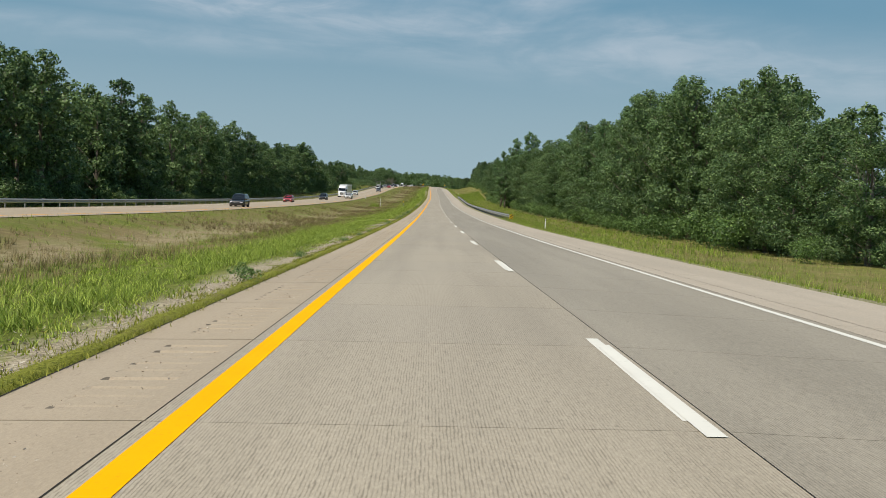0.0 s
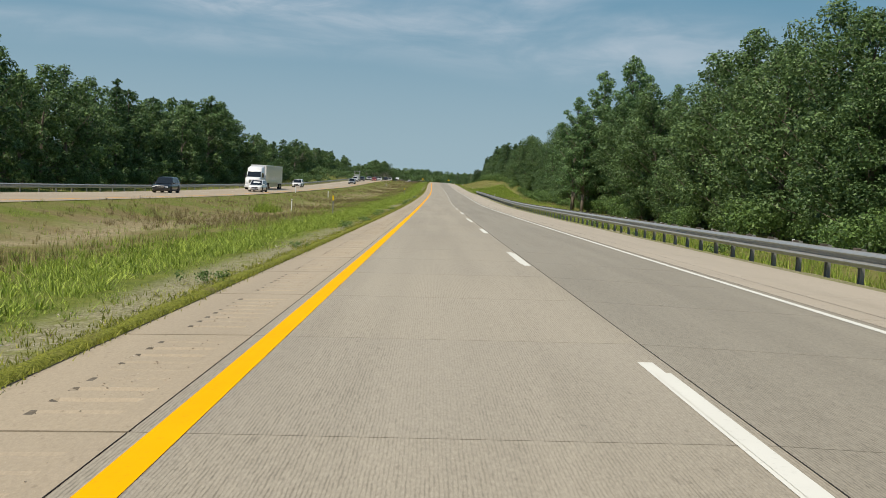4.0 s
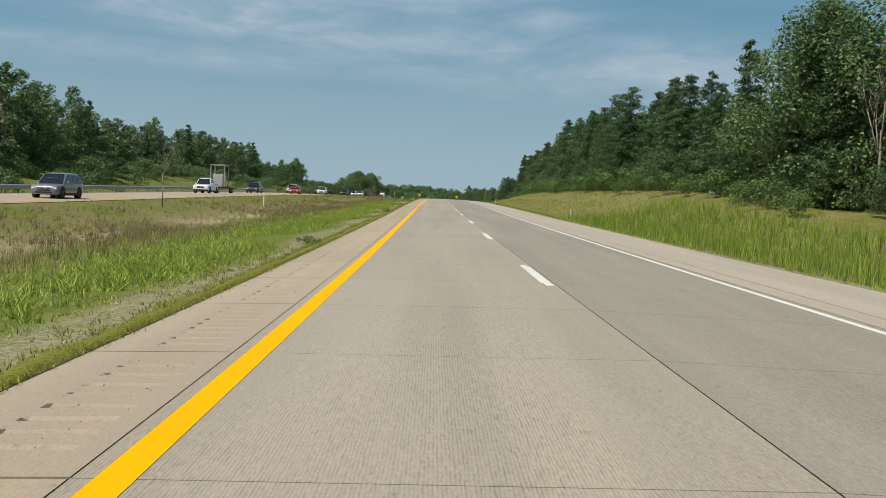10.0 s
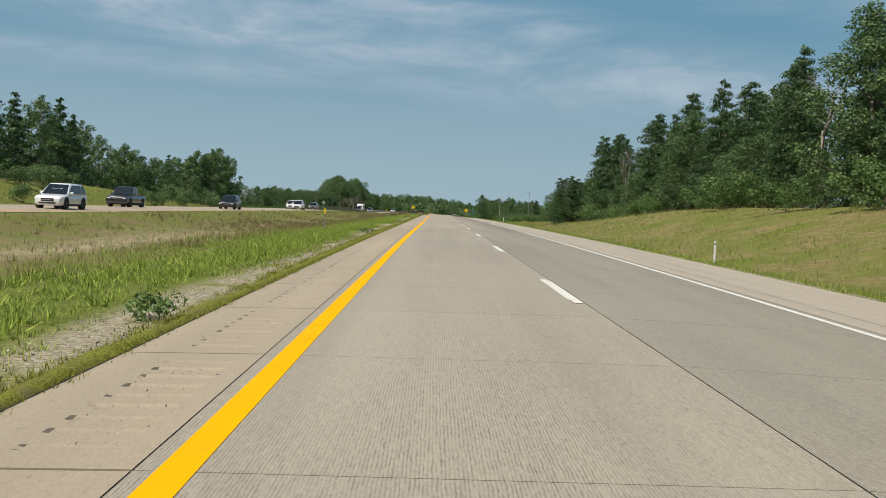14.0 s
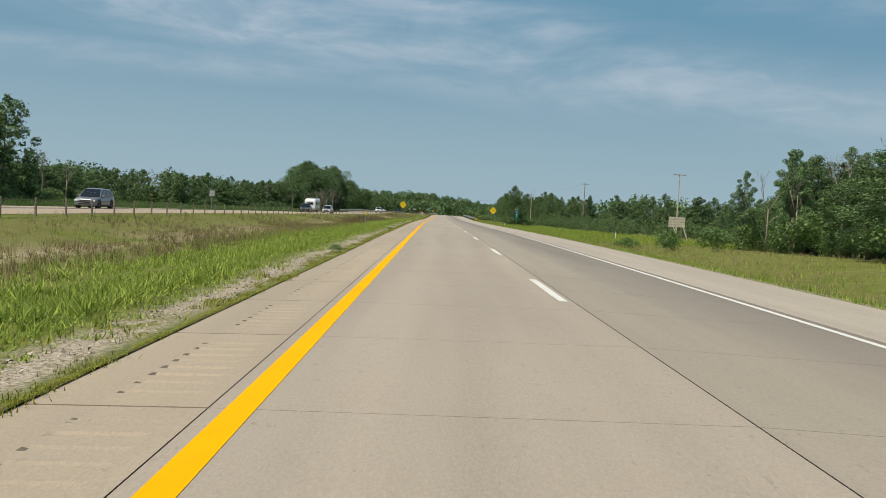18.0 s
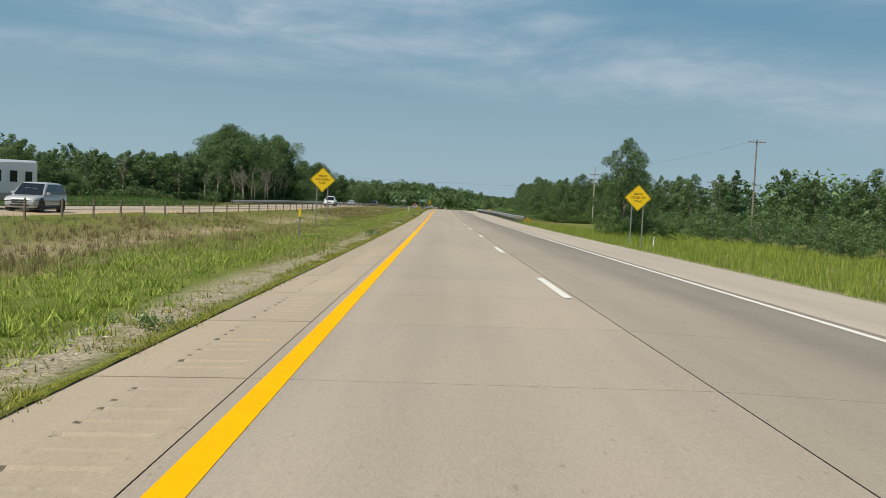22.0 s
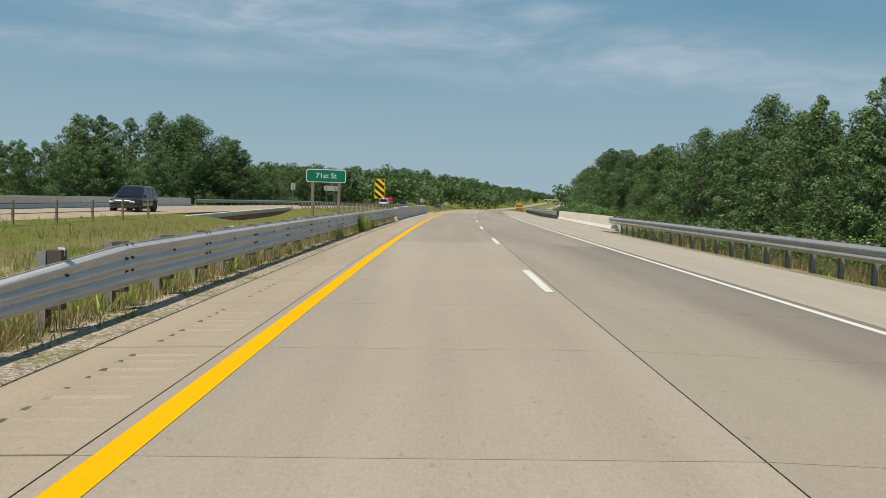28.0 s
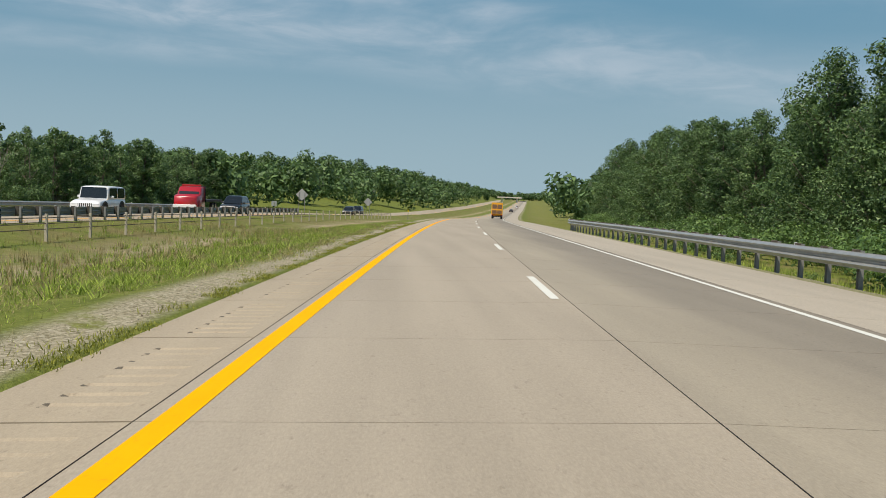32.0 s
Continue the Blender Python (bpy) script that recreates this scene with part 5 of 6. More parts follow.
for y in (213.5, 342, 591, 520.4, 658, 769, 881, 1340):
    delineator(-8.6 + {520.4: 0.9, 769: 0.5, 881: 0.6}.get(y, 0), y, "yellow", 1.25, {520.4: -7, 769: 4}.get(y, 0))
for u, y in ((9.6, 93.5), (-15.4, 241), (-19.0, 301), (-23.5, 297), (8.75, 330), (-18.9, 478), (20.5, 808), (13.5, 911), (-7.7, 1008), (10.5, 470), (10.5, 580), (9.5, 700)):
    delineator(u, y, "white", 1.1)


# ---- cable barrier in the median ----
def cable_barrier(y0, y1, off, label, spacing=4.1, mat="wood"):
    n = int((y1 - y0) / spacing)
    at = [Vector((float(rx(y) + near_edge(y) + off), y, float(rz(y) + land(near_edge(y) + off, y)))) for y in np.linspace(y0, y1, n + 1)]
    mid = at[n // 2]
    b = holder("cable_barrier", Matrix.Translation(mid), label, "barrier", "median cable barriers")
    bm = boxed((-0.05, -0.045, -0.4), (0.05, 0.045, 1.0), 0.008)
    me = bpy.data.meshes.new("post")
    bm.to_mesh(me)
    bm.free()
    me.materials.append(MAT[mat])
    for p in at:
        place("post", me, b, m=Matrix.Translation(p - mid))
    for z in (0.45, 0.65, 0.86):
        bm = rope([a - mid + Vector((0, 0, z)) for a in at], 0.016)
        part("cable", bm, MAT["dark_wood"], b)
    return b


cable_barrier(690, 1125, 1.9, "median cable barrier with weathered posts and dark cables")
cable_barrier(1185, 1390, 4.5, "median cable barrier running on after the bridge", mat="pale_wood")
rail_run(1179, 1330, 0.6, 0.78, 2, -1, where=opp, label="galvanised guardrail on the median side of the opposite carriageway")


# ---- power poles and wires ----
def power_pole(u, y, h, arms=(0.35,), label="weathered wooden power pole with crossarm", mat="dead"):
    s = holder("power_pole", Matrix.Translation(spot(u, y)), label, "power pole", "power poles")
    bm = bmesh.new()
    tube(bm, (0, 0, -0.6), (0, 0, h), 0.15, 0.10, 8)
    part("pole", bm, MAT[mat], s)
    for a in arms:
        part("crossarm", boxed((-1.2, -0.16, h - a - 0.06), (1.2, -0.06, h - a + 0.06)), MAT["wood"], s)
        for x in (-1.05, -0.45, 0.45, 1.05):
            bm = bmesh.new()
            tube(bm, (x, -0.11, h - a + 0.06), (x, -0.11, h - a + 0.22), 0.045, 0.03, 6)
            part("insulator", bm, MAT["sign_back"], s)
    return spot(u, y) + Vector((0, 0, h))


tops = [power_pole(43.5, 762, 11.0), power_pole(51, 829, 7.8, (0.2, 1.3), mat="pale_wood"), power_pole(42.8, 867, 12.3, (0.3,), mat="pale_wood"), power_pole(41.0, 973, 14.0), power_pole(34.0, 1067, 13.7, (1.9, 3.1), mat="pale_wood")]
power_pole(46, 1010, 9.5)
power_pole(-62, 1098, 10.0)


def wire(a, b, sag, r=0.014):
    bm = rope([a.lerp(b, i / 12) - Vector((0, 0, sag * 4 * (i / 12) * (1 - i / 12))) for i in range(13)], r)
    me = bpy.data.meshes.new("overhead_wire")
    bm.to_mesh(me)
    bm.free()
    me.materials.append(MAT["sign_black"])
    place("overhead_wire", me, None, "thin black overhead wire between power poles", "wire", "overhead wires")


wire(tops[3], tops[4], 1.2, 0.009)
near_top = power_pole(39.0, 1095, 10.0, mat="pale_wood")
wire(near_top, Vector((-54.0, 1098, float(rz(1098)) + 8.0)), 0.6, 0.013)


# ---- vehicles ----
def car_paint(name, c, rough=0.28):
    k = Mat(name, rough, 0.0, 0.6)
    k.color(k.mix(tuple(v * 0.9 for v in c), c, k.noise(3.0, 3.0)))
    k.b.inputs["Coat Weight"].default_value = 0.6
    return k.m


PAINT = {"black": car_paint("black_car_paint", (0.015, 0.016, 0.02)), "white": car_paint("white_car_paint", (0.78, 0.79, 0.80)), "silver": car_paint("silver_car_paint", (0.42, 0.44, 0.46)),
         "red": car_paint("red_car_paint", (0.42, 0.012, 0.02)), "blue": car_paint("dark_blue_car_paint", (0.02, 0.03, 0.06)), "grey": car_paint("grey_car_paint", (0.16, 0.18, 0.20)),
         "yellow": car_paint("yellow_truck_paint", (0.80, 0.38, 0.01)), "brown": car_paint("brown_truck_paint", (0.17, 0.09, 0.05))}
GLASS = Mat("dark_car_glass", 0.06, 0, 0.8).color((0.012, 0.015, 0.018)).m
LAMP = Mat("headlight_glass", 0.1, 0, 0.8).color((0.75, 0.77, 0.80)).m
TAIL = Mat("red_lamp_glass", 0.15, 0, 0.7).color((0.45, 0.01, 0.01)).m
TRIM = plain("black_plastic_trim", (0.02, 0.02, 0.022), 0.6)
CHROME = plain("bright_metal_trim", (0.6, 0.6, 0.6), 0.25, 0.9)
WHEELS = {}


def wheel_parts(r, w):
    if (r, w) not in WHEELS:
        out = []
        for nm, r0, r1, ww, mat in (("tyre", r, r * 0.62, w, MAT["rubber"]), ("rim", r * 0.64, r * 0.2, w * 0.92, CHROME)):
            bm = bmesh.new()
            n = 18
            prof = [(r1, -ww / 2), (r0 * 0.94, -ww / 2), (r0, -ww * 0.36), (r0, ww * 0.36), (r0 * 0.94, ww / 2), (r1, ww / 2)]
            rings = [[bm.verts.new((x, math.cos(t * math.tau / n) * q, math.sin(t * math.tau / n) * q)) for t in range(n)] for q, x in prof]
            for a, b in zip(rings, rings[1:]):
                for i in range(n):
                    bm.faces.new((a[i], a[(i + 1) % n], b[(i + 1) % n], b[i]))
            if nm == "rim":
                bm.faces.new(rings[0])
                bm.faces.new(rings[-1][::-1])
            bmesh.ops.recalc_face_normals(bm, faces=bm.faces)
            me = bpy.data.meshes.new(nm)
            bm.to_mesh(me)
            bm.free()
            me.materials.append(mat)
            out.append((nm, me))
        WHEELS[r, w] = out
    return WHEELS[r, w]


def add_wheels(v, xs, ys, r, w=0.24):
    for y in ys:
        for x in xs:
            e = place("wheel", wheel_parts(r, w)[0][1], v, m=Matrix.Translation((x, y, r)))
            e.name = "wheel"
            place("rim", wheel_parts(r, w)[1][1], e)


def loft(sections, smooth=False):
    """Skin over cross-sections (y, [(x, z), ...]) of equal length."""
    bm = bmesh.new()
    rings = [[bm.verts.new((x, y, z)) for x, z in pts] for y, pts in sections]
    n = len(rings[0])
    for a, b in zip(rings, rings[1:]):
        for i in range(n):
            bm.faces.new((a[i], a[(i + 1) % n], b[(i + 1) % n], b[i]))
    bm.faces.new(rings[0])
    bm.faces.new(rings[-1][::-1])
    bmesh.ops.recalc_face_normals(bm, faces=bm.faces)
    return bm


def smooth(ob):
    ob.data.polygons.foreach_set("use_smooth", [True] * len(ob.data.polygons))
    return ob


def ring(hw, z0, z1, r=0.08, tuck=0.0):
    return [(-hw + tuck, z0), (hw - tuck, z0), (hw, z0 + r * 2), (hw - r * 0.2, z1 - r), (hw - r * 1.2, z1), (-hw + r * 1.2, z1), (-hw + r * 0.2, z1 - r), (-hw, z0 + r * 2)]


def car(kind, colour, u, y, label, category="car", facing=-1, opposite=True, lane=0):
    """A parked-still motor car; its nose points along -y (facing -1) or +y."""
    dims = {"suv": (1.94, 4.8, 1.76, 0.98, 0.37), "sedan": (1.82, 4.7, 1.45, 0.86, 0.33), "minivan": (1.98, 5.1, 1.76, 0.98, 0.35), "pickup": (2.0, 5.8, 1.92, 1.12, 0.41), "jeep": (1.88, 4.4, 1.86, 1.08, 0.42), "hatch": (1.78, 4.2, 1.5, 0.88, 0.32)}
    W, L, H, belt, wr = dims[kind]
    hw, hl = W / 2, L / 2
    if opposite:
        p = opp(y, -(3.05 if lane == 0 else 6.7))
        p.z = float(rz(y)) - 0.12 - 0.015 * (1.85 if True else 0)
    else:
        p = Vector((float(rx(y) + u), y, float(rz(y) + deck(u))))
    head = -math.degrees(math.atan2(float(rx(y + 2) - rx(y - 2)), 4))
    v = holder({"suv": "suv", "jeep": "off_road_car"}.get(kind, kind), Matrix.Translation(p) @ pose(0, 0, 0, 0, 0, head + (180 if facing > 0 else 0)), label, category, "cars on the carriageways")
    paint_m = PAINT[colour]
    nose, tail = -hl, hl
    hood = {"suv": 0.25, "sedan": 0.27, "minivan": 0.19, "pickup": 0.27, "jeep": 0.3, "hatch": 0.24}[kind]
    cl0 = nose + L * hood
    low = wr * 0.60
    square = kind in ("jeep", "pickup")
    tuck = 0.93 if square else 0.80
    rows = [(nose, tuck, low + 0.12, belt - 0.30), (nose + 0.05, tuck + 0.06, low + 0.04, belt - 0.18), (nose + 0.22, 0.96, low, belt - 0.10), (nose + 0.6, 1.0, low, belt - 0.05), (cl0, 1.0, low, belt + 0.02), (0.0, 1.0, low, belt + 0.03),
            (tail - 0.55, 1.0, low + 0.02, belt + 0.04), (tail - 0.15, 0.97, low + 0.08, belt + 0.02), (tail - 0.03, 0.92, low + 0.14, belt - 0.05), (tail, 0.86, low + 0.2, belt - 0.14)]
    secs = []
    for yy, f, z0, z1 in rows:
        w, h = hw * f, z1 - z0
        half = [(w * 0.8, z0), (w * 0.95, z0 + 0.05), (w, z0 + 0.3 * h), (w * 0.995, z0 + 0.62 * h), (w * 0.97, z1 - 0.09), (w * 0.89, z1 - 0.025), (w * 0.5, z1)]
        secs.append((yy, half + [(-x, z) for x, z in half[::-1]]))
    smooth(part("body", loft(secs), paint_m, v))
    # cabin: painted shell with dark panes set on it
    b1 = {"suv": tail - 0.1, "sedan": tail - 0.65, "minivan": tail - 0.08, "pickup": cl0 + 2.0, "jeep": tail - 0.1, "hatch": tail - 0.12}[kind]
    rake0 = {"jeep": 0.22, "pickup": 0.62, "minivan": 1.05}.get(kind, 0.85)
    rake1 = {"sedan": 0.8, "hatch": 0.55, "jeep": 0.05, "pickup": 0.15, "minivan": 0.25}.get(kind, 0.4)
    wb, wt, b0 = hw * 0.94, hw * (0.90 if kind == "jeep" else 0.76), cl0 - 0.04
    t0, t1 = b0 + rake0, b1 - rake1

    def shell(yy, zr):
        f = max(0.02, (zr - belt) / (H - belt))
        w = wb + (wt - wb) * f
        half = [(wb, belt - 0.04), (wb + (w - wb) * 0.5, belt + (zr - belt) * 0.5), (w, zr - 0.07 * f), (w * 0.88, zr - 0.01), (w * 0.45, zr + 0.012 * f)]
        return yy, half + [(-x, z) for x, z in half[::-1]]
    roof = [(b0, belt - 0.01), (b0 + rake0 * 0.5, belt + (H - belt) * 0.52), (t0, H - 0.05), (t0 + 0.35, H - 0.01), ((t0 + t1) / 2, H), (t1 - 0.2, H - 0.03), (t1, H - 0.08), (b1 - rake1 * 0.5, belt + (H - belt) * 0.50), (b1, belt - 0.01)]
    smooth(part("cabin", loft([shell(*q) for q in roof]), paint_m, v))

    def pane(name, corners):
        g = bmesh.new()
        g.faces.new([g.verts.new(c) for c in corners])
        part(name, g, GLASS, v)
    zt = H - 0.12
    pane("windscreen", [(-wb * 0.92, b0 - 0.0, belt + 0.04), (wb * 0.92, b0 - 0.0, belt + 0.04), (wt * 0.90, t0 - 0.10, zt + 0.035), (-wt * 0.90, t0 - 0.10, zt + 0.035)])
    if kind != "pickup":
        pane("rear_window", [(wb * 0.85, b1 + 0.012, belt + 0.08), (-wb * 0.85, b1 + 0.012, belt + 0.08), (-wt * 0.85, t1 + 0.08, zt), (wt * 0.85, t1 + 0.08, zt)])
    cuts = [(0.0, 0.50), (0.54, 1.0)] if kind in ("pickup", "sedan", "hatch", "jeep") else [(0.0, 0.40), (0.43, 0.74), (0.78, 1.0)]
    yb0, yb1, yt0, yt1 = b0 + 0.34, b1 - 0.16, t0 + 0.12, t1 - 0.08
    for sx in (-1, 1):
        xb, xt = sx * (wb + 0.010), sx * (wb + (wt - wb) * 0.86 + 0.012)
        for f0, f1 in cuts:
            pane("side_window", [(xb, yb0 + (yb1 - yb0) * f0, belt + 0.05), (xb, yb0 + (yb1 - yb0) * f1, belt + 0.05), (xt, yt0 + (yt1 - yt0) * f1, zt), (xt, yt0 + (yt1 - yt0) * f0, zt)][::sx])
        part("mirror", boxed((sx * (hw + 0.08) - 0.11, cl0 + 0.30, belt + 0.03), (sx * (hw + 0.08) + 0.11, cl0 + 0.42, belt + 0.19), 0.03), paint_m, v)
        part("headlight", boxed((sx * hw * 0.70 - 0.19, nose + 0.0, belt - 0.40), (sx * hw * 0.70 + 0.19, nose + 0.3, belt - 0.26), 0.03), LAMP, v)
        part("tail_light", boxed((sx * hw * 0.78 - 0.12, tail - 0.2, belt - 0.36), (sx * hw * 0.78 + 0.12, tail + 0.004, belt - 0.08), 0.03), TAIL, v)
        part("sill", boxed((sx * hw * 0.985 - 0.03, nose + L * 0.28, low - 0.02), (sx * hw * 0.985 + 0.03, tail - L * 0.29, low + 0.12), 0.02), TRIM, v)
        for yy in (nose + L * 0.18, tail - L * 0.19):
            bm = bmesh.new()
            tube(bm, (sx * (hw - 0.25), yy, wr + 0.03), (sx * (hw + 0.006), yy, wr + 0.03), wr * 1.2, wr * 1.2, 20)
            part("wheel_arch", bm, TRIM, v)
    gr = part("grille", boxed((-hw * 0.46, nose - 0.02, belt - 0.50), (hw * 0.46, nose + 0.1, belt - 0.27), 0.03), TRIM, v)
    part("air_intake", boxed((-hw * 0.6, nose - 0.012, low + 0.10), (hw * 0.6, nose + 0.1, low + 0.24), 0.03), TRIM, v)
    if kind != "jeep":
        part("grille_bar", boxed((-hw * 0.44, nose - 0.03, belt - 0.40), (hw * 0.44, nose - 0.018, belt - 0.37), 0.003), CHROME, gr)
    else:
        for i in range(7):
            x = -0.36 + 0.12 * i
            part("slot", boxed((x - 0.03, nose - 0.03, belt - 0.48), (x + 0.03, nose - 0.018, belt - 0.24)), paint_m, gr)
    if square:
        part("bumper", boxed((-hw * 0.95, nose - 0.09, low + 0.02), (hw * 0.95, nose + 0.1, low + 0.22), 0.04), TRIM, v)
    if kind == "pickup":
        bed = boxed((-hw * 0.97, b1 + 0.02, belt), (-hw * 0.90, tail - 0.02, belt + 0.12))
        box(bed, (hw * 0.90, b1 + 0.02, belt), (hw * 0.97, tail - 0.02, belt + 0.12))
        box(bed, (-hw * 0.97, tail - 0.1, belt), (hw * 0.97, tail - 0.02, belt + 0.12))
        part("bed_wall", bed, paint_m, v)
    add_wheels(v, (-hw + 0.11, hw - 0.11), (nose + L * 0.18, tail - L * 0.19), wr)
    return v


SUVD, SEDD = "dark sport utility car with tinted glass on the road", "small saloon car on the concrete road"
car("suv", "black", 0, 128, SUVD, lane=0)
car("hatch", "red", 0, 196, "small red hatchback on the opposite carriageway", lane=1)
car("suv", "black", 0, 300 - 42, SUVD, lane=1)
car("minivan", "white", 0, 292, "white minivan on the opposite carriageway", lane=0)
car("suv", "white", 0, 356, "white sport utility car on the opposite carriageway", lane=1)
car("suv", "grey", 0, 450, "dark grey sport utility car on the opposite carriageway", lane=0)
car("suv", "black", 0, 541, SUVD, lane=1)
car("hatch", "red", 0, 562, "small red hatchback on the opposite carriageway", lane=0)
car("pickup", "silver", 0, 583, "silver pickup truck on the opposite carriageway", "pickup", lane=1)
car("suv", "white", 0, 603, "white sport utility car on the opposite carriageway", lane=0)
car("pickup", "black", 0, 628, "black pickup truck on the opposite carriageway", "pickup", lane=1)
car("suv", "black", 0, 657, SUVD, lane=0)
car("suv", "white", 0, 718, "white sport utility car on the opposite carriageway", lane=0)
car("suv", "white", 0, 735, "white sport utility car on the opposite carriageway", lane=1)
car("suv", "grey", 0, 772, "dark grey sport utility car on the opposite carriageway", lane=1)
car("suv", "silver", 0, 899, "silver grey sport utility car on the opposite carriageway", lane=0)
car("pickup", "white", 0, 1030, "white pickup truck on the opposite carriageway", "pickup", lane=0)
car("sedan", "silver", 0, 1108, "silver saloon car on the opposite carriageway", lane=1)
car("suv", "black", 0, 1137, SUVD, lane=0)
car("jeep", "white", 0, 1284, "white boxy off-road car with a slotted grille", lane=0)
car("suv", "black", 0, 1318, SUVD, lane=0)
car("sedan", "black", 0, 1392, "dark saloon car far off on the opposite carriageway", lane=0)
car("suv", "black", 0, 1425, SUVD, lane=1)
car("sedan", "black", 1.8, 1700, "dark car far ahead on the road", facing=1, opposite=False)
car("suv", "white", 1.8, 1900, "white car far ahead on the road", facing=1, opposite=False)


def lorry_base(name, p, head, label, category):
    return holder(name, Matrix.Translation(p) @ pose(0, 0, 0, 0, 0, head), label, category, "lorries on the carriageways")


def opp_place(y, lane):
    p = opp(y, -(3.05 if lane == 0 else 6.7))
    p.z = float(rz(y)) - 0.145
    return p, -math.degrees(math.atan2(float(rx(y + 2) - rx(y - 2)), 4))


# white articulated lorry
p, head = opp_place(306, 1)
v = lorry_base("articulated_lorry", p, head, "white articulated lorry with a long box trailer", "lorry")
smooth(part("cab", loft([(0, ring(1.05, 0.45, 1.75, 0.12)), (0.25, ring(1.18, 0.4, 1.95, 0.12)), (1.35, ring(1.22, 0.4, 2.05, 0.12)), (1.75, ring(1.22, 0.4, 2.9, 0.15)), (2.3, ring(1.22, 0.6, 3.7, 0.2)), (4.6, ring(1.24, 0.6, 3.95, 0.2)), (4.7, ring(1.2, 0.7, 3.8, 0.2))]), PAINT["white"], v))
bm = bmesh.new()
bm.faces.new([bm.verts.new(c) for c in ((-1.1, 1.32, 2.1), (1.1, 1.32, 2.1), (1.05, 1.72, 2.95), (-1.05, 1.72, 2.95))])
part("windscreen", bm, GLASS, v)
for sx in (-1, 1):
    part("side_window", boxed((sx * 1.225 - 0.012, 1.95, 2.05), (sx * 1.225 + 0.012, 2.75, 2.75)), GLASS, v)
    part("headlight", boxed((sx * 0.85 - 0.2, -0.02, 0.95), (sx * 0.85 + 0.2, 0.2, 1.2), 0.02), LAMP, v)
    part("mirror", boxed((sx * 1.45 - 0.1, 1.6, 2.0), (sx * 1.45 + 0.1, 1.75, 2.7), 0.02), TRIM, v)
part("grille", boxed((-0.55, -0.02, 0.85), (0.55, 0.1, 1.6), 0.02), CHROME, v)
part("bumper", boxed((-1.2, -0.12, 0.35), (1.2, 0.2, 0.75), 0.05), PAINT["white"], v)
t = part("trailer_box", boxed((-1.29, 5.3, 1.15), (1.29, 21.4, 4.1), 0.03), PAINT["white"], v, "ribbed white trailer box")
for i in range(26):
    yy = 5.7 + i * 0.6
    part("rib", boxed((1.29, yy, 1.25), (1.305, yy + 0.05, 4.0)), PAINT["white"], t)
part("chassis", boxed((-0.5, 4.0, 0.75), (0.5, 21.0, 1.14)), TRIM, v)
part("side_skirt", boxed((1.2, 8.5, 0.45), (1.24, 17.0, 1.14)), PAINT["silver"], v)
add_wheels(v, (-1.05, 1.05), (1.0, 5.2, 6.4, 19.0, 20.3), 0.5, 0.45)

# white pickup with a tall machine on a trailer
p, head = opp_place(510, 1)
car("pickup", "white", 0, 508, "white pickup truck towing a flat trailer", "pickup", lane=1)
v = lorry_base("flat_trailer", opp_place(513.5, 1)[0], head, "flat trailer with a tall grey steel frame machine", "trailer")
part("deck", boxed((-1.15, 0, 0.7), (1.15, 7.5, 0.86)), TRIM, v)
for x in (-1.0, 0.9):
    for yy in (0.8, 3.2):
        part("frame_post", boxed((x, yy, 0.86), (x + 0.12, yy + 0.12, 3.9)), MAT["galv"], v)
part("frame_top", boxed((-1.0, 0.8, 3.8), (1.02, 3.32, 3.95)), MAT["galv"], v)
part("machine_body", boxed((-0.7, 1.0, 0.86), (0.7, 3.0, 2.6), 0.05), PAINT["silver"], v)
add_wheels(v, (-1.0, 1.0), (4.6, 5.6), 0.38, 0.22)

# dark pickup towing a white camper trailer
car("pickup", "black", 0, 893, "dark pickup truck towing a camper trailer", "pickup", lane=1)
p, head = opp_place(897.5, 1)
v = lorry_base("camper_trailer", p, head, "white camper trailer with dark windows and rounded front", "trailer")
part("shell", loft([(0, ring(1.1, 1.0, 2.5, 0.25)), (0.35, ring(1.2, 0.6, 3.0, 0.2)), (7.3, ring(1.22, 0.6, 3.15, 0.12)), (7.5, ring(1.18, 0.7, 3.05, 0.12))]), PAINT["white"], v)
part("lower_panel", boxed((-1.23, 0.6, 0.55), (1.23, 7.3, 1.0)), PAINT["grey"], v)
for yy in (1.2, 3.4, 5.6):
    part("window", boxed((1.205, yy, 1.7), (1.23, yy + 1.0, 2.4), 0.005), GLASS, v)
part("front_window", boxed((-0.7, -0.03, 1.7), (0.7, 0.04, 2.2)), GLASS, v)
add_wheels(v, (-1.05, 1.05), (4.0, 4.9), 0.36, 0.22)

# red flatbed lorry
p, head = opp_place(1314, 1)
v = lorry_base("flatbed_lorry", p, head, "red flatbed lorry with a light bar on its cab", "lorry")
smooth(part("cab", loft([(0, ring(1.0, 0.5, 1.45, 0.1)), (0.3, ring(1.12, 0.45, 1.6, 0.1)), (1.25, ring(1.15, 0.45, 1.7, 0.1)), (1.7, ring(1.08, 0.5, 2.4, 0.12)), (2.8, ring(1.1, 0.5, 2.45, 0.12))]), PAINT["red"], v))
bm = bmesh.new()
bm.faces.new([bm.verts.new(c) for c in ((-0.98, 1.24, 1.72), (0.98, 1.24, 1.72), (0.9, 1.68, 2.32), (-0.9, 1.68, 2.32))])
part("windscreen", bm, GLASS, v)
part("bumper", boxed((-1.1, -0.12, 0.4), (1.1, 0.1, 0.75), 0.04), PAINT["white"], v)
part("light_bar", boxed((-0.9, 2.0, 2.46), (0.9, 2.25, 2.62), 0.02), PAINT["red"], v)
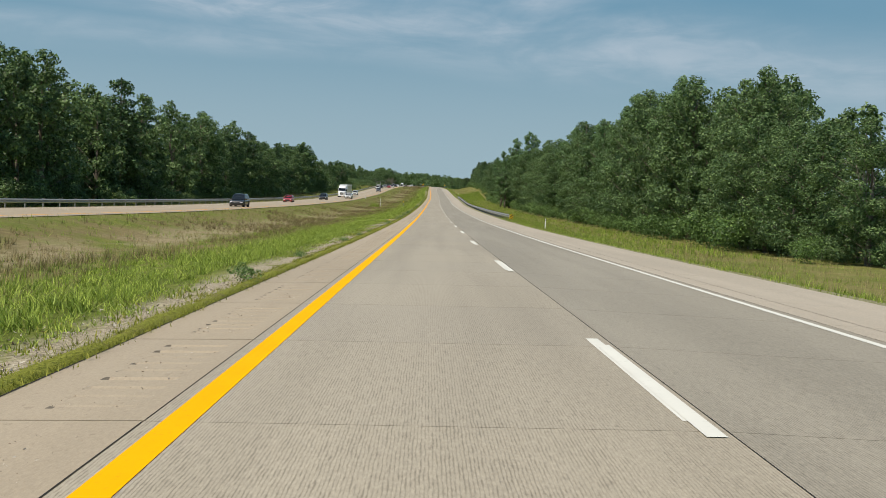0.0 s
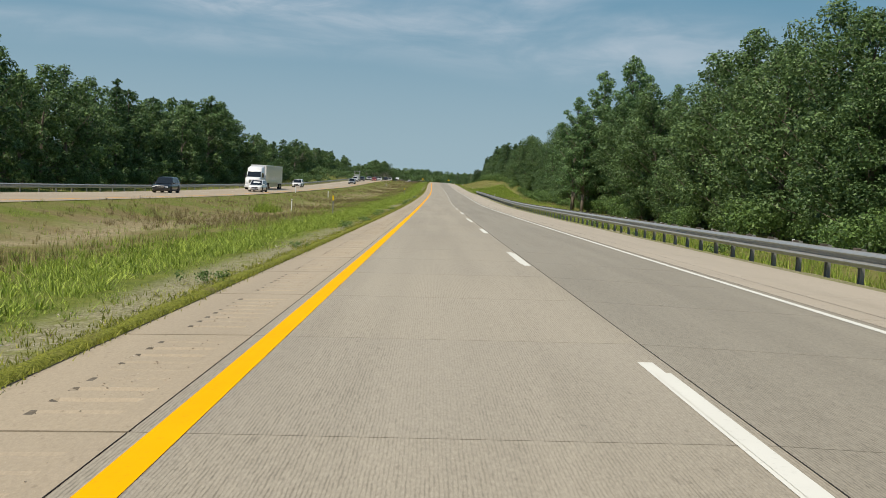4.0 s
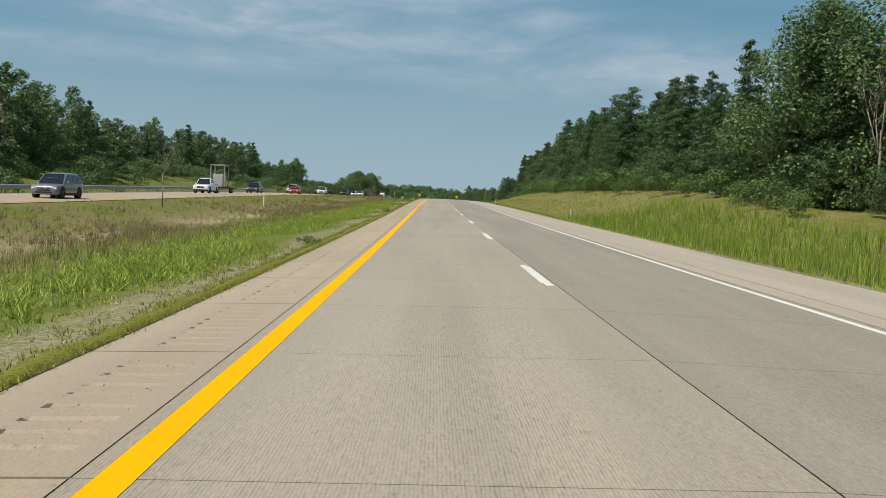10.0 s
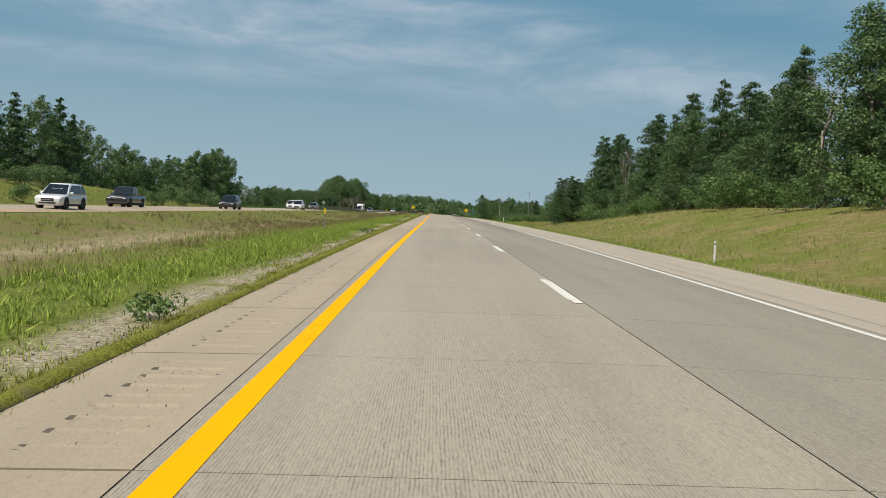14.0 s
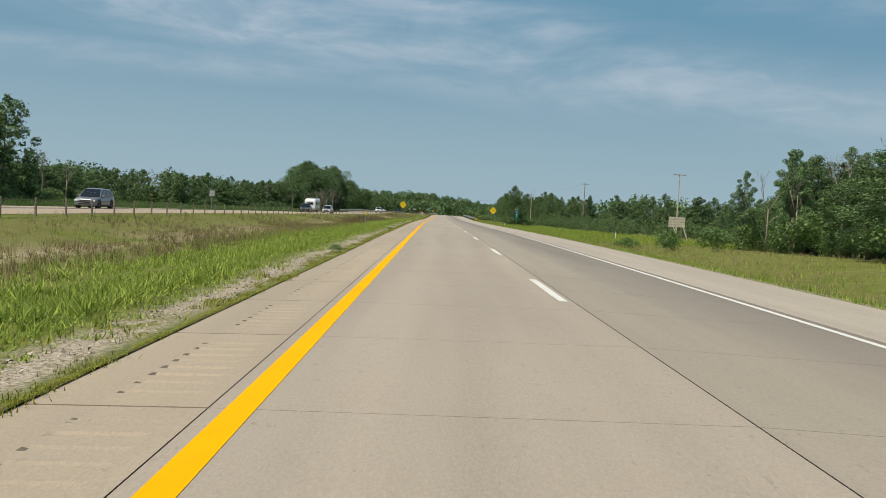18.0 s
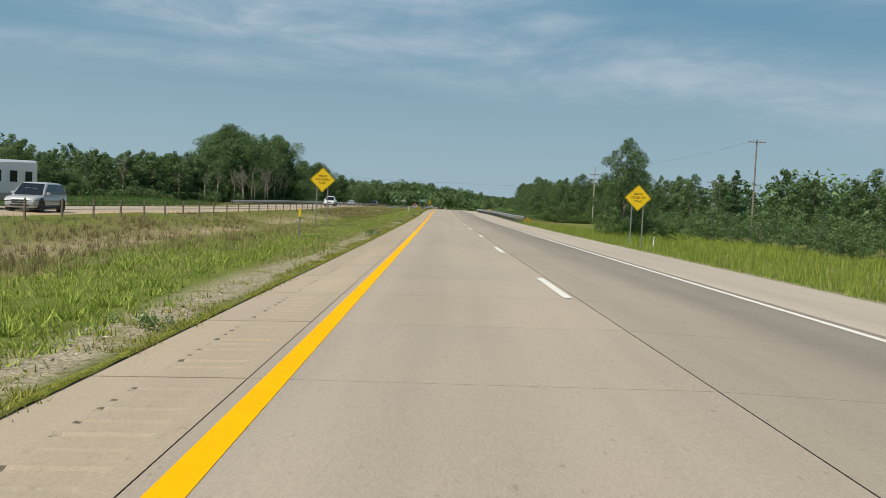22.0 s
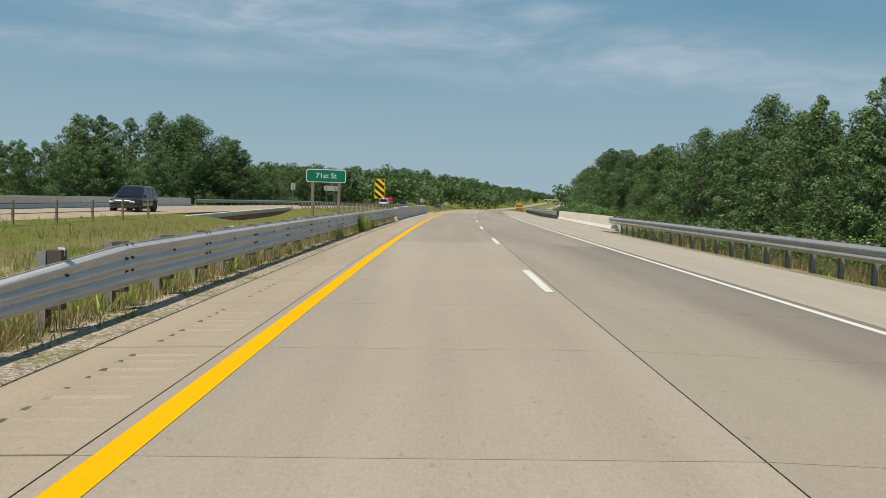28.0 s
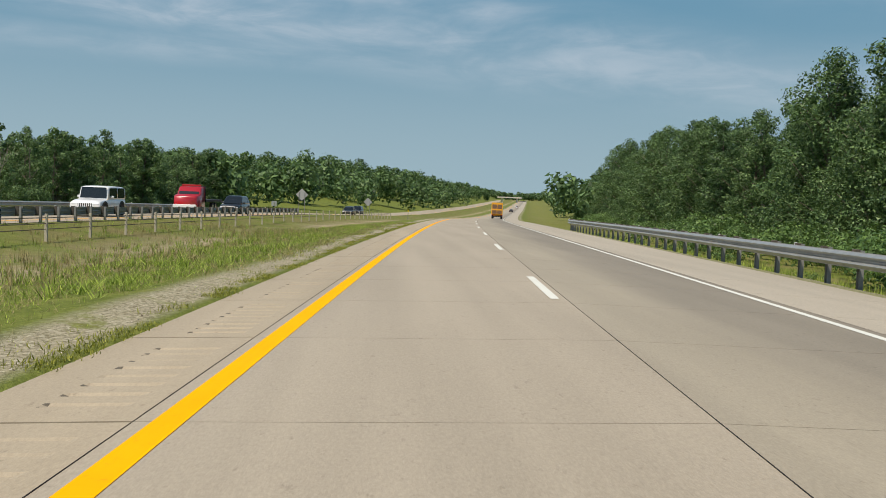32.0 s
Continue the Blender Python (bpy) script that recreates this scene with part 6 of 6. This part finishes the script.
part("bed", boxed((-1.2, 2.9, 1.0), (1.2, 8.6, 1.2)), TRIM, v)
part("headboard", boxed((-1.15, 2.85, 1.2), (1.15, 2.95, 2.5)), TRIM, v)
add_wheels(v, (-0.98, 0.98), (0.9, 5.6, 6.6), 0.46, 0.3)

# yellow box lorry seen from behind
y = 1434.0
v = lorry_base("box_lorry", Vector((float(rx(y) + 1.85), y, float(rz(y)) - 0.05)), -math.degrees(math.atan2(float(rx(y + 2) - rx(y - 2)), 4)), "yellow box lorry seen from behind with dark door markings", "lorry")
part("box", boxed((-1.25, 0, 1.0), (1.25, 7.0, 3.6), 0.04), PAINT["yellow"], v)
for sx in (-1, 1):
    part("rear_door", boxed((sx * 0.56 - 0.5, -0.03, 1.15), (sx * 0.56 + 0.5, 0.0, 3.2), 0.01), PAINT["brown"] if sx else PAINT["yellow"], v)
    part("tail_light", boxed((sx * 1.08 - 0.1, -0.04, 0.8), (sx * 1.08 + 0.1, 0.02, 1.0)), TAIL, v)
part("stripe", boxed((-1.2, -0.05, 1.9), (1.2, -0.031, 2.25)), PAINT["yellow"], v)
part("bumper", boxed((-1.15, -0.1, 0.45), (1.15, 0.05, 0.7)), TRIM, v)
part("cab", boxed((-1.15, 7.2, 0.5), (1.15, 9.2, 2.9), 0.1), PAINT["yellow"], v)
add_wheels(v, (-1.0, 1.0), (1.6, 8.0), 0.48, 0.4)

# overpass far ahead
y = 2350.0
v = place("far_overpass", None, None, "pale concrete overpass crossing the road far ahead", "bridge", kind="structure", m=Matrix.Translation((float(rx(y)) - 12, y, float(rz(y)))))
part("deck", boxed((-15, -5, 5.2), (13, 5, 6.6)), MAT["barrier"], v)
for x in (-10, 8):
    part("pier", boxed((x - 0.6, -3, -1), (x + 0.6, 3, 5.2)), MAT["barrier"], v)


# ---- grasses ----
def tufts(name, pts, heights, blades, width, lean, material, label, seed=3):
    """Many blades joined into one object: each blade a bent sliver of two triangles' worth."""
    r = np.random.default_rng(seed)
    n = len(pts)
    P = np.repeat(pts, blades, 0) + np.concatenate([r.normal(size=(n * blades, 2)) * 0.06, np.zeros((n * blades, 1))], 1)
    h = np.repeat(heights, blades) * (0.6 + 0.7 * r.random(n * blades))
    a = r.random(n * blades) * math.tau
    side = np.stack([np.cos(a), np.sin(a), np.zeros_like(a)], 1) * (width * (0.7 + 0.6 * r.random(n * blades)))[:, None]
    tip = np.stack([np.cos(a + 1.57 + r.normal(size=len(a)) * 0.5), np.sin(a + 1.57 + r.normal(size=len(a)) * 0.5), np.zeros_like(a)], 1) * (lean * h * r.random(len(a)))[:, None]
    up = np.stack([0 * h, 0 * h, h], 1)
    V = np.stack([P - side, P + side, P + up + tip], 1).reshape(-1, 3).astype(np.float32)
    k = len(P)
    me = bpy.data.meshes.new(name)
    me.vertices.add(3 * k)
    me.vertices.foreach_set("co", V.ravel())
    me.loops.add(3 * k)
    me.loops.foreach_set("vertex_index", np.arange(3 * k, dtype=np.int32))
    me.polygons.add(k)
    me.polygons.foreach_set("loop_start", np.arange(0, 3 * k, 3, dtype=np.int32))
    me.materials.append(material)
    me.update(calc_edges=True)
    return place(name, me, None, label, "grass", kind="stuff")


def scatter(n, y0, y1, us, ps, seed, jag=0.0):
    """Places on the ground, u drawn from a piecewise density."""
    r = np.random.default_rng(seed)
    y = y0 + (y1 - y0) * r.random(n)
    c = np.cumsum(ps) / np.sum(ps)
    u = np.interp(r.random(n), np.concatenate([[0], c]), us)
    if jag:
        u = u + jag * np.array([noise.noise((0.35 * b, 7.0, 1.0)) for b in y])
    return np.stack([rx(y) + u, y, rz(y) + land(u, y) - 0.02], 1), u, y


def wave(y, u, f=0.4, z=5.0):
    return np.array([noise.noise((f * b, f * 2 * c, z)) for b, c in zip(y, u)])


P, u, y = scatter(92000, 4, 1300, [-10.5, -7.6, -6.1, -5.6], [3, 4.2, 0.9], 1, 0.3)
ok = ~((y > 1126) & (y < 1182)) & ~((y > 870) & (np.arange(len(y)) % 2 > 0))
tufts("verge_grass", P[ok], np.where(u[ok] > -6.4, 0.07, 0.13) * (1 + 0.6 * wave(y[ok], u[ok])), 11, 0.0090, 1.5, MAT["grass"], "green grass blades on the median verge")
P, u, y = scatter(60000, 4, 1300, [-5.24, -5.05, -4.86], [1, 1.6], 2, 0.04)
ok = ~((y > 1062) & (y < 1182)) & ((y < 640) | (wave(y, u, 0.7, 12.0) > 0.0))
tufts("edge_weeds", P[ok] + np.array([0, 0, 0.025]), 0.042 * (1 + 0.7 * wave(y[ok], u[ok], 1.2)), 8, 0.0055, 1.5, MAT["fringe"], "low green weeds along the shoulder edge", 4)
ys = np.arange(2, 1062, 0.22)
reach = 0.22 + 0.16 * np.array([noise.noise((0.5 * b, 2.0, 8.0)) + 0.5 * noise.noise((2.1 * b, 5.0, 8.0)) for b in ys]) - soft(ys, [(0, -0.06), (600, -0.02), (700, 0.12), (1062, 0.12)])
reach = np.maximum(reach, 0.004)
lane = np.array([0.0, 0.12, 0.4, 0.75, 1.0])
U = -4.888 - reach[:, None] * lane
Y = np.repeat(ys[:, None], 5, 1)
rise = np.array([-0.012, 0.018, 0.034, 0.022, -0.03]) * np.clip(reach / 0.2, 0, 1.3)[:, None]
rise = rise + 0.012 * np.array([noise.noise((9 * a, 7 * b, 2.0)) for a, b in zip(U.ravel(), Y.ravel())]).reshape(U.shape)
V = np.stack([rx(Y) + U, Y, rz(Y) + land(U, Y) + rise], -1).reshape(-1, 3)
a = (np.arange(len(ys) - 1)[:, None] * 5 + np.arange(4)).ravel()
k = Mat("low_turf", 0.9, 0, 0.15)
k.color(k.mix(k.ramp(k.noise(30.0, 4.0, 0.8), [(0.32, (0.060, 0.070, 0.010)), (0.5, (0.215, 0.235, 0.032)), (0.68, (0.370, 0.365, 0.070))]), (0.20, 0.165, 0.08), k.span(k.noise(1.6, 4.0, 0.7), 0.52, 0.68, 0.0, 0.7)))
k.bump(k.noise(60.0, 3.0, 0.8), 0.9, 0.03)
place("edge_turf", raw("edge_turf", V, np.stack([a, a + 5, a + 6, a + 1], -1), k.m, True), None, "low mossy green turf along the shoulder edge", "grass", kind="stuff")
P, u, y = scatter(24000, 4, 1290, [-24, -18, -13.5, -10, -8.8], [1.2, 2.4, 2.0, 0.4], 5, 0.6)
ok = ~((y > 1126) & (y < 1182)) & (u > near_edge(y) + 0.8)
tufts("ditch_grass", P[ok], 0.22 + 0.45 * np.maximum(0, wave(y[ok], u[ok], 0.06, 9)), 7, 0.0075, 0.6, MAT["straw"], "tall dry brown grass in the median ditch", 6)
P, u, y = scatter(20000, 4, 1290, [-24, -14, -9.5], [1, 1.4], 15, 0.6)
ok = ~((y > 1126) & (y < 1182)) & (u > near_edge(y) + 0.8)
tufts("median_grass", P[ok], np.full(ok.sum(), 0.24), 8, 0.009, 0.9, MAT["grass"], "green grass mixed through the median", 16)
P, u, y = scatter(30000, 4, 1300, [7.0, 8.0, 11, 17, 24], [2, 2.8, 2.2, 1], 7, 0.2)
ok = ~((y > 1126) & (y < 1182)) & ~(railed(y) & (u < 8.9))
tufts("bank_grass", P[ok], np.where(u[ok] < 8.2, 0.12, 0.27), 8, 0.008, 0.8, MAT["grass"], "green roadside grass before the woods", 8)
P, u, y = scatter(22000, 20, 1120, [8.5, 12, 17, 25], [1, 2, 1.6], 9, 0.5)
tufts("bank_straw", P, np.full(len(P), 0.30), 8, 0.006, 0.6, MAT["hay"], "dry yellowish grass on the roadside bank", 10)
# loose stones of the gravel strip
r3 = np.random.default_rng(51)
P, u, y = scatter(110000, 2, 1300, [-6.3, -5.9, -5.1], [1, 6], 52, 0.2)
ok = (r3.random(len(y)) < pebbly(y)) & ~((y > 1126) & (y < 1182))
P = P[ok] + np.array([0, 0, 0.02])
# crumbs of spalled concrete in and beside the old rumble grooves
W = r3.random((26000, 2)) * np.array([0.62, 640]) + np.array([-4.45, 2])
W = W[np.abs((W[:, 1] - FIRST) / SLAB % 1.0 - 0.5) < 0.40]
P = np.concatenate([P, np.stack([rx(W[:, 1]) + W[:, 0], W[:, 1], rz(W[:, 1]) + deck(W[:, 0]) + 0.001], 1)])
q = r3.normal(size=(len(P), 4, 3)) * np.where(np.arange(len(P)) < len(P) - len(W), 0.007 + 0.013 * r3.random(len(P)) ** 2, 0.003 + 0.006 * r3.random(len(P)) ** 2)[:, None, None]
V = (P[:, None, :] + q * np.array([1, 1, 0.7])).reshape(-1, 3)
b4 = 4 * np.arange(len(P))[:, None]
Fq = np.stack([b4 + np.array(t) for t in ((0, 1, 2), (0, 3, 1), (1, 3, 2), (2, 3, 0))], 1).reshape(-1, 3)
k = Mat("gravel_stone", 0.85, 0, 0.3)
k.color(k.ramp(k.island(), [(0.0, (0.11, 0.085, 0.06)), (0.35, (0.30, 0.245, 0.185)), (0.7, (0.44, 0.39, 0.32)), (1.0, (0.64, 0.59, 0.51))]))
place("gravel", raw("gravel", V, Fq, k.m), None, "loose pale gravel beside the shoulder", "gravel", kind="stuff")
P, u, y = scatter(2600, 1064, 1134, [-7.6, -6.0, -5.55], [1, 1.6], 61)
tufts("rail_grass", P, 0.26 + 0.2 * wave(y, u, 0.9), 8, 0.006, 0.9, MAT["straw"], "rank dry grass and weeds under the guardrail", 62)
P, u, y = scatter(700, 1064, 1134, [-7.4, -6.2, -5.7], [1, 1.3], 65)
tufts("rail_weeds", P, 0.28 + 0.2 * wave(y, u, 0.6), 8, 0.011, 1.0, MAT["grass"], "green weeds under the guardrail", 66)
P, u, y = scatter(1500, 1066, 1140, [-17, -8, -5.8], [1, 2], 63)
tufts("dry_stalks", P, 0.45 + 0.4 * wave(y, u, 0.3), 5, 0.006, 0.5, MAT["straw"], "dead brown weed stalks behind the guardrail", 64)
for uu, yy, n in ((-5.45, 1111, 60), (-5.6, 1104, 20), (-5.6, 1117, 24), (-5.7, 1124.5, 30)):
    P, u, y = scatter(n, yy - 0.45, yy + 0.45, [uu - 0.3, uu + 0.15], [1], int(yy))
    tufts("reed_clump", P, np.full(n, 0.80 if n == 60 else 0.5), 9, 0.009, 0.8, MAT["grass"], "tall clump of weeds growing through the guardrail", int(yy))
# tall brown weeds and a cattail clump in the ditch
P, u, y = scatter(26000, 2, 1060, [-22.5, -19, -13, -10], [0.6, 2.4, 0.9], 81, 1.2)
ok = (wave(y, u, 0.05, 4.0) + 0.4 * wave(y, u, 0.4, 6.0) > 0.0) & (u > near_edge(y) + 2.5)
tufts("ditch_weeds", P[ok], 0.32 + 0.3 * wave(y[ok], u[ok], 0.12, 8.0), 14, 0.008, 1.1, MAT["brown"], "tall brown and olive weeds in the median ditch", 82)
P, u, y = scatter(1300, 812, 850, [-14.5, -12.5, -10.9], [1, 1.2], 94, 0.5)
tufts("tall_weeds", P, 0.75 + 0.4 * wave(y, u, 0.25, 5.0) + 0.2 * wave(y, u, 0.05, 3.0), 10, 0.008, 0.8, MAT["brown"], "dense patch of tall brown weeds in the median", 95)
P, u, y = scatter(9000, 770, 1030, [-84, -62, -45], [1, 1.3], 96)
ok = u < near_edge(y) - OPPOSITE - 1.5
tufts("far_meadow", P[ok], 0.85 + 0.35 * wave(y[ok], u[ok], 0.08, 5.0), 7, 0.03, 0.6, MAT["bush"], "tall dark green meadow grass beyond the opposite carriageway", 97)
P, u, y = scatter(900, 226, 241, [-19.5, -13.8], [1], 83)
far = ((y - 233.3) / 2.9) ** 2 + ((u + 16.5) / 1.2) ** 2
ok = far < 1.6 * np.random.default_rng(93).random(len(y))
tufts("cattails", P[ok], 1.15 - 0.45 * far[ok], 7, 0.013, 0.5, MAT["grass"], "clump of tall green cattails in the ditch", 84)
P, u, y = scatter(15000, 60, 1120, [-55, -46, -38], [1, 1.3], 85)
tufts("far_bank_grass", P[u < near_edge(y) - OPPOSITE - 1.2], np.full((u < near_edge(y) - OPPOSITE - 1.2).sum(), 0.3), 6, 0.02, 0.9, MAT["hay"], "dry olive grass on the far bank", 86)
P, u, y = scatter(15000, 860, 1300, [-11, -8.0, -5.7], [1, 1.3], 87, 0.3)
ok = ~((y > 1126) & (y < 1182))
tufts("verge_straw", P[ok], np.full(ok.sum(), 0.13), 8, 0.008, 1.8, MAT["hay"], "dry straw-coloured grass on the median verge", 88)
P, u, y = scatter(7000, 60, 410, [9.6, 13, 21], [1, 1.2], 89, 0.6)
tufts("bank_weeds", P, 0.42 + 0.25 * wave(y, u, 0.2), 7, 0.014, 0.6, MAT["grass"], "tall green weeds before the woods", 90)
# lusher clumps of broad blades, and grass that has grown over the gravel
P, u, y = scatter(24000, 4, 1300, [-11.0, -8.4, -6.3], [1, 1.3], 71, 0.3)
ok = (wave(y, u, 0.22, 3.0) > np.where(y > 870, 0.14, -0.14)) & ~((y > 1126) & (y < 1182))
tufts("lush_clumps", P[ok], 0.17 + 0.09 * wave(y[ok], u[ok], 0.5), 14, 0.0145, 1.8, MAT["grass"], "lush clumps of broad-bladed green grass", 72)
P, u, y = scatter(15000, 4, 1300, [-6.2, -5.6, -5.2], [1, 1], 73)
r4 = np.random.default_rng(74)
ok = (r4.random(len(y)) > pebbly(y) * (0.75 + 0.9 * wave(y, u, 0.5, 2.0))) & ~((y > 1126) & (y < 1182))
tufts("creeping_grass", P[ok], np.full(ok.sum(), 0.09), 7, 0.009, 1.3, MAT["fringe"], "short grass creeping over the gravel", 75)
# reed-like tall grass patches
P, u, y = scatter(2600, 400, 470, [9.5, 14, 20], [1, 1.3], 11)
tufts("reeds", P, 0.8 + 0.3 * wave(y, u, 0.3), 8, 0.013, 0.45, MAT["grass"], "tall green reeds in the roadside ditch", 12)
P, u, y = scatter(13000, 790, 985, [10.4, 14, 22, 34], [1, 2, 2.6], 13)
tufts("field_grass", P, 0.55 + 0.35 * wave(y, u, 0.1), 7, 0.014, 0.5, MAT["grass"], "tall green grass beside the road", 14)

# weeds and small shrubs near the shoulder
KINDS["weed", 0] = bush_mesh(140, 0.45, 420, 0.035)
KINDS["weed", 1] = bush_mesh(141, 0.5, 400, 0.04)
LABELS["weed"] = ("small leafy green weed clump at the shoulder edge", "weed")
r2 = np.random.default_rng(33)
for yy in np.concatenate([np.arange(12, 340, 9.0), np.arange(340, 1060, 34.0), np.arange(1064, 1134, 4.0)]):
    yy = float(yy + r2.random() * 6)
    plant("weed", -5.15 - 0.2 * r2.random() if yy < 1060 else -6.0 - 0.8 * r2.random(), yy, 0.3 + 0.55 * r2.random())
for u, yy, s in ((-5.9, 518.4, 0.8), (-8.1, 533.9, 0.4)):
    plant("weed", u, yy, s * 1.5)
for u, yy, s in ((5.84, 1167.5, 0.35), (4.7, 1184.2, 0.25), (7.0, 1166.0, 0.4)):
    plant("weed", u, yy, s, 0.03)
for yy in np.concatenate([np.arange(975, 1134, 7.0), np.arange(1176, 1300, 9.0), np.arange(140, 396, 15.0)]):
    plant("weed", 8.6 + 0.7 * r2.random(), float(yy + 4 * r2.random()), 0.6 + 0.9 * r2.random())
V, Fs = [], []
for me, m in WEEDS:
    v = np.zeros(len(me.vertices) * 3, np.float32)
    me.vertices.foreach_get("co", v)
    V.append(v.reshape(-1, 3) @ np.array(m.to_3x3()).T + np.array(m.translation))
V = np.concatenate(V)
place("shoulder_weeds", raw("shoulder_weeds", V, np.arange(len(V)).reshape(-1, 3), MAT["bush"]), None, "small leafy green weeds at the shoulder edge", "weeds", kind="stuff")
# single trees that stand apart
plant("broad", 18.2, 947, 0.74, i=1)
for u, y, s in ((8.8, 1123, 0.32), (9.0, 1119, 0.26), (8.7, 1104, 0.2)):
    plant("bush", u, y, s)
P, u, y = scatter(1500, 1076, 1128, [8.6, 11, 15], [1, 1], 67)
tufts("bank_stalks", P, 0.6 + 0.35 * wave(y, u, 0.3), 7, 0.009, 0.5, MAT["brown"], "tall reddish brown weeds behind the guardrail", 68)
for u, y in ((17.2, 944), (19.0, 945.5), (18.0, 950), (21.0, 949), (22.5, 946)):
    plant("bush", u, y, 1.1)
plant("dead", -21.5, 452, 0.45)


# ---- pavement slabs, the nearest stretch piece by piece ----
def pavement(y, new_kind, old_kind):
    """Older tined concrete at first, smoother later, rough on the bridge."""
    return MAT[old_kind] if y < 595 else MAT["bridge_slab"] if 1103 < y < 1174 else MAT[new_kind]


for i in range(300):
    y = FIRST + SLAB * i
    deck_y = 1128 < y < 1174
    v, f = slab_mesh("slab", -3.664 if deck_y else -3.66, 0.0, y, y + SLAB, None, gap=0.0 if deck_y else 0.003)
    place("slab", raw("slab", v, f, pavement(y, "slab", "old_slab")), road)
for i0, i1, mat in ((-12, 0, "old_slab"), (300, 307, "bridge_slab"), (307, 320, "bridge_slab"), (320, 700, "slab")):
    rest = [slab_mesh("slab", -3.664 if i0 == 307 else -3.66, 0.0, FIRST + SLAB * i, FIRST + SLAB * (i + 1), None, gap=0.0 if i0 == 307 else 0.003) for i in range(i0, i1)]
    tagged(place("lane_slabs", raw("lane_slabs", *joined(rest), MAT[mat]), road), kind="stuff")


def outer_lane(i0, i1, gap):
    """Outer lane slabs and how far across the lane each corner lies."""
    V, Fs = joined([slab_mesh("slab", 0.0, 3.66, FIRST + SLAB * i, FIRST + SLAB * (i + 1), None, gap=gap) for i in range(i0, i1)])
    return V, Fs, {"across": (V[:, 0] - rx(V[:, 1])) / 3.66}


for i0, i1, mat in ((-12, 162, "old_worn"), (162, 300, "slab_worn"), (300, 307, "bridge_slab"), (307, 320, "bridge_slab"), (320, 700, "slab_worn")):
    V, Fs, across = outer_lane(i0, i1, 0.0 if i0 == 307 else 0.003)
    tagged(place("outer_lane_slabs", raw("outer_lane_slabs", V, Fs, MAT[mat], attrs=across), road, "darker worn concrete of the outer lane"), kind="stuff")
rest = [slab_mesh("slab", 3.67, SHOULDER_R, FIRST + SLAB * i, FIRST + SLAB * (i + 1), None) for i in range(-12, 700)]
tagged(place("shoulder_slabs", raw("shoulder_slabs", *joined(rest), MAT["outer_shoulder"]), road, "pale shoulder concrete"), kind="stuff")


def grooved(i):
    y = FIRST + SLAB * i
    return shoulder_slab(y, y + SLAB, not BRIDGE[0] - 4 < y < BRIDGE[1])


def shoulder_mesh(name, V, Fs, dark_ends):
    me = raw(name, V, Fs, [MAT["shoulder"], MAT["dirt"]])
    # the darker colour goes on the groove ends
    for j in dark_ends:
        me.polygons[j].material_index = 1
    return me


for i in range(300):
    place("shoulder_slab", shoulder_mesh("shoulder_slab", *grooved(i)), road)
V, Fs, dark_ends, off = [], [], [], 0
for i in range(300, 372):
    v, f, d = grooved(i)
    dark_ends += [j + len(Fs) for j in d]
    Fs += [[q + off for q in g] for g in f]
    V.append(v)
    off += len(v)
tagged(place("inner_shoulder_slabs", shoulder_mesh("inner_shoulder_slabs", np.concatenate(V), Fs, dark_ends), road), kind="stuff")
for i0, i1 in ((-12, 0), (372, 700)):
    rest = [slab_mesh("slab", SHOULDER_L, -3.67, FIRST + SLAB * i, FIRST + SLAB * (i + 1), None) for i in range(i0, i1)]
    tagged(place("inner_shoulder_slabs", raw("inner_shoulder_slabs", *joined(rest), MAT["shoulder"]), road), kind="stuff")
